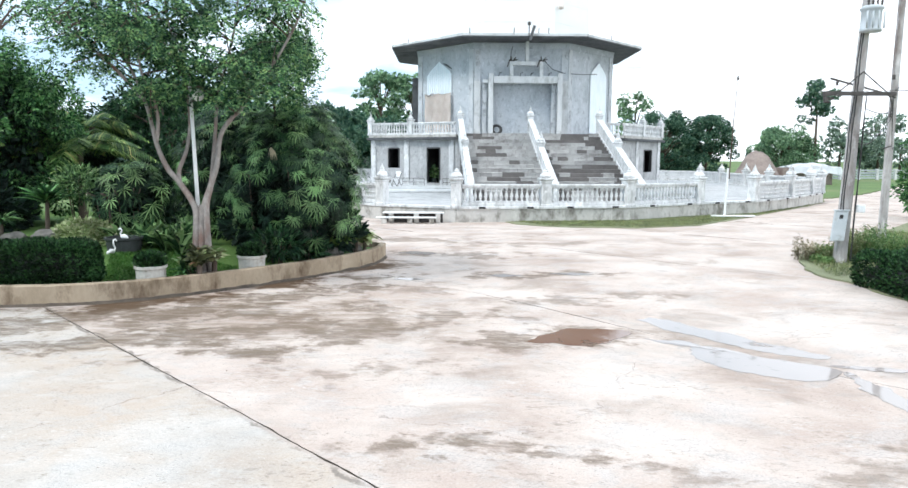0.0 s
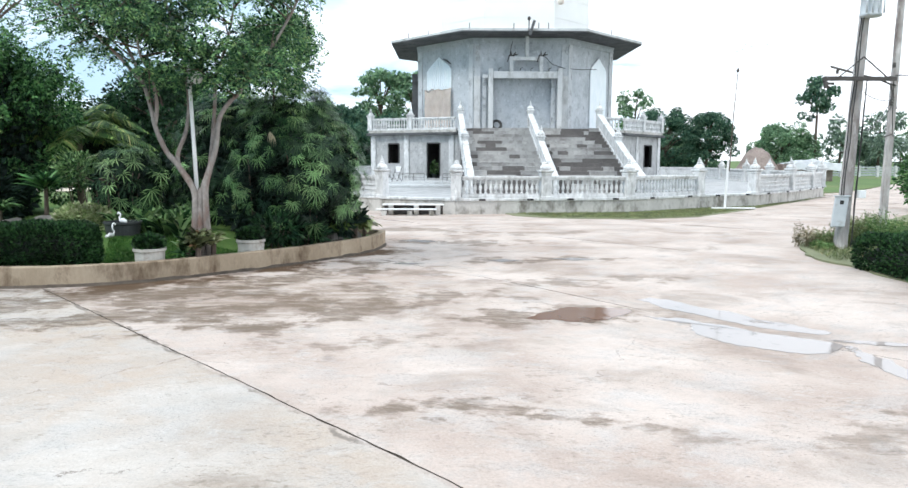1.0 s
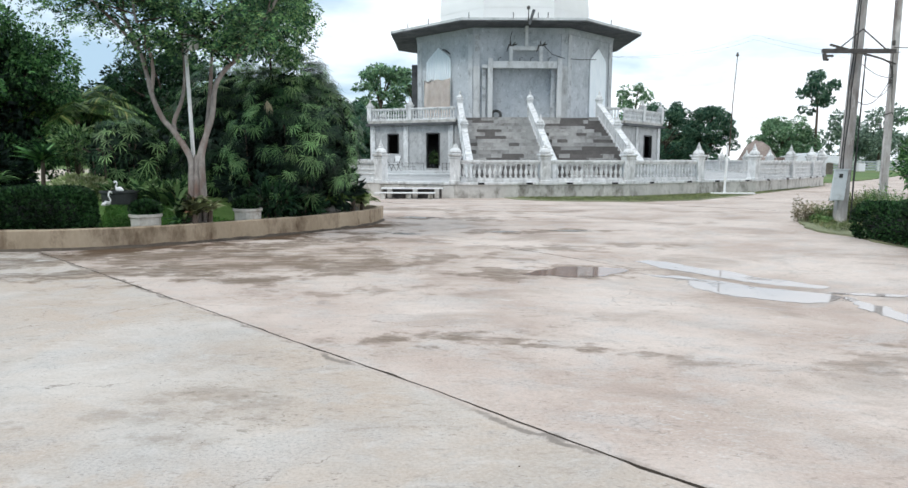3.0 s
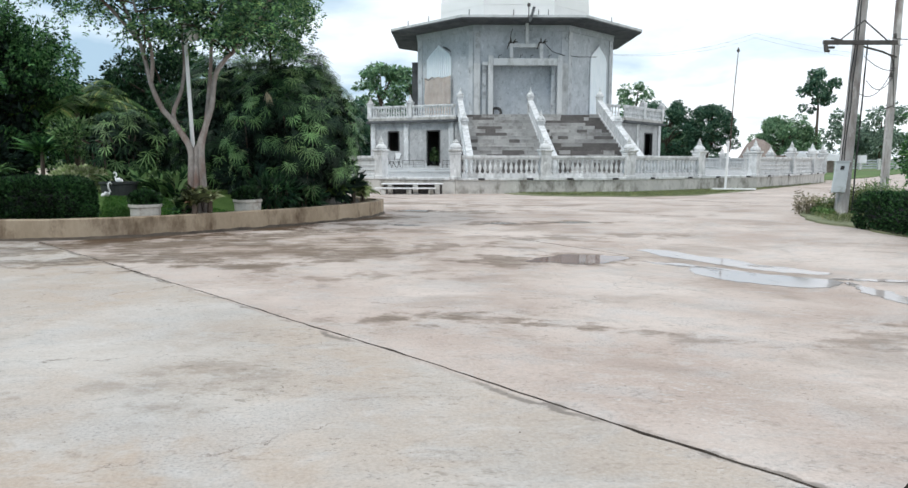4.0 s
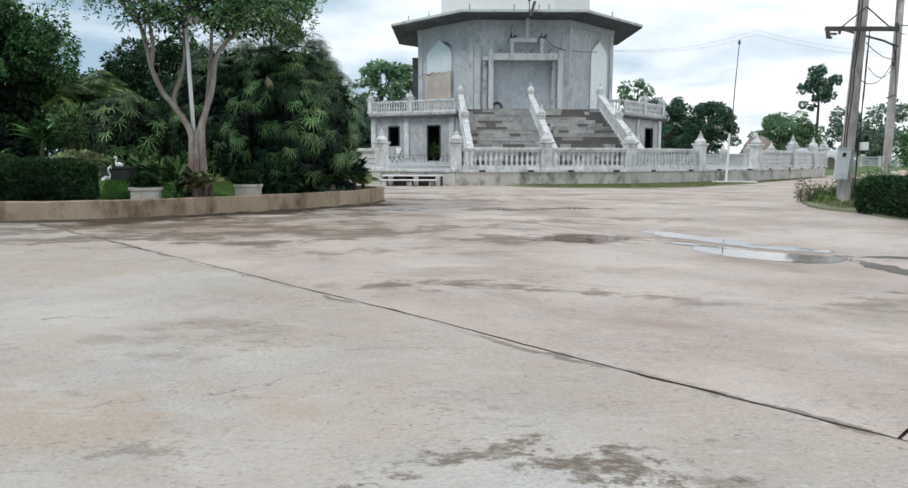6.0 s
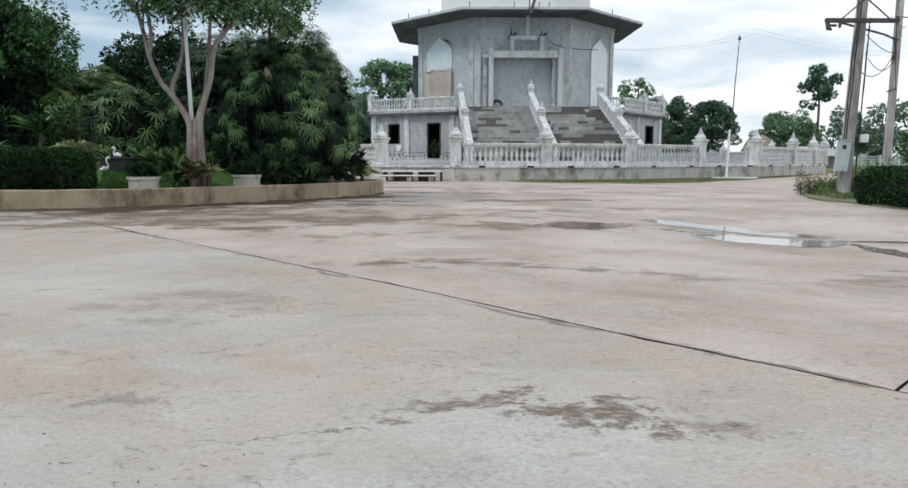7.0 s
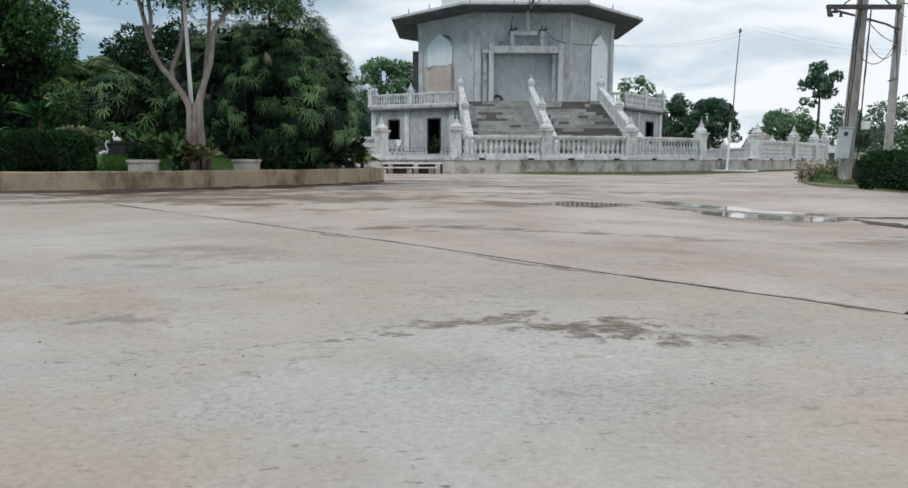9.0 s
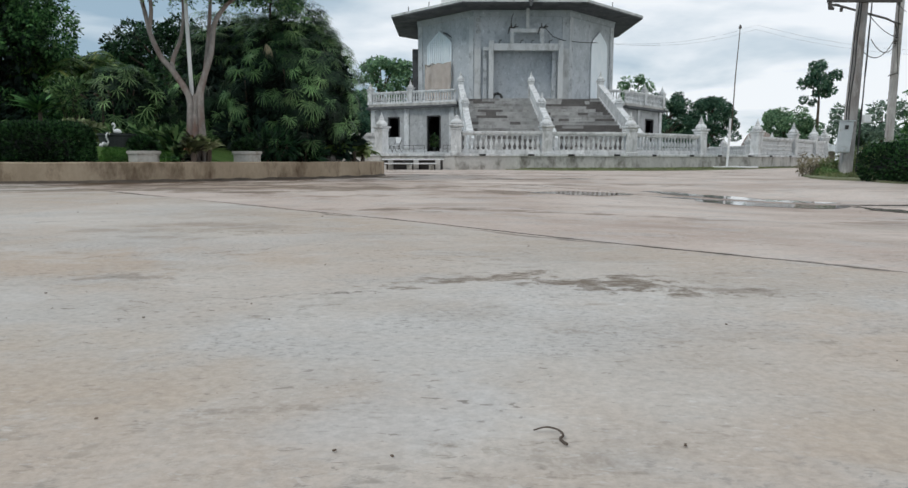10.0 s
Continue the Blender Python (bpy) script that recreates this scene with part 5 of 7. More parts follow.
lathe(bm, [(0.25, 0), (0.25, 0.06), (0.23, 0.08), (0.23, 0.5), (0.27, 0.53), (0.27, 0.58), (0.2, 0.62)], (p.x - 0.03, p.y - 0.3, 5.8), 14)
for sx in (-0.22, -0.08, 0.06, 0.2):
    box(bm, p.x - 0.05 + sx, p.y - 0.55, 5.85, p.x - 0.03 + sx, p.y - 0.5, 6.26)
tr = part("transformer", bm, BOX_GREY, pole, "pale grey pole transformer", True)
for sx in (-0.16, -0.05, 0.06, 0.17):
    bm = bmesh.new()
    lathe(bm, [(0.02, 0), (0.035, 0.03), (0.02, 0.05), (0.035, 0.08), (0.015, 0.13)], (p.x - 0.03 + sx, p.y - 0.42, 6.42), 7)
    part("insulator", bm, STEEL, tr)
for k, (dx, dy, z0, z1) in enumerate(((-0.2, -0.12, 1.4, 6.0), (0.16, -0.2, 0.2, 4.4), (0.2, -0.14, 0.1, 4.2), (-0.17, -0.2, 1.4, 5.8), (0.22, -0.1, 0.9, 3.4))):
    bm = bmesh.new()
    pts = []
    for i in range(14):
        z = z0 + (z1 - z0) * i / 13
        q = at_height(z)
        pts.append((q.x + dx * (1 - 0.05 * z) + 0.03 * noise.noise((k * 5.1, z * 1.3, 0)), q.y + dy, z))
    tube(bm, pts, 0.014, 5)
    part("cable", bm, CABLE, pole, "black cable along the pole")

pole_b = thing("utility_pole", (14.95, 21.3, 0), "slender pale concrete pole beside the road", "utility pole", "utility poles")
bm = bmesh.new()
a, c = Vector((14.93, 21.3, -0.2)), Vector((15.02, 21.3, 9.5))
v0 = [bm.verts.new(a + Vector((sx * 0.115, sy * 0.09, 0))) for sx, sy in ((-1, -1), (1, -1), (1, 1), (-1, 1))]
v1 = [bm.verts.new(c + Vector((sx * 0.085, sy * 0.08, 0))) for sx, sy in ((-1, -1), (1, -1), (1, 1), (-1, 1))]
bm.faces.new(v0[::-1])
bm.faces.new(v1)
for i in range(4):
    bm.faces.new((v0[i], v0[(i + 1) % 4], v1[(i + 1) % 4], v1[i]))
bmesh.ops.bevel(bm, geom=[ed for ed in bm.edges if abs((ed.verts[0].co - ed.verts[1].co).z) > 5], offset=0.03, segments=2, affect="EDGES")
part("shaft", bm, POLE, pole_b)
bm = bmesh.new()
tube(bm, [(12.86, 21.18, 5.24), (14.5, 21.18, 4.82), (14.78, 21.18, 4.7), (14.85, 21.18, 4.5), (14.86, 21.18, 4.36)], [0.035, 0.032, 0.028, 0.024, 0.02], 6)
tube(bm, [(14.7, 21.18, 4.74), (14.97, 21.2, 4.66)], 0.025, 6)
part("bracket_arm", bm, STEEL, pole_b, "slanting steel arm that ends in a hook")
for x, z in ((14.87, 4.22), (14.83, 4.04), (13.08, 5.02)):
    bm = bmesh.new()
    lathe(bm, [(0.02, 0), (0.06, 0.02), (0.03, 0.06), (0.06, 0.09), (0.02, 0.15)], (x, 21.18, z), 8)
    part("insulator", bm, STEEL, pole_b, "dark hanging insulator")
bm = bmesh.new()
tube(bm, [(14.62, 21.05, 3.05), (14.95, 21.15, 3.15)], 0.02, 5)
part("hook", bm, STEEL, pole_b)


bm = bmesh.new()
tube(bm, [(14.78, 21.05, 5.2), (14.78, 21.05, 5.35)], 0.05, 6)
part("insulator", bm, STEEL, pole_b)


def wire(p, q, sag, label="thin overhead electric wire", r=0.012):
    bm = bmesh.new()
    pts = [Vector(p).lerp(Vector(q), i / 16) - Vector((0, 0, sag * 4 * (i / 16) * (1 - i / 16))) for i in range(17)]
    tube(bm, pts, r, 4)
    ob = new("overhead_wire", data_of(bm, "overhead_wire", CABLE))
    return tagged(ob, label, "wire", "overhead wires")


wire((11.75, 16.35, 4.4), (15.0, 21.0, 5.0), 0.05)
wire((11.2, 16.4, 4.0), (14.86, 21.1, 4.25), 0.12)
wire((11.3, 16.4, 3.4), (14.83, 21.1, 4.05), 0.3)
wire((11.9, 16.3, 4.4), (24, 22, 6.2), 0.3)
wire((11.9, 16.35, 4.3), (14.9, 21.0, 3.1), 0.5)
wire((11.2, 16.5, 3.1), (14.8, 21.0, 4.4), 0.4)
far_pole = thing("utility_pole", (70.0, 96, 0), "far concrete pole that carries the wires", "utility pole", "utility poles")
bm = bmesh.new()
tube(bm, [(70.0, 96, -0.3), (70.0, 96, 15.6)], [0.2, 0.14], 8)
part("shaft", bm, POLE, far_pole)
for dz in (0.0, 0.55):
    bm = bmesh.new()
    spans = []
    for p, q, sag in (((12.9, 63.6, 11.0), (38.4, 88, 17.0 - dz), 1.0), ((38.4, 88, 17.0 - dz), (70.0, 96, 15.2 - dz), 1.0)):
        spans += [Vector(p).lerp(Vector(q), k / 14) - Vector((0, 0, sag * 4 * (k / 14) * (1 - k / 14))) for k in range(15)]
    tube(bm, [s for k, s in enumerate(spans) if k != 15], 0.008, 4)
    tagged(new("overhead_wire", data_of(bm, "overhead_wire", CABLE)), "far wire that sags from the temple roof", "wire", "overhead wires")

# ---- leaning bamboo mast with a plank at its foot ----
mast = thing("mast", (13.63, 31.2, 0), "leaning bamboo mast on a white post", "mast")
bm = bmesh.new()
tube(bm, [(13.63, 31.2, -0.05), (13.7, 31.2, 2.3)], 0.055, 8)
part("post", bm, SWAN, mast, "white painted post")
bm = bmesh.new()
tube(bm, [(13.74, 31.14, 1.8), (13.8, 31.14, 4.2), (13.91, 31.14, 6.3)], [0.028, 0.023, 0.015], 6)
part("bamboo", bm, BARK_DARK, mast)
bm = bmesh.new()
lathe(bm, [(0.03, 0), (0.08, 0.05), (0.05, 0.12), (0.02, 0.2)], (13.91, 31.14, 6.28), 7)
part("tip", bm, STEEL, mast)
plank = thing("plank", (13.9, 31.2, 0), "white painted plank lying on the grass", "plank")
bm = bmesh.new()
box(bm, 13.0, 31.0, 0.06, 15.0, 31.22, 0.13, bevel=0.01)
part("board", bm, SWAN, plank)

# ---- stepped bench in front of the temple entrance ----
bench = thing("bench", (-0.7, 27.7, 0), "low white plank bench on concrete blocks", "bench")
for y, z, x0, x1, deep in ((27.85, 0.4, -1.95, 0.6, 0.19), (27.42, 0.23, -2.2, 0.3, 0.16)):
    bm = bmesh.new()
    box(bm, x0, y - deep, z, x1, y + deep, z + 0.05, bevel=0.008)
    part("plank", bm, SWAN, bench, "white bench plank")
for x in (-1.6, -0.55, 0.35):
    bm = bmesh.new()
    box(bm, x - 0.1, 27.66, -0.02, x + 0.1, 28.02, 0.4, bevel=0.01)
    part("block", bm, PLINTH, bench)
    bm = bmesh.new()
    box(bm, x - 0.35, 27.28, -0.02, x - 0.15, 27.56, 0.2, bevel=0.01)
    part("block", bm, PLINTH, bench)
# added dark board, in place of the shadow below the planks
bm = bmesh.new()
box(bm, -1.9, 28.0, -0.02, 0.55, 28.04, 0.39)
part("back_board", bm, STEEL, bench, "dark board added for the shadow under the bench")

# ---- folding chairs and a leaning tyre at the temple ----
def folding_chair(at, turn):
    m = Matrix.Translation(at) @ Matrix.Rotation(turn, 4, "Z")
    ob = thing("folding_chair", at, "white metal folding chair on the court", "chair", "chairs on the court")
    for sx in (-0.22, 0.22):
        for a, c in (((sx, -0.28, 0), (sx, 0.2, 0.85)), ((sx * 0.9, 0.25, 0), (sx * 0.9, -0.2, 0.47))):
            bm = bmesh.new()
            tube(bm, [m @ Vector(a), m @ Vector(c)], 0.022, 6)
            part("leg", bm, STEEL, ob, "dark metal chair leg")
    bm = bmesh.new()
    box(bm, -0.22, -0.24, 0.45, 0.22, 0.16, 0.48, m, 0.01)
    part("seat", bm, SWAN, ob)
    bm = bmesh.new()
    box(bm, -0.22, 0.15, 0.6, 0.22, 0.18, 0.98, m, 0.01)
    part("backrest", bm, SWAN, ob)


folding_chair((-3.3, 44.2, FLOOR_Z + 0.24), radians(55))
folding_chair((-2.7, 44.9, FLOOR_Z + 0.24), radians(-30))
# low tube rails along the wall and a potted plant inside the doorway
def low_rail(x0, x1, y0, y1):
    ob = thing("low_rail", (x0, y0, FLOOR_Z + 0.24), "low dark tube rail along the temple wall", "rail", "low rails at the door")
    z = FLOOR_Z + 0.24
    for x, y in ((x0, y0), ((x0 + x1) / 2, (y0 + y1) / 2), (x1, y1)):
        bm = bmesh.new()
        tube(bm, [(x, y, z - 0.01), (x, y, z + 0.5)], 0.016, 6)
        part("upright", bm, STEEL, ob)
    for h in (0.24, 0.49):
        bm = bmesh.new()
        tube(bm, [(x0, y0, z + h), (x1, y1, z + h)], 0.014, 6)
        part("bar", bm, STEEL, ob)


low_rail(-2.45, -0.95, 46.6, 45.9)
low_rail(0.3, 0.85, 45.6, 45.4)
door_plant = thing("potted_plant", (-0.35, 48.9, FLOOR_Z + 0.3), "leafy plant in a pot inside the open doorway", "plant")
bm = bmesh.new()
lathe(bm, [(0.16, 0), (0.2, 0.3), (0.23, 0.32), (0.23, 0.36), (0.19, 0.36)], (-0.35, 48.9, FLOOR_Z + 0.3), 14)
part("pot", bm, POT_DARK, door_plant)
p3, d3 = blob_points(500, (-0.35, 48.9, FLOOR_Z + 1.05), (0.32, 0.32, 0.5), 0.2)
leaves("foliage", p3, 0.16, LEAF_LIGHT, door_plant, out=d3 + np.array([0, 0, 0.5]), wide=0.4)
tyre = thing("tyre", (4.05, 48.6, 4.3), "old dark tyre leaning in the temple porch", "tyre")
bm = bmesh.new()
rows = []
for i in range(20):
    a = 2 * math.pi * i / 20
    ring = []
    for k in range(8):
        b2 = 2 * math.pi * k / 8
        rr = 0.3 + 0.1 * math.cos(b2)
        ring.append(bm.verts.new((4.05 + rr * math.cos(a), 48.7 + 0.09 * math.sin(b2) + 0.15 * math.sin(a), 4.72 + rr * math.sin(a))))
    rows.append(ring)
for i in range(20):
    for k in range(8):
        bm.faces.new((rows[i][k], rows[(i + 1) % 20][k], rows[(i + 1) % 20][(k + 1) % 8], rows[i][(k + 1) % 8]))
part("ring", bm, CABLE, tyre, smooth=True)
steps = thing("entrance_steps", (-0.5, 30, 0), "low concrete steps into the temple court", "steps", kind="structure")
for k, (y0, z) in enumerate(((41.5, FLOOR_Z + 0.12), (43.5, FLOOR_Z + 0.24))):
    bm = bmesh.new()
    box(bm, -4.5, y0, FLOOR_Z - 0.02, 0.9, 47.2, z, bevel=0.02)
    part("step", bm, CEMENT_PALE, steps)
# ---- round planter ----
EDGE = [(-13.5, 11.5), (-10.5, 10.9), (-8.6, 10.75), (-7.05, 10.87), (-6.1, 11.02), (-5.2, 11.32), (-4.3, 11.95), (-3.5, 12.68), (-2.75, 13.5), (-2.08, 14.35), (-1.5, 15.2), (-1.08, 16.05), (-0.9, 16.8), (-0.86, 17.55)]
WALL_H = 0.38


def smooth_line(pts, n=6):
    out = []
    for i in range(len(pts) - 1):
        p0, p1, p2, p3 = (Vector(pts[max(0, min(len(pts) - 1, i + k))]) for k in (-1, 0, 1, 2))
        for q in range(n):
            t = q / n
            out.append(0.5 * (2 * p1 + (p2 - p0) * t + (2 * p0 - 5 * p1 + 4 * p2 - p3) * t * t + (3 * p1 - p0 - 3 * p2 + p3) * t ** 3))
    return out + [Vector(pts[-1])]


line = smooth_line(EDGE)
planter = thing("planter_wall", (-4.3, 12, 0), "curved low concrete planter wall with brown water stains", "planter", kind="structure")
bm = bmesh.new()
rows = []
for i, p in enumerate(line):
    d = (line[min(i + 1, len(line) - 1)] - line[max(i - 1, 0)]).normalized()
    n = Vector((-d.y, d.x))
    j = 0.008 * noise.noise((p.x * 1.5, p.y * 1.5, 0))
    rows.append([bm.verts.new((q.x, q.y, z)) for q, z in ((p, -0.1), (p + n * j, WALL_H - 0.02 + j), (p + n * 0.02, WALL_H + j), (p + n * 0.15, WALL_H + j), (p + n * 0.17, WALL_H - 0.02), (p + n * 0.17, -0.1))])
for a, c in zip(rows, rows[1:]):
    for k in range(5):
        bm.faces.new((a[k], c[k], c[k + 1], a[k + 1]))
bm.faces.new(rows[0])
bm.faces.new(rows[-1][::-1])
part("wall", bm, KERB, planter)
bm = bmesh.new()
box(bm, 0, 0, -0.1, 4.0, 0.16, WALL_H, facing((-0.86, 17.55), (-3.4, 20.6)) @ Matrix.Translation((0, 0.0, 0)))
part("end_wall", bm, KERB, planter)


# dirt and moss gathered along the foot of the wall
bm = bmesh.new()
rows = []
for i, p in enumerate(line):
    d = (line[min(i + 1, len(line) - 1)] - line[max(i - 1, 0)]).normalized()
    n = Vector((-d.y, d.x))
    out = 0.05 + 0.05 * abs(noise.noise((p.x * 2.3, p.y * 2.3, 4)))
    rows.append([bm.verts.new((q.x, q.y, z)) for q, z in ((p + n * 0.01, 0.06 + 0.04 * noise.noise((p.x * 3, p.y * 3, 0))), (p - n * 0.35 * out, 0.025), (p - n * out, 0.003))])
for a, c in zip(rows, rows[1:]):
    for k in range(2):
        bm.faces.new((a[k], a[k + 1], c[k + 1], c[k]))
part("foot_dirt", bm, JOINT, planter, "dark wet dirt along the foot of the wall", True)


def soil(x, y):
    """The planter's soil rises from the wall towards the middle."""
    d = min((Vector((x, y)) - p).length for p in line)
    t = min(1.0, max(0.0, (d - 0.3) / 2.3))
    return 0.25 + 0.45 * t * t * (3 - 2 * t)


bm = bmesh.new()
strips = []
for i, p in enumerate(line):
    d = (line[min(i + 1, len(line) - 1)] - line[max(i - 1, 0)]).normalized()
    n = Vector((-d.y, d.x))
    row = []
    for k in (0.1, 0.35, 0.7, 1.05, 1.4, 1.8, 2.3, 2.8):
        q = p + n * k
        z = 0.25 + 0.45 * (lambda t: t * t * (3 - 2 * t))(min(1.0, max(0.0, (k - 0.3) / 2.3)))
        row.append(bm.verts.new((q.x, q.y, z)))
    strips.append(row)
for a, c in zip(strips, strips[1:]):
    for k in range(7):
        bm.faces.new((a[k], a[k + 1], c[k + 1], c[k]))
back = [v.co for v in (r[-1] for r in strips)]
f = bm.faces.new([r[-1] for r in strips] + [bm.verts.new((x, y, 0.7)) for x, y in ((-3.6, 20.2), (-9, 24), (-15, 24))])
bmesh.ops.triangulate(bm, faces=[f])
part("lawn", bm, LAWN, planter, "green lawn inside the planter", True)


def hedge(name, pts_box, label, n, leaf=0.075, round_r=0.3):
    """A clipped hedge: a dark core and a dense skin of small leaves."""
    x0, y0, z0, x1, y1, z1 = pts_box
    ob = thing(name, ((x0 + x1) / 2, (y0 + y1) / 2, z0), label, "hedge", "clipped hedges")
    # the near-black core stands in for shade between the leaves
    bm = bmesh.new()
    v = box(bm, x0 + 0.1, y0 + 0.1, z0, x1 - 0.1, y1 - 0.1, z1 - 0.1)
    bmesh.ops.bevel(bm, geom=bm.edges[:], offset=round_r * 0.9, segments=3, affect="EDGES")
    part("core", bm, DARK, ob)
    s = np.array([x1 - x0, y1 - y0, z1 - z0])
    c = np.array([x0 + x1, y0 + y1, z0 + z1]) / 2
    areas = np.array([s[1] * s[2], s[1] * s[2], s[0] * s[2], s[0] * s[2], s[0] * s[1], 0])
    face = rng.choice(6, n, p=areas / areas.sum())
    p = rng.uniform(-0.5, 0.5, (n, 3))
    for k in range(6):
        sel = face == k
        p[sel, k // 2] = (0.5 if k % 2 == 0 else -0.5)
    p *= s
    # round the corners
    half = s / 2 - round_r
    core = np.clip(p, -half, half)
    d = p - core
    ln = np.linalg.norm(d, axis=1, keepdims=True)
    out = d / np.maximum(ln, 1e-6)
    wob = np.array([noise.noise((q[0] * 1.7, q[1] * 1.7, q[2] * 1.7)) for q in p])[:, None]
    p = core + out * np.minimum(ln, round_r) + out * (0.06 * wob + rng.uniform(-0.09, 0.02, (n, 1)))
    leaves("foliage", p + c, leaf, LEAF_HEDGE, ob, out=out * 1.2 + np.array([0, 0, 0.35]), wide=0.6, droop=0.0)
    return ob


hedge("hedge", (-10.5, 11.35, 0.2, -5.76, 12.2, 1.08), "clipped dark green hedge inside the planter", 42000, 0.055)
hedge("hedge", (9.62, 8.0, -0.05, 14.5, 13.75, 0.74), "clipped square hedge beside the road", 62000, 0.06)


# ---- the pale-stemmed tree ----
def curve3(pts, n=5):
    out = []
    for i in range(len(pts) - 1):
        p0, p1, p2, p3 = (Vector(pts[max(0, min(len(pts) - 1, i + k))]) for k in (-1, 0, 1, 2))
        for q in range(n):
            t = q / n
            out.append(0.5 * (2 * p1 + (p2 - p0) * t + (2 * p0 - 5 * p1 + 4 * p2 - p3) * t * t + (3 * p1 - p0 - 3 * p2 + p3) * t ** 3))
    return out + [Vector(pts[-1])]


def taper_tube(bm, pts, r0, r1, seg=8, n=5):
    c = curve3(pts, n)
    tube(bm, c, [r0 + (r1 - r0) * i / (len(c) - 1) for i in range(len(c))], seg)
    return c


main = thing("shade_tree", (-4.05, 12.75, 0.24), "many-stemmed shade tree with pale bark and feathery leaves", "tree")
stems = [
    [(-4.15, 12.72, 0.2), (-4.16, 12.72, 0.9), (-4.19, 12.75, 1.55), (-4.54, 12.8, 2.15), (-4.77, 12.82, 2.42), (-4.97, 12.85, 2.85), (-5.08, 12.88, 3.3), (-5.2, 12.9, 3.75), (-5.45, 13.0, 4.3), (-5.9, 13.0, 5.2), (-6.4, 13.1, 6.0)],
    [(-4.02, 12.75, 0.2), (-4.05, 12.78, 1.0), (-4.08, 12.8, 1.6), (-3.92, 12.82, 2.12), (-3.8, 12.85, 2.5), (-3.72, 12.9, 3.1), (-3.5, 12.95, 3.45), (-3.3, 13.0, 3.65), (-2.8, 13.0, 4.3), (-2.2, 12.9, 5.2), (-1.9, 12.9, 5.9)],
    [(-4.54, 12.8, 2.15), (-4.6, 12.95, 2.4), (-4.46, 13.05, 2.85), (-4.4, 13.1, 3.45), (-4.5, 13.15, 4.3), (-4.8, 13.2, 5.4), (-4.9, 13.2, 6.6)],
    [(-3.92, 12.82, 2.12), (-3.9, 12.95, 2.6), (-3.87, 13.05, 3.2), (-3.8, 13.1, 3.95), (-3.55, 13.3, 5.0), (-3.3, 13.3, 6.5)],
    [(-5.0, 12.86, 2.95), (-4.92, 12.8, 3.4), (-4.98, 12.7, 3.95), (-5.1, 12.5, 4.4), (-4.9, 12.0, 5.6)],
    [(-4.1, 12.7, 0.25), (-4.1, 12.7, 0.9), (-4.12, 12.75, 1.4), (-4.1, 12.82, 1.7)],
    [(-5.2, 12.9, 3.75), (-5.6, 12.7, 4.3), (-6.2, 12.5, 4.9), (-6.7, 12.3, 5.3)],
    [(-4.26, 12.68, 0.2), (-4.23, 12.68, 0.7), (-4.2, 12.68, 1.2), (-4.22, 12.74, 1.62), (-4.4, 12.8, 1.95)],
    [(-3.9, 12.66, 0.2), (-3.95, 12.66, 0.7), (-3.98, 12.68, 1.25), (-4.0, 12.76, 1.7), (-3.93, 12.82, 2.05)],
]
tips = []
for i, s in enumerate(stems):
    bm = bmesh.new()
    c = taper_tube(bm, s, (0.075, 0.075, 0.05, 0.052, 0.045, 0.09, 0.042, 0.08, 0.075)[i], (0.02, 0.02, 0.015, 0.015, 0.012, 0.075, 0.012, 0.06, 0.05)[i], 9)
    part("stem", bm, BARK, main, smooth=True)
    if i not in (5, 7, 8):
        tips += c[int(len(c) * 0.62):]
r = random.Random(11)
bm = bmesh.new()
cents = []
for i in range(150):
    s = r.choice(tips)
    a = r.uniform(0, 2 * math.pi)
    ln = r.uniform(0.5, 2.2)
    e2 = Vector((s.x + ln * math.cos(a), s.y + ln * math.sin(a) * 0.8, s.z + r.uniform(-0.2, 0.75)))
    if e2.x > -2.05 or e2.x < -7.0 or e2.z < 3.75 or (e2.x < -5.2 and e2.z < 4.3):
        continue
    mid3 = s.lerp(e2, 0.5) + Vector((0, 0, 0.15 * ln))
    tube(bm, [s, mid3, e2], [0.02, 0.012, 0.005], 4)
    d = (e2 - s).normalized()
    for k in range(3):
        if noise.noise((e2.x * 0.8, e2.y * 0.8, e2.z * 1.1)) < -0.3:
            continue
        cents.append((s.lerp(e2, 0.5 + 0.25 * k) + Vector((r.uniform(-0.2, 0.2), r.uniform(-0.2, 0.2), 0.1 - 0.05 * k)), d))
part("branching", bm, BARK_DARK, main)


def feathered(c, a, dip, ln, pairs):
    """A pinnate leaf: leaflets in two rows along a rib that droops to its end."""
    way, side = np.array([math.cos(a), math.sin(a), dip]), np.array([-math.sin(a), math.cos(a), 0.0])
    u = np.linspace(0.15, 1, pairs)[:, None]
    rib = np.array(c) + ln * u * way + np.array([0, 0, -0.4 * ln]) * u * u
    spread3 = [side * s + way * 0.45 + np.array([0, 0, -0.2]) for s in (1.0, -1.0)]
    return np.concatenate([rib, rib]), np.concatenate([np.tile(s, (pairs, 1)) for s in spread3])


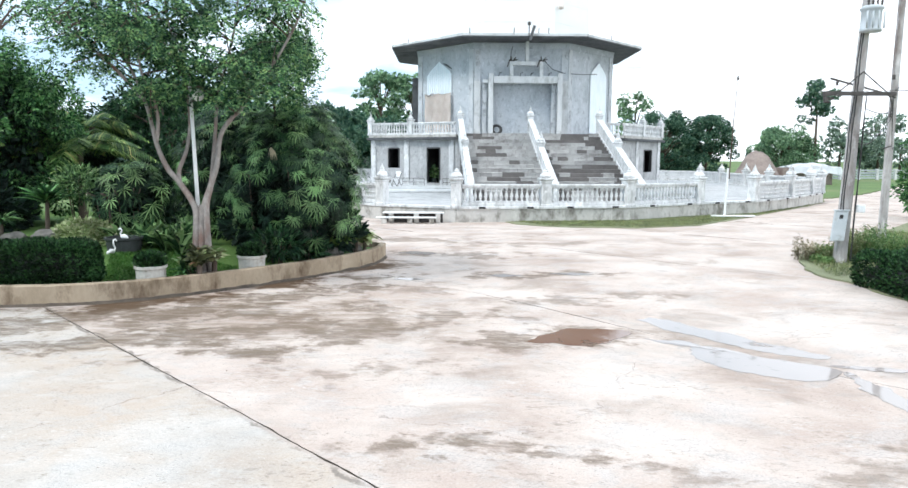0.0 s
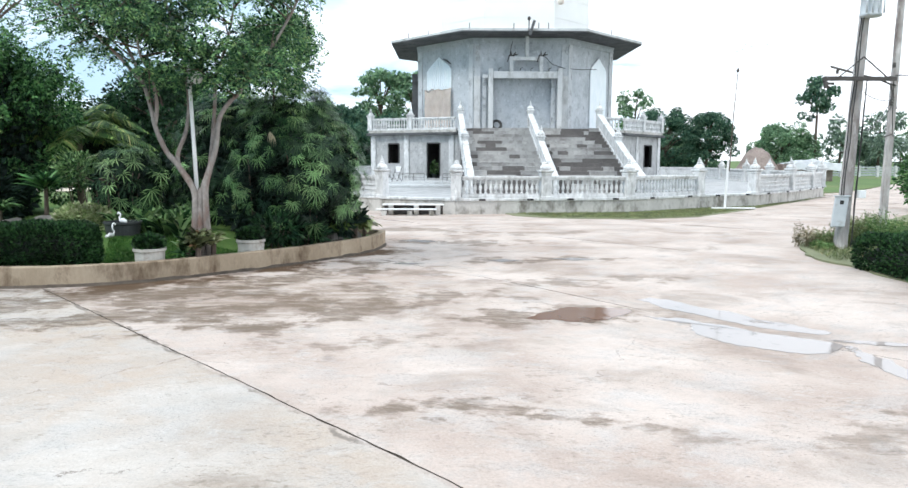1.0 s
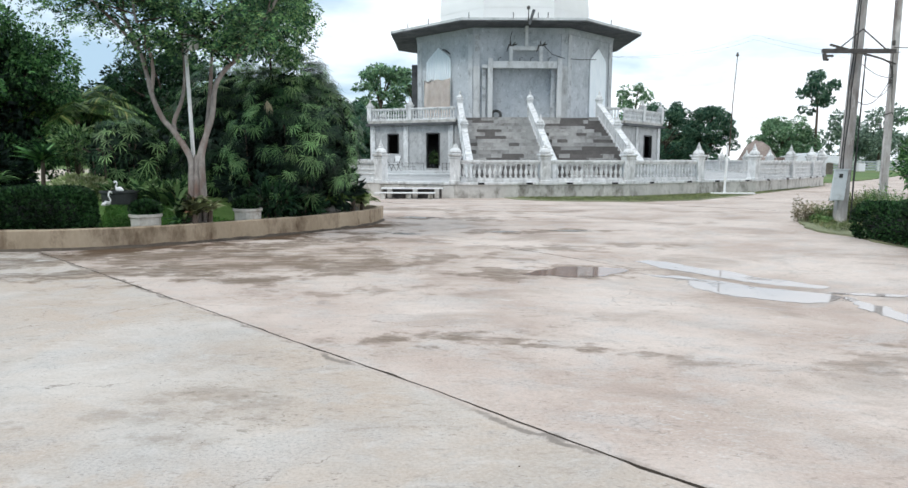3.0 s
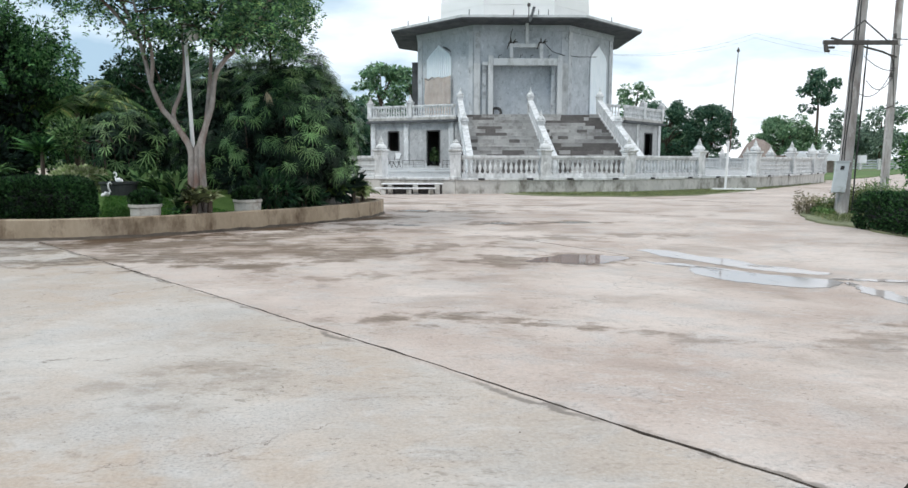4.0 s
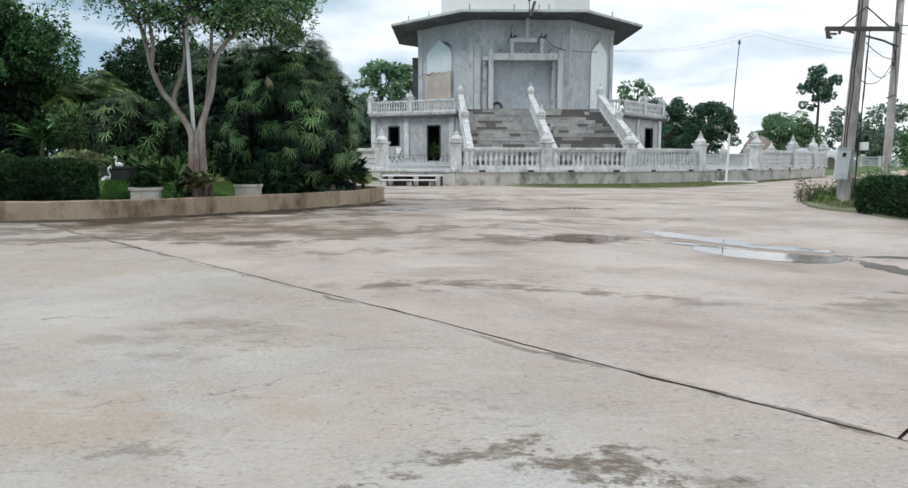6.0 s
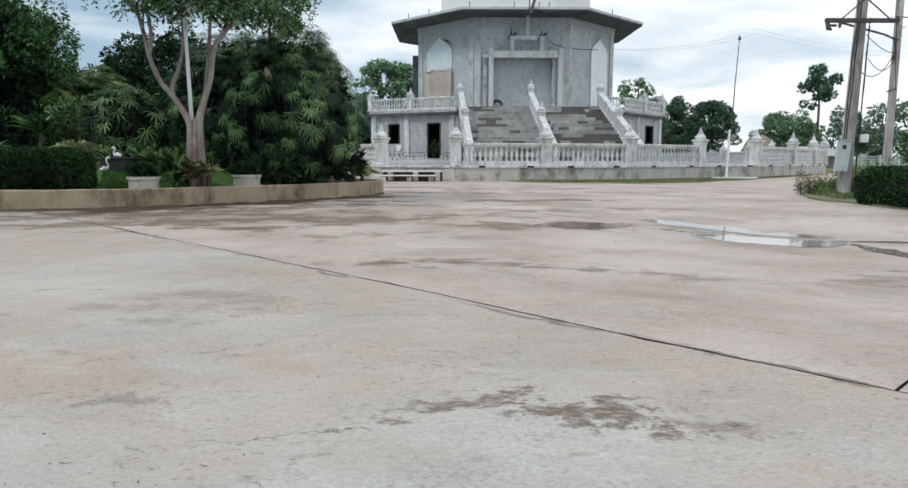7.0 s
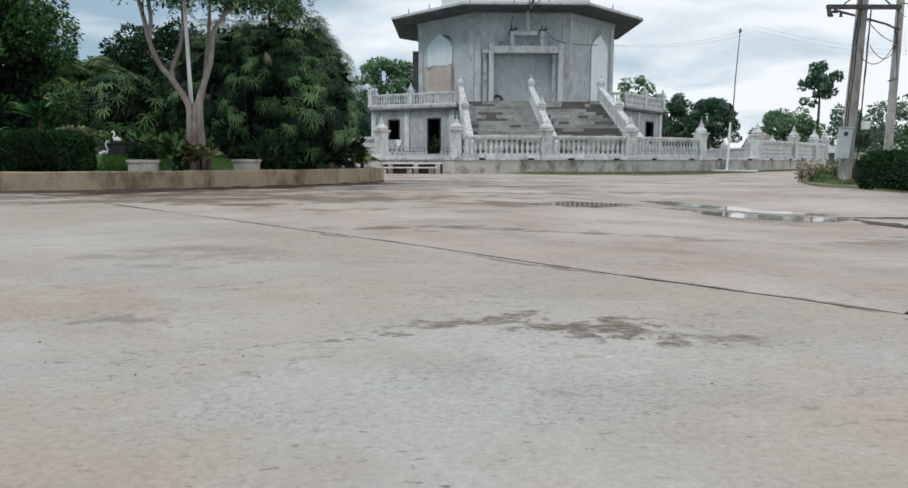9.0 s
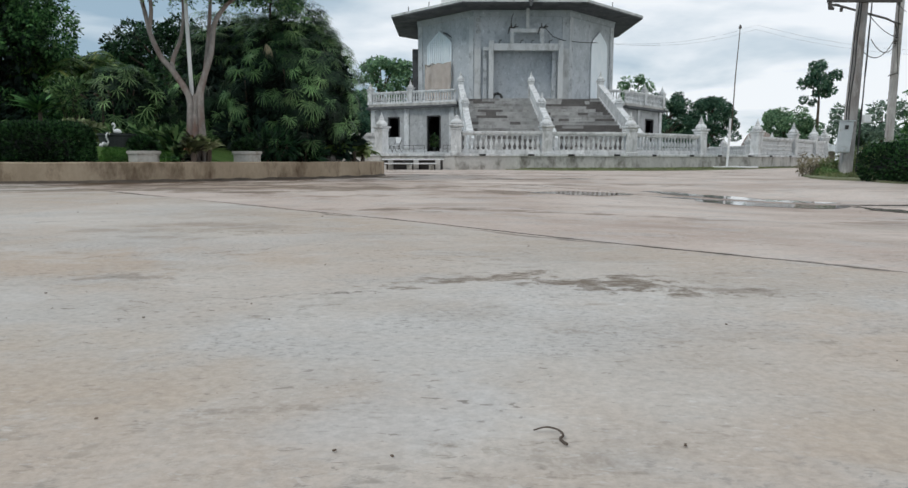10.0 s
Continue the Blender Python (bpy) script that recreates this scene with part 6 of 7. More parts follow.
pts, outs, inner_pts = [], [], []
for c, d in cents:
    # tufts of feathered leaves round each twig, with gaps between the tufts
    for q in range(r.randint(5, 8)):
        a = math.atan2(d.y, d.x) + r.uniform(-1.7, 1.7)
        at = Vector(c) + Vector((r.uniform(-0.14, 0.14), r.uniform(-0.14, 0.14), r.uniform(-0.1, 0.12)))
        p, o = feathered(at, a, r.uniform(-0.45, 0.3), r.uniform(0.3, 0.55), r.randint(9, 13))
        pts.append(p + rng.normal(size=p.shape) * 0.012)
        outs.append(o)
    # deeper green in the crown's middle carries its shade as colour
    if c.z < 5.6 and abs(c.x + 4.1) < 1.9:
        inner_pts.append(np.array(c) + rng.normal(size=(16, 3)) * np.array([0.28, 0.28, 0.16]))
leaves("shade_toned_leaves", np.concatenate(inner_pts), 0.12, LEAF_DEEP, main, wide=0.45)
# thin sprays that hang against the sky
hang = bmesh.new()
for i in range(9):
    a = Vector((-2.6 + 0.09 * i + r.uniform(-0.1, 0.1), 12.9 + r.uniform(-0.3, 0.3), 5.7 + r.uniform(-0.2, 0.3)))
    e2 = a + Vector((r.uniform(0.15, 0.5), r.uniform(-0.1, 0.1), -r.uniform(0.5, 1.0)))
    mid3 = a.lerp(e2, 0.5) + Vector((0.12, 0, 0.15))
    tube(hang, [a, mid3, e2], [0.008, 0.006, 0.003], 4)
    n = 46
    u = rng.uniform(0, 1, n)[:, None]
    p = (1 - u) ** 2 * np.array(a) + 2 * u * (1 - u) * np.array(mid3) + u ** 2 * np.array(e2)
    pts.append(p + rng.normal(size=(n, 3)) * 0.03)
    outs.append(rng.normal(size=(n, 3)) * 0.6 + np.array([0, 0, -0.6]))
part("hanging_twigs", hang, BARK_DARK, main)
leaves("crown", np.concatenate(pts), 0.072, LEAF_TREE, main, wide=0.4, out=np.concatenate(outs) * 1.5, droop=0.3)

# garden lamp among the stems
lamp = thing("garden_lamp", (-4.24, 13.05, 0.24), "white garden lamp post with a small globe", "lamp")
bm = bmesh.new()
tube(bm, [(-4.24, 13.05, 0.2), (-4.36, 13.05, 4.3)], [0.045, 0.036], 9)
part("post", bm, SWAN, lamp, smooth=True)
bm = bmesh.new()
tube(bm, [(-4.34, 13.03, 3.75), (-4.25, 13.0, 3.82), (-4.18, 13.0, 3.8)], 0.018, 6)
part("arm", bm, STEEL, lamp)
bm = bmesh.new()
lathe(bm, [(0.03, 0), (0.09, 0.04), (0.115, 0.1), (0.115, 0.15), (0.08, 0.22), (0.03, 0.25)], (-4.18, 13.0, 3.78), 12)
part("globe", bm, SWAN, lamp, "white lamp globe", True)


# ---- palms and shrubs ----
def fans(name, at, face, size, mat, parent, fingers=9, arc=220, width=0.016, droop=0.2):
    """Fan leaves: each a star of tapering fingers joined at the stalk; its flat side looks along face."""
    n = len(at)
    at, face = np.asarray(at, dtype=float), unit(np.asarray(face, dtype=float))
    down = np.array([0, 0, -1.0]) + 0.3 * rng.normal(size=(n, 3))
    axis = unit(down - face * np.sum(down * face, axis=1, keepdims=True))
    side = np.cross(face, axis)
    grow = (size * rng.uniform(0.75, 1.2, n))[:, None]
    verts = [at]
    for k in range(fingers):
        a = radians(arc) * (k / (fingers - 1) - 0.5) + rng.normal(size=(n, 1)) * 0.07
        way = axis * np.cos(a) + side * np.sin(a)
        cross = side * np.cos(a) - axis * np.sin(a)
        ln = grow * (1 - 0.22 * abs(2 * k / (fingers - 1) - 1)) * rng.uniform(0.88, 1.08, (n, 1))
        for u, w in ((0.35, 0.8), (0.75, 0.75)):
            p = at + ln * u * way + face * (0.1 * ln * u) + np.array([0, 0, -1.0]) * droop * ln * u * u
            verts += [p + width * w * cross, p - width * w * cross]
        verts.append(at + ln * way + np.array([0, 0, -1.0]) * droop * 1.25 * ln)
    m = 1 + 5 * fingers
    o = (np.arange(n) * m)[:, None]
    tris = []
    for k in range(fingers):
        q = 1 + 5 * k
        for tri in ((0, q, q + 1), (q, q + 2, q + 1), (q + 1, q + 2, q + 3), (q + 2, q + 4, q + 3)):
            tris.append(np.concatenate([o + j for j in tri], axis=1))
    ob = new(name, grid_mesh(name, np.stack(verts, axis=1), np.concatenate(tris), mat))
    return under(ob, parent)


def fan_palm(name, centre, radii, n, label, mat=LEAF_FAN, size=0.275, base_z=0.6, stems_n=14, fingers=11, width=0.0092):
    cx, cy, cz = centre
    ob = thing(name, (cx, cy, base_z), label, "palm", "fan palms")

    def shell(count, lo, hi):
        d = unit(rng.normal(size=(count, 3)))
        d[:, 2] = np.where(d[:, 2] < -0.6, -d[:, 2], d[:, 2])
        k = np.array([1 + 0.2 * noise.noise((q[0] * 2.3, q[1] * 2.3, q[2] * 2.3 + cx)) for q in d])[:, None]
        p = np.array(centre) + d * np.array(radii) * rng.uniform(lo, hi, count)[:, None] * k
        ok = p[:, 2] > base_z + 0.2
        return p[ok], d[ok]

    # near-black filling leaves give the clump its shaded gaps by colour
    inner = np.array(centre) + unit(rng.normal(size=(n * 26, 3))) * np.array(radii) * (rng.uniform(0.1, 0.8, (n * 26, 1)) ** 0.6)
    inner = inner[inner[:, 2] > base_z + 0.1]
    leaves("shade_toned_leaves", inner, 0.22, LEAF_SHADE, ob, wide=0.3, droop=0.6)
    # back layer in a deeper green, its shade carried by the colour
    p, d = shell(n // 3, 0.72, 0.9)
    fans("shade_toned_fronds", p, d + np.array([0, 0, 0.3]) + 0.35 * rng.normal(size=d.shape), size, LEAF_DEEP, ob, fingers, width=width)
    p, d = shell(n, 0.92, 1.08)
    fans("fronds", p, d + np.array([0, 0, 0.45]) + 0.25 * rng.normal(size=d.shape), size, mat, ob, fingers, width=width)
    rr2 = random.Random(3)
    for i in range(stems_n):
        bm = bmesh.new()
        a, q = rr2.uniform(0, 6.28), math.sqrt(rr2.uniform(0, 0.7))
        x, y = cx + radii[0] * q * math.cos(a), cy + radii[1] * q * math.sin(a)
        tube(bm, [(x, y, base_z), (x + 0.1 * math.cos(a), y + 0.1 * math.sin(a), base_z + 0.5 * (cz + radii[2] * 0.7)), (x + 0.3 * math.cos(a), y + 0.3 * math.sin(a), cz + radii[2] * (0.6 * (1 - q)))], 0.018, 5)
        part("cane", bm, BARK_DARK, ob)
    return ob


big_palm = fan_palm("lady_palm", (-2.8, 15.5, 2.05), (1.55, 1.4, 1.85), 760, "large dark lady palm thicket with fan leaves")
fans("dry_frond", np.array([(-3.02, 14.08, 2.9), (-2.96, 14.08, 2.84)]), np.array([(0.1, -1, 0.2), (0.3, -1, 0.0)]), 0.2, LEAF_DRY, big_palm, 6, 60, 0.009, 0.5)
# lighter leaf colour paints the thicket's sunlit upper part
fan_palm("lady_palm", (-2.5, 15.55, 2.6), (0.95, 0.9, 1.05), 240, "lady palm clump in lighter leaves that stand for sunlight", LEAF_LIGHT, stems_n=8)
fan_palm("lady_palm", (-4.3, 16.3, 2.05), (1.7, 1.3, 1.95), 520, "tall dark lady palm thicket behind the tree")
fan_palm("lady_palm", (-6.65, 15.1, 1.75), (0.85, 0.7, 0.8), 230, "lighter green lady palm clump", LEAF_LIGHT, 0.27, stems_n=16, fingers=7, width=0.014)


def strap_plant(name, at, n, length, mat, label, width=0.03, spread=0.7, bend=0.5, stem=0.0, category="plant"):
    x, y, z = at
    ob = thing(name, at, label, category)
    a = rng.uniform(0, 2 * math.pi, n)
    tilt = rng.uniform(0.25, 1.0, n) * spread
    way = np.stack([np.cos(a) * tilt, np.sin(a) * tilt, np.ones(n)], axis=1)
    base = np.tile(np.array([x, y, z + stem]), (n, 1)) + 0.04 * rng.normal(size=(n, 3))
    blades("leaves", base, way, length * rng.uniform(0.65, 1.1, n), width, mat, ob, bend=bend, steps=4)
    if stem:
        bm = bmesh.new()
        tube(bm, [(x, y, z - 0.1), (x + 0.03, y, z + stem + 0.03)], [0.06, 0.045], 7)
        part("stem", bm, BARK_DARK, ob)
    return ob


for i, (x, y) in enumerate(((-5.7, 13.95), (-5.3, 13.85), (-6.0, 14.2), (-5.1, 14.15), (-5.6, 14.35), (-6.35, 14.2), (-4.95, 13.8), (-5.35, 14.5), (-5.9, 14.5), (-5.0, 14.5))):
    strap_plant("spider_lily", (x, y, soil(x, y) - 0.03), 46, 1.05, LEAF_LIGHT, "clump of strap-leaved lilies on the lawn", 0.038, 0.85, 0.45)
strap_plant("dracaena", (-9.0, 15.8, 0.66), 120, 0.75, LEAF_BUSH, "spiky dracaena on a short stem", 0.026, 2.0, 0.3, 0.95)
strap_plant("variegated_plant", (-6.55, 14.15, soil(-6.55, 14.15) - 0.02), 60, 0.6, LEAF_YELLOW, "pale-edged strap-leaved plant behind the basin", 0.03, 1.2, 0.5)
strap_plant("dracaena", (-9.9, 15.4, 0.66), 80, 0.8, LEAF_FAN, "small spiky dracaena beside the tall one", 0.02, 1.3, 0.6, 0.4)
strap_plant("croton", (-4.12, 12.5, 0.33), 80, 0.5, LEAF_RED, "reddish broad-leaved plant at the foot of the tree", 0.035, 1.2, 0.5, 0.35)
strap_plant("croton", (-3.85, 12.6, 0.33), 50, 0.45, LEAF_YELLOW, "yellow-green broad-leaved plant at the foot of the tree", 0.035, 1.3, 0.5, 0.3)
strap_plant("croton", (-4.05, 12.3, 0.28), 70, 0.5, LEAF_RED, "reddish broad-leaved plant at the foot of the tree", 0.04, 1.2, 0.5, 0.3)
strap_plant("croton", (-4.3, 12.4, 0.28), 60, 0.45, LEAF_LIGHT, "green broad-leaved plant at the foot of the tree", 0.045, 1.2, 0.5, 0.25)
strap_plant("fern_plant", (-4.35, 12.45, 0.26), 46, 0.42, LEAF_BUSH, "green fern at the foot of the tree", 0.03, 1.5, 0.6, 0.1)


def shrub(name, centre, radii, n, leaf, mat, label, base_z=0.24, wide=0.5, group=""):
    ob = thing(name, (centre[0], centre[1], base_z), label, "shrub", group)
    p, d = blob_points(n, centre, radii, 0.35)
    k = np.array([1 + 0.35 * noise.noise((q[0] * 2.1, q[1] * 2.1, q[2] * 2.1 + centre[0])) for q in d])[:, None]
    p = np.array(centre) + (p - np.array(centre)) * k
    ok = p[:, 2] > base_z
    leaves("foliage", p[ok], leaf, mat, ob, out=d[ok] + np.array([0, 0, 0.4]), wide=wide, droop=0.2)
    bm = bmesh.new()
    rr3 = random.Random(int(abs(centre[0] * 100)))
    for i in range(9):
        a = rr3.uniform(0, 6.28)
        tube(bm, [(centre[0] + 0.06 * math.cos(a), centre[1] + 0.06 * math.sin(a), base_z - 0.02), (centre[0] + 0.6 * radii[0] * math.cos(a), centre[1] + 0.6 * radii[1] * math.sin(a), centre[2] + 0.3 * radii[2])], [0.018, 0.006], 4)
    part("branches", bm, BARK_DARK, ob)
    return ob


shrub("yellow_shrub", (-7.35, 14.3, 1.0), (0.62, 0.4, 0.26), 1900, 0.1, LEAF_YELLOW, "low yellowish variegated shrub")
shrub("pale_shrub", (-8.5, 16.4, 2.0), (0.5, 0.45, 0.45), 1000, 0.13, LEAF_LIGHT, "pale green shrub behind the hedge", wide=0.35)
shrub("dark_shrub", (-3.0, 14.3, 0.75), (0.6, 0.35, 0.3), 600, 0.2, LEAF_DEEP, "low dark shrub under the palms", wide=0.25)
shrub("dark_shrub", (-2.45, 14.95, 0.6), (0.4, 0.35, 0.3), 450, 0.2, LEAF_DEEP, "low dark shrub under the palms", wide=0.3)
strap_plant("broadleaf_plant", (-1.85, 15.6, 0.26), 60, 0.65, LEAF_PALM, "light green broad-leaved plant at the planter end", 0.1, 1.3, 0.65, 0.35)
strap_plant("broadleaf_plant", (-1.5, 16.25, 0.26), 70, 0.75, LEAF_PALM, "light green broad-leaved plant at the planter end", 0.085, 1.3, 0.6, 0.45)
strap_plant("broadleaf_plant", (-1.35, 16.75, 0.26), 50, 0.6, LEAF_YELLOW, "pale broad-leaved plant at the planter end", 0.08, 1.4, 0.7, 0.3)


def rock(at, s, seed):
    bm = bmesh.new()
    bmesh.ops.create_icosphere(bm, subdivisions=3, radius=1.0)
    for v in bm.verts:
        k = 1 + 0.35 * noise.noise(v.co * 1.3 + Vector((seed, 0, 0))) + 0.12 * noise.noise(v.co * 3.7 + Vector((0, seed, 0)))
        v.co = Vector((at[0] + v.co.x * s[0] * k, at[1] + v.co.y * s[1] * k, at[2] + v.co.z * s[2] * k))
    ob = new("garden_rock", data_of(bm, "garden_rock", ROCK))
    return tagged(ob, "rough grey garden rock on the planter soil", "rock", "garden rocks")


rock((-2.0, 15.55, 0.4), (0.28, 0.22, 0.2), 2.0)
rock((-1.6, 16.55, 0.33), (0.2, 0.17, 0.15), 5.0)
rock((-8.75, 15.3, 0.76), (0.36, 0.22, 0.17), 8.0)
rock((-9.5, 15.3, 0.74), (0.28, 0.22, 0.13), 11.0)


def round_pot(at, plant_n, label):
    ob = thing("flower_pot", at, label, "pot", "white garden pots")
    bm = bmesh.new()
    lathe(bm, [(0.255, 0), (0.27, 0.02), (0.275, 0.22), (0.28, 0.26), (0.305, 0.275), (0.305, 0.325), (0.265, 0.33), (0.25, 0.29)], at, 22)
    part("pot", bm, POT, ob, smooth=False)
    c = (at[0], at[1], at[2] + 0.42)
    p, d = blob_points(plant_n, c, (0.28, 0.28, 0.15), 0.3)
    leaves("plant", p, 0.075, LEAF_HEDGE, ob, out=d + np.array([0, 0, 0.5]), wide=0.6, droop=0.0)


round_pot((-4.88, 12.05, 0.26), 1700, "white round flower pot with a low dark plant")
round_pot((-3.34, 13.5, 0.27), 1300, "white round flower pot with a low dark plant")

tub = thing("water_tub", (-6.1, 13.6, 0.5), "dark round basin in the garden", "tub")
bm = bmesh.new()
lathe(bm, [(0.3, -0.1), (0.33, 0.1), (0.36, 0.33), (0.39, 0.36), (0.39, 0.4), (0.34, 0.4), (0.33, 0.3), (0.0, 0.3)], (-6.1, 13.6, 0.56), 28)
part("bowl", bm, POT_DARK, tub)


def bird(at, turn, tall, size=0.64):
    """A small plaster water bird with a curved neck."""
    m = Matrix.Translation(at) @ Matrix.Rotation(turn, 4, "Z") @ Matrix.Scale(size, 4)
    bm = bmesh.new()
    tube(bm, [m @ Vector(p) for p in ((-0.2, 0, 0.02), (-0.12, 0, 0.05), (0, 0, 0.07), (0.1, 0, 0.06), (0.17, 0, 0.08))], [0.012 * size, 0.06 * size, 0.085 * size, 0.07 * size, 0.035 * size], 9)
    tube(bm, curve3([m @ Vector(p) for p in ((0.13, 0, 0.08), (0.2, 0, 0.16), (0.13, 0, 0.26 * tall), (0.14, 0, 0.36 * tall), (0.22, 0, 0.4 * tall), (0.27, 0, 0.34 * tall))]), 0.026 * size, 7)
    ob = new("bird_ornament", data_of(bm, "bird_ornament", SWAN, True))
    return tagged(ob, "white plaster water bird ornament beside the tub", "ornament", "bird ornaments")


bird((-6.1, 13.0, 0.68), radians(75), 1.1)
bird((-5.95, 13.3, 0.96), radians(150), 0.8)

# ---- trees round the garden ----
tree("leafy_tree", (-11.85, 18.6, 0.2), 5.6, 2.1, LEAF_BUSH, "dense bushy green tree at the garden edge", 0.12, 110, 480, 0.115, 0.14, group="garden trees", clump_r=0.26, heart=3500)
tree("leafy_tree", (-14.3, 17.0, 0.2), 5.8, 2.4, LEAF_BUSH, "dense bushy green tree at the garden edge", 0.14, 90, 450, 0.12, 0.3, group="garden trees", heart=3000)
tree("dark_tree", (-10.6, 27.5, 0.0), 5.9, 2.4, LEAF_DEEP, "dark leafy tree behind the garden", 0.2, 80, 330, 0.18, 0.12, group="garden trees")
tree("dark_tree", (-14.5, 31.0, 0.0), 4.6, 2.6, LEAF_DEEP, "dark leafy tree behind the garden", 0.2, 60, 260, 0.2, 0.45, group="garden trees")
tree("airy_tree", (-13.2, 20.5, 0.0), 9.0, 3.0, LEAF_BUSH, "tall airy tree with sparse sprays of leaves", 0.13, 34, 150, 0.12, 0.66, group="garden trees", clump_r=0.16)
tree("dark_tree", (-19.5, 26.0, 0.0), 6.0, 3.0, LEAF_DEEP, "dark leafy tree behind the garden", 0.2, 60, 220, 0.3, 0.1, group="garden trees")


def feather_palm(base, height, n, length, label, lean=0.0, mat=LEAF_PALM, group="coconut palms"):
    x, y, z = base
    ob = thing("coconut_palm", base, label, "palm", group)
    bm = bmesh.new()
    tube(bm, [(x, y, z - 0.1), (x + lean * 0.5, y, z + height * 0.5), (x + lean, y, z + height)], [0.14, 0.11, 0.09], 8)
    part("trunk", bm, BARK_DARK, ob, smooth=True)
    rr4 = random.Random(int(x * 10 + 200))
    for i in range(n):
        a = 2 * math.pi * i / n * 2.4 + rr4.uniform(-0.3, 0.3)
        rise = rr4.uniform(0.2, 1.3)
        ln = length * rr4.uniform(0.8, 1.1)
        d = np.array([math.cos(a), math.sin(a), rise])
        d /= np.linalg.norm(d)
        k = 30
        u = np.linspace(0.12, 1, k)[:, None]
        p0 = np.array([x + lean, y, z + height])
        rib = p0 + ln * u * d + ln * np.array([0, 0, -0.55]) * u * u
        tang = unit(d + np.array([0, 0, -1.1]) * u)
        side = unit(np.cross(tang, np.array([[0.0, 0, 1]])))
        base_p = np.concatenate([rib, rib])
        way = np.concatenate([side * 0.9 + tang * 0.5, -side * 0.9 + tang * 0.5]) + np.array([0, 0, -0.15])
        lens = 0.28 * ln * np.concatenate([np.sin(np.pi * (0.1 + 0.85 * u[:, 0])), np.sin(np.pi * (0.1 + 0.85 * u[:, 0]))])
        fr = blades("frond", base_p, way, np.maximum(lens, 0.08), 0.022, mat, ob, bend=0.35, steps=2)
        bm = bmesh.new()
        tube(bm, [Vector(q) for q in rib[::5]], [0.025 * (1 - 0.12 * q) for q in range(len(rib[::5]))], 4)
        part("rib", bm, mat, fr)
    return ob


feather_palm((-12.2, 24.5, 0.0), 3.75, 18, 1.9, "young coconut palm with yellow-green fronds")
feather_palm((-9.9, 19.2, 0.0), 2.95, 15, 2.2, "young coconut palm with yellow-green fronds")
feather_palm((-11.9, 16.7, 0.2), 2.9, 12, 1.6, "short palm with stiff fronds beside the bushes")
# near-black shrubs fill in the deep shade below the palms and trees
shrub("shade_undergrowth", (-3.3, 15.0, 1.1), (1.1, 0.4, 0.7), 1500, 0.24, LEAF_SHADE, "undergrowth in near-black leaves that stand for palm shade", 0.5, 0.4)
shrub("shade_undergrowth", (-2.2, 15.6, 1.0), (0.9, 0.4, 0.7), 1400, 0.24, LEAF_SHADE, "undergrowth in near-black leaves that stand for palm shade", 0.5, 0.4)
shrub("shade_undergrowth", (-12.0, 17.6, 1.3), (1.6, 0.7, 1.2), 3200, 0.24, LEAF_SHADE, "undergrowth in near-black leaves that stand for tree shade", 0.2, 0.4)
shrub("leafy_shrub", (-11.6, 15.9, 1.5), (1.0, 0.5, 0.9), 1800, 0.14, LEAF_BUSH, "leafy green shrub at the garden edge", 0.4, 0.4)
shrub("shade_undergrowth", (-11.4, 16.9, 1.2), (1.0, 0.5, 1.1), 2200, 0.22, LEAF_SHADE, "undergrowth in near-black leaves that stand for tree shade", 0.2, 0.4)
shrub("shade_undergrowth", (-9.6, 20.8, 2.1), (1.4, 0.6, 0.7), 2200, 0.24, LEAF_SHADE, "undergrowth in near-black leaves that stand for tree shade", 0.2, 0.4)
shrub("shade_undergrowth", (-7.6, 18.3, 1.3), (0.9, 0.6, 1.1), 1500, 0.24, LEAF_SHADE, "undergrowth in near-black leaves that stand for tree shade", 0.2, 0.4)
tree("feathery_tree", (-3.2, 15.2, 0.6), 5.0, 1.05, LEAF_TREE, "feathery small-leaved tree beside the palms", 0.03, 100, 170, 0.075, 0.66, group="garden trees", clump_r=0.28)
feather_palm((22.7, 30.0, 0.0), 3.4, 18, 2.3, "palm with dark drooping fronds beside the road", mat=LEAF_BUSH)

shrub("dark_shrub", (23.0, 31.0, 1.5), (1.5, 1.0, 1.4), 2600, 0.22, LEAF_BUSH, "dark leafy shrub under the roadside palm", 0.0, 0.4)

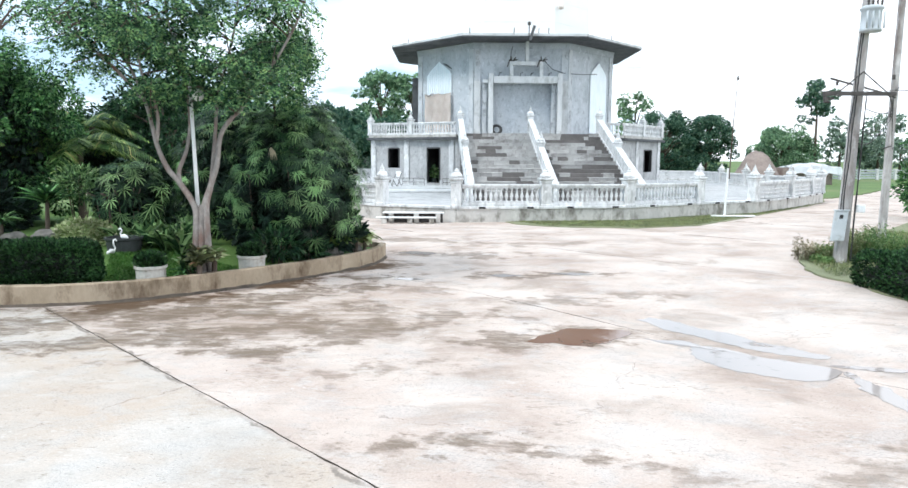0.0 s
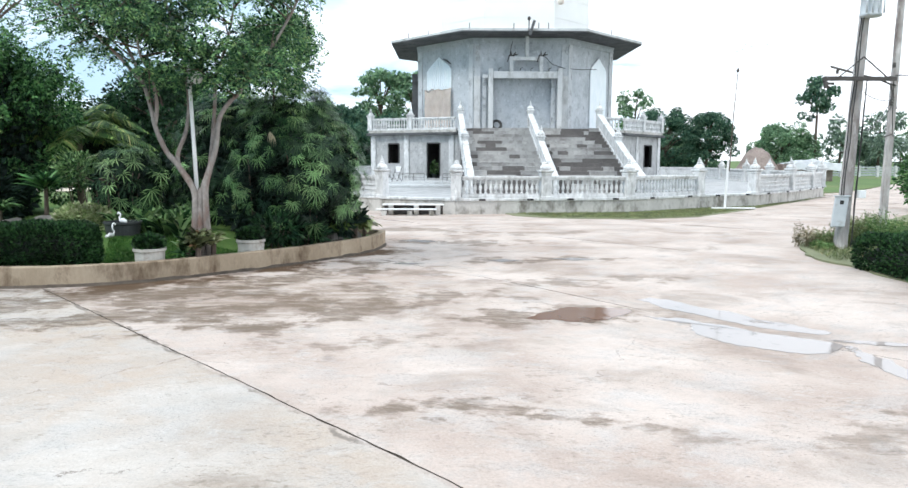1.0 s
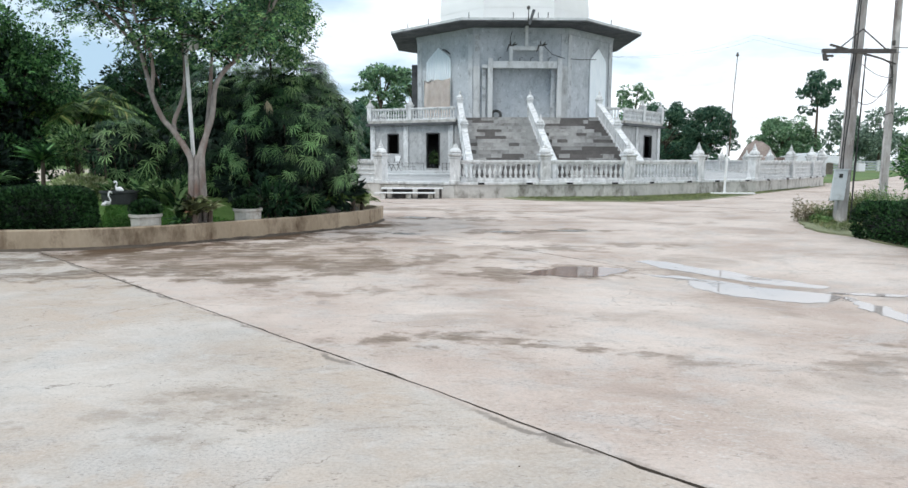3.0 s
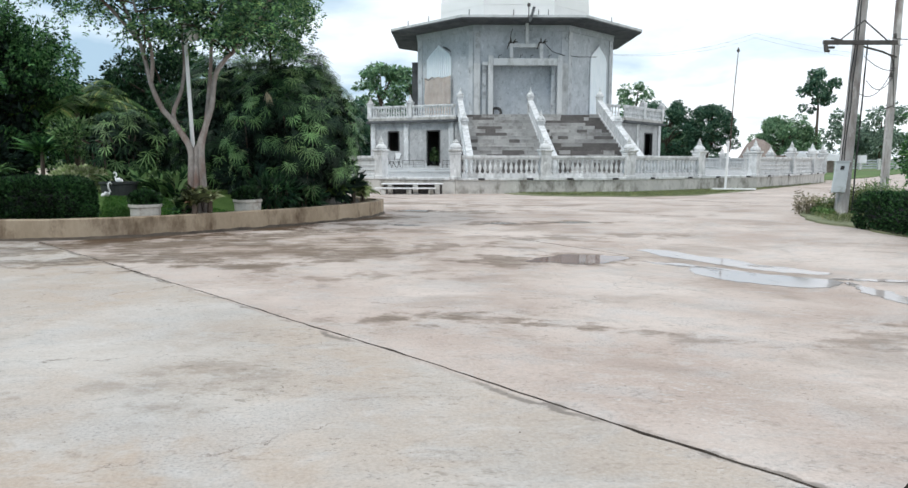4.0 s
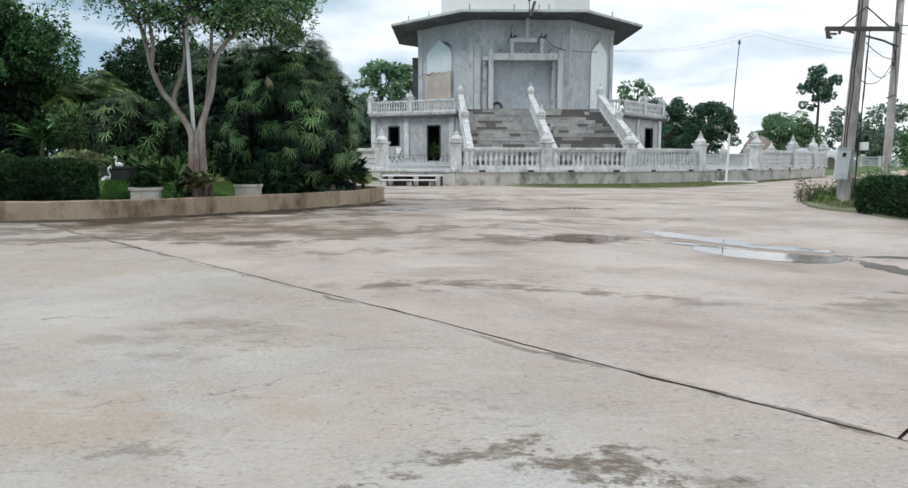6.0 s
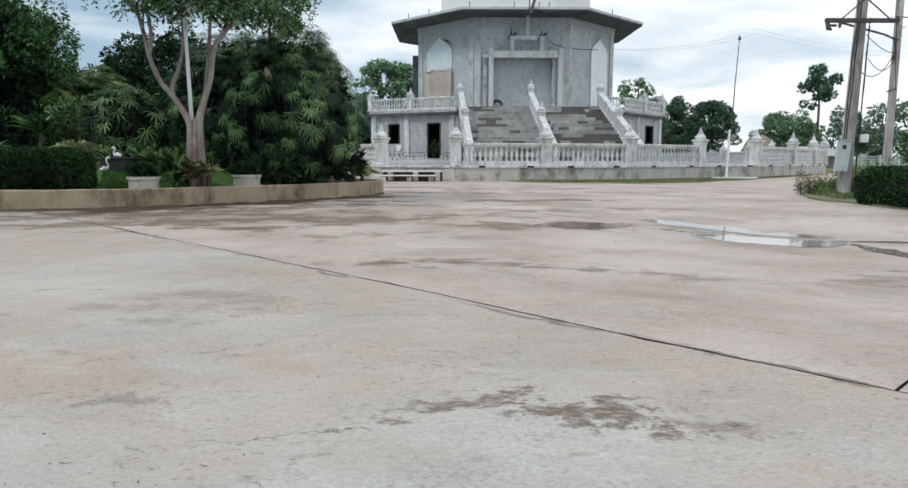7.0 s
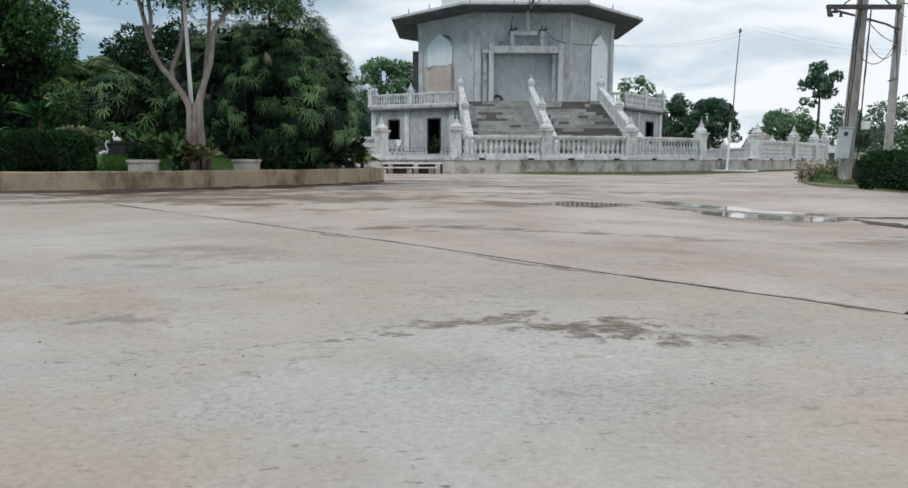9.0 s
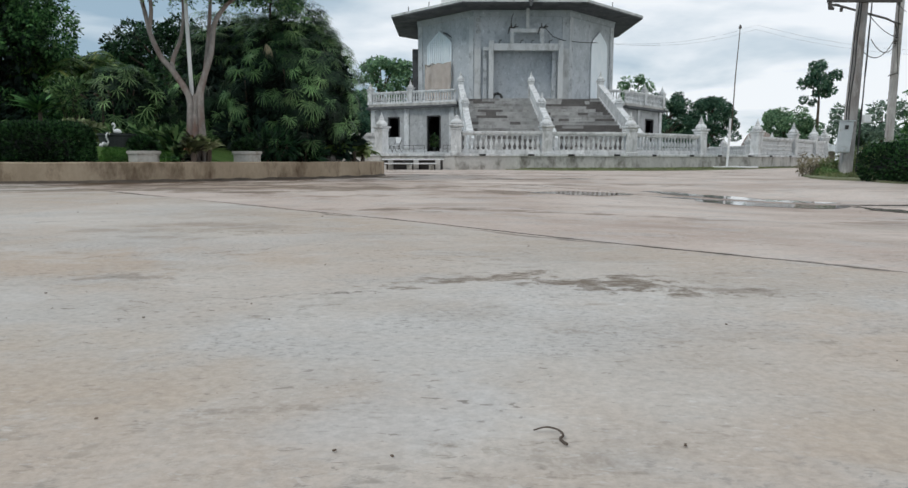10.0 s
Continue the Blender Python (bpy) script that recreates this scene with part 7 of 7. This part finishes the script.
# ---- rough growth at the foot of the pole ----
def weeds(at, rx, ry, n, tall, mat, label, leaf=0.07, per=16):
    """Thin upright stalks set with small leaves."""
    ob = thing("weeds", (*at, 0.0), label, "weeds", "roadside weeds")
    rr5 = random.Random(int(at[0] * 100))
    bm = bmesh.new()
    p5, o5 = [], []
    for i in range(n):
        a, q = rr5.uniform(0, 6.28), math.sqrt(rr5.random())
        x, y, h = at[0] + rx * q * math.cos(a), at[1] + ry * q * math.sin(a), tall * rr5.uniform(0.45, 1.1) * (1.1 - 0.4 * q)
        tip = Vector((x + 0.3 * h * rr5.uniform(-1, 1), y + 0.3 * h * rr5.uniform(-1, 1), h))
        mid5 = Vector((x, y, 0)).lerp(tip, 0.5) + Vector((0, 0, 0.1 * h))
        tube(bm, [(x, y, -0.01), mid5, tip], [0.006, 0.005, 0.002], 3)
        u = rng.uniform(0.2, 1, per)[:, None]
        p5.append((1 - u) ** 2 * np.array([x, y, 0]) + 2 * u * (1 - u) * np.array(mid5) + u ** 2 * np.array(tip))
        o5.append(rng.normal(size=(per, 3)) * np.array([1, 1, 0.4]) + np.array([0, 0, 0.3]))
    part("stalks", bm, mat, ob)
    leaves("foliage", np.concatenate(p5), leaf, mat, ob, out=np.concatenate(o5), wide=0.38)
    return ob


weeds((11.0, 17.0), 0.4, 0.35, 70, 0.45, LEAF_WEED, "green weeds round the foot of the pole")
weeds((10.4, 17.2), 0.3, 0.3, 45, 0.75, LEAF_DRY, "dry reddish weeds at the road edge")
weeds((10.7, 16.9), 0.35, 0.3, 70, 0.55, LEAF_GRASS, "yellow-green weeds at the road edge")
weeds((10.55, 16.6), 0.25, 0.25, 60, 0.3, LEAF_WEED, "low green weeds at the road edge")
weeds((11.7, 17.4), 0.5, 0.4, 120, 0.85, LEAF_GRASS, "tall yellow-green weeds beside the pole")
weeds((12.6, 17.4), 0.9, 0.7, 230, 0.95, LEAF_WEED, "feathery light green weeds behind the hedge")
weeds((14.2, 17.0), 1.0, 0.8, 260, 1.05, LEAF_WEED, "feathery light green weeds behind the hedge")
weeds((13.2, 19.2), 0.8, 0.7, 150, 0.8, LEAF_GRASS, "yellow-green weeds beside the road")


def turf(name, outline, n, mat, label, z=0.0, length=0.07):
    """Grass blades over a patch."""
    xs, ys = [p[0] for p in outline], [p[1] for p in outline]
    pts = []
    while len(pts) < n:
        x, y = random.uniform(min(xs), max(xs)), random.uniform(min(ys), max(ys))
        inside = False
        for i in range(len(outline)):
            (x1, y1), (x2, y2) = outline[i], outline[i - 1]
            if (y1 > y) != (y2 > y) and x < (x2 - x1) * (y - y1) / (y2 - y1) + x1:
                inside = not inside
        if inside:
            pts.append((x, y, soil(x, y) - 0.01 if z is None else z))
    pts = np.array(pts)
    way = rng.normal(size=(n, 3)) * np.array([0.5, 0.5, 0.1]) + np.array([0, 0, 1])
    ob = blades(name, pts, way, length * rng.uniform(0.5, 1.4, n), 0.006, mat, None, bend=0.3, steps=2)
    return tagged(ob, label, "grass", kind="stuff")


turf("planter_grass", [(-5.6, 11.6), (-3.7, 12.9), (-3.4, 13.6), (-5.4, 13.8), (-6.2, 13.2)], 18000, LAWN_BLADES, "short green grass inside the planter", None, 0.08)
turf("verge_grass", [(3.6, 28.3), (4.7, 26.5), (8.2, 25.9), (10.9, 27.1), (15.3, 32.0), (22.3, 40.3), (22.5, 40.9), (16.2, 33.6), (12.7, 31.8), (8.7, 29.1), (5, 28.5)], 22000, LEAF_GRASS, "short grass along the temple wall", 0.03, 0.09)
turf("bank_grass", [(9.65, 14.4), (10.3, 17.1), (11.3, 18.8), (13.7, 21.0), (17, 24.4), (19, 24), (14, 14.6)], 16000, LEAF_GRASS, "rough grass round the pole", 0.04, 0.16)

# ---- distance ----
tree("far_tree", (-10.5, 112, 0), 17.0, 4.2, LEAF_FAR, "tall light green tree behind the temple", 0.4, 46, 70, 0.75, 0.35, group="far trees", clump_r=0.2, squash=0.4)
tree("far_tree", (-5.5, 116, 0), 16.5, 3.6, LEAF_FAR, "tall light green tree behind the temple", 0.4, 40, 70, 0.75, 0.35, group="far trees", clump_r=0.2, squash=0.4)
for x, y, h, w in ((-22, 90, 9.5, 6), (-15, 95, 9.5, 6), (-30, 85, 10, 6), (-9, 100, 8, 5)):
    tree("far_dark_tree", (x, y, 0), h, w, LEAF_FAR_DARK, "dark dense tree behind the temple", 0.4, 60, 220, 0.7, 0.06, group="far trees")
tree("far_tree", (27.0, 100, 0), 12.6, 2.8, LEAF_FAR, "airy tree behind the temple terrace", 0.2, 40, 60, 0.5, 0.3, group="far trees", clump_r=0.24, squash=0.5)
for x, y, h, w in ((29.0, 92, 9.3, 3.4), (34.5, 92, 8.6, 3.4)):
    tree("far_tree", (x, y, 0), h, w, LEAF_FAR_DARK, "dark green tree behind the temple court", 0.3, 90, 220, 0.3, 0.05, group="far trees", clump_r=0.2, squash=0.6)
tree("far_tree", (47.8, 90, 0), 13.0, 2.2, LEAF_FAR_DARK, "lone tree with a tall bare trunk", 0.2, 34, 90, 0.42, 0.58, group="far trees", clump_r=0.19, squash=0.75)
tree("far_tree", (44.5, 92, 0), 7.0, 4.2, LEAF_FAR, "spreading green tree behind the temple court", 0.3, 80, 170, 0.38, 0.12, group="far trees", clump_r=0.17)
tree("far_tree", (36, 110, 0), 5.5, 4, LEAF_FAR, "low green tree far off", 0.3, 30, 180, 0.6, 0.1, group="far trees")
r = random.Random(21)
# the far line wears the palest green, haze included in its colour
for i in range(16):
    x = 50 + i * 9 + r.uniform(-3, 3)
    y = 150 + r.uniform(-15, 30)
    tree("far_tree", (x, y, 0), r.uniform(7, 12), r.uniform(4, 6), LEAF_HAZE, "tree in the far line, its green paled for haze", 0.3, 24, 90, 0.8, 0.25, group="far trees")
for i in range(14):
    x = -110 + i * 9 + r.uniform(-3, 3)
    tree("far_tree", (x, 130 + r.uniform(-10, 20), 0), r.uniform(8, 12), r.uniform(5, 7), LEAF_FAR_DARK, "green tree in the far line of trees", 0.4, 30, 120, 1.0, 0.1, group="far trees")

mound = thing("earth_mound", (34.4, 76, 0), "heap of bare brown earth beyond the court", "mound")
bm = bmesh.new()
for i in range(33):
    for j in range(25):
        u, w = i / 16 - 1, j / 12 - 1
        d = math.sqrt(u * u + w * w)
        h = max(0.0, 1 - d ** 1.5) * 3.75 * (1 + 0.2 * noise.noise((u * 2.2, w * 2.2, 5))) + 0.25 * noise.noise((u * 7, w * 7, 1)) * (1 - min(1, d))
        bm.verts.new((34.3 + 3.3 * u + 0.6 * w, 76 + 3.2 * w, h + 0.22 * noise.noise((u * 5.7, w * 5.7, 8)) * (1 - min(1, d)) - 0.05))
bm.verts.ensure_lookup_table()
for i in range(32):
    for j in range(24):
        a = i * 25 + j
        bm.faces.new([bm.verts[q] for q in (a, a + 25, a + 26, a + 1)])
part("earth", bm, EARTH, mound)
cover = thing("covered_stack", (40, 77, 0), "building material stacked under a white sheet", "stack")
bm = bmesh.new()
prism(bm, [(36.8, 75), (42.5, 75.5), (42.3, 79), (37, 78.5)], 0, 1.9)
part("stack", bm, EARTH, cover)
bm = bmesh.new()
for i in range(21):
    for j in range(9):
        u, w = i / 20, j / 8
        bm.verts.new((38.0 + 5.2 * u, 74.6 + 4.6 * w, 1.95 + 0.5 * math.sin(u * 3.1) * math.sin(w * 3.14) + 0.2 * noise.noise((u * 5, w * 3, 0)) - (0.7 if j in (0, 8) else 0)))
bm.verts.ensure_lookup_table()
for i in range(20):
    for j in range(8):
        a = i * 9 + j
        bm.faces.new([bm.verts[q] for q in (a, a + 9, a + 10, a + 1)])
bmesh.ops.solidify(bm, geom=bm.faces[:], thickness=0.03)
part("sheet", bm, SHEET_WHITE, cover, "white plastic sheet")

far_wall = thing("far_fence", (70, 118, 0), "low pale fence across the far lawn", "fence")
p, q = (52, 96), (92, 104)
mm = facing(p, q)
for k in range(14):
    bm = bmesh.new()
    x = k * 3.0
    box(bm, x - 0.15, -0.15, 0, x + 0.15, 0.15, 1.6, mm)
    part("post", bm, WHITE, far_wall)
    bm = bmesh.new()
    for z in (0.2, 0.55, 0.9, 1.25):
        box(bm, x + 0.16, -0.05, z, x + 2.84, 0.05, z + 0.22, mm)
    part("rails", bm, CEMENT, far_wall)

# ---- litter on the yard ----
twig = thing("twig", (1.18, -0.29, 0), "short curved dark twig lying on the concrete", "twig")
bm = bmesh.new()
taper_tube(bm, [(1.141, -0.262, 0.003), (1.162, -0.259, 0.007), (1.18, -0.268, 0.006), (1.186, -0.285, 0.004), (1.179, -0.3, 0.003), (1.186, -0.322, 0.004)], 0.0013, 0.0026, 6)
part("stick", bm, BARK_DARK, twig)
bm = bmesh.new()
r = random.Random(8)
for i in range(80):
    x, y = r.uniform(-4.5, 6), r.uniform(-0.7, 9) ** 1.0
    if r.random() < 0.35:
        x, y = r.uniform(-0.6, 2.8), r.uniform(-0.6, 1.6)
    s = r.uniform(0.0012, 0.0032) * (1 + 0.12 * (y + 1))
    a = r.uniform(0, 3)
    box(bm, -s, -s * 0.6, 0, s, s * 0.6, s * 0.7, Matrix.Translation((x, y, ground_height(x, y) + 0.002)) @ Matrix.Rotation(a, 4, "Z"))
litter = part("yard_litter", bm, SOIL)
tagged(litter, "scattered dark crumbs and bits on the concrete", "litter", kind="stuff")
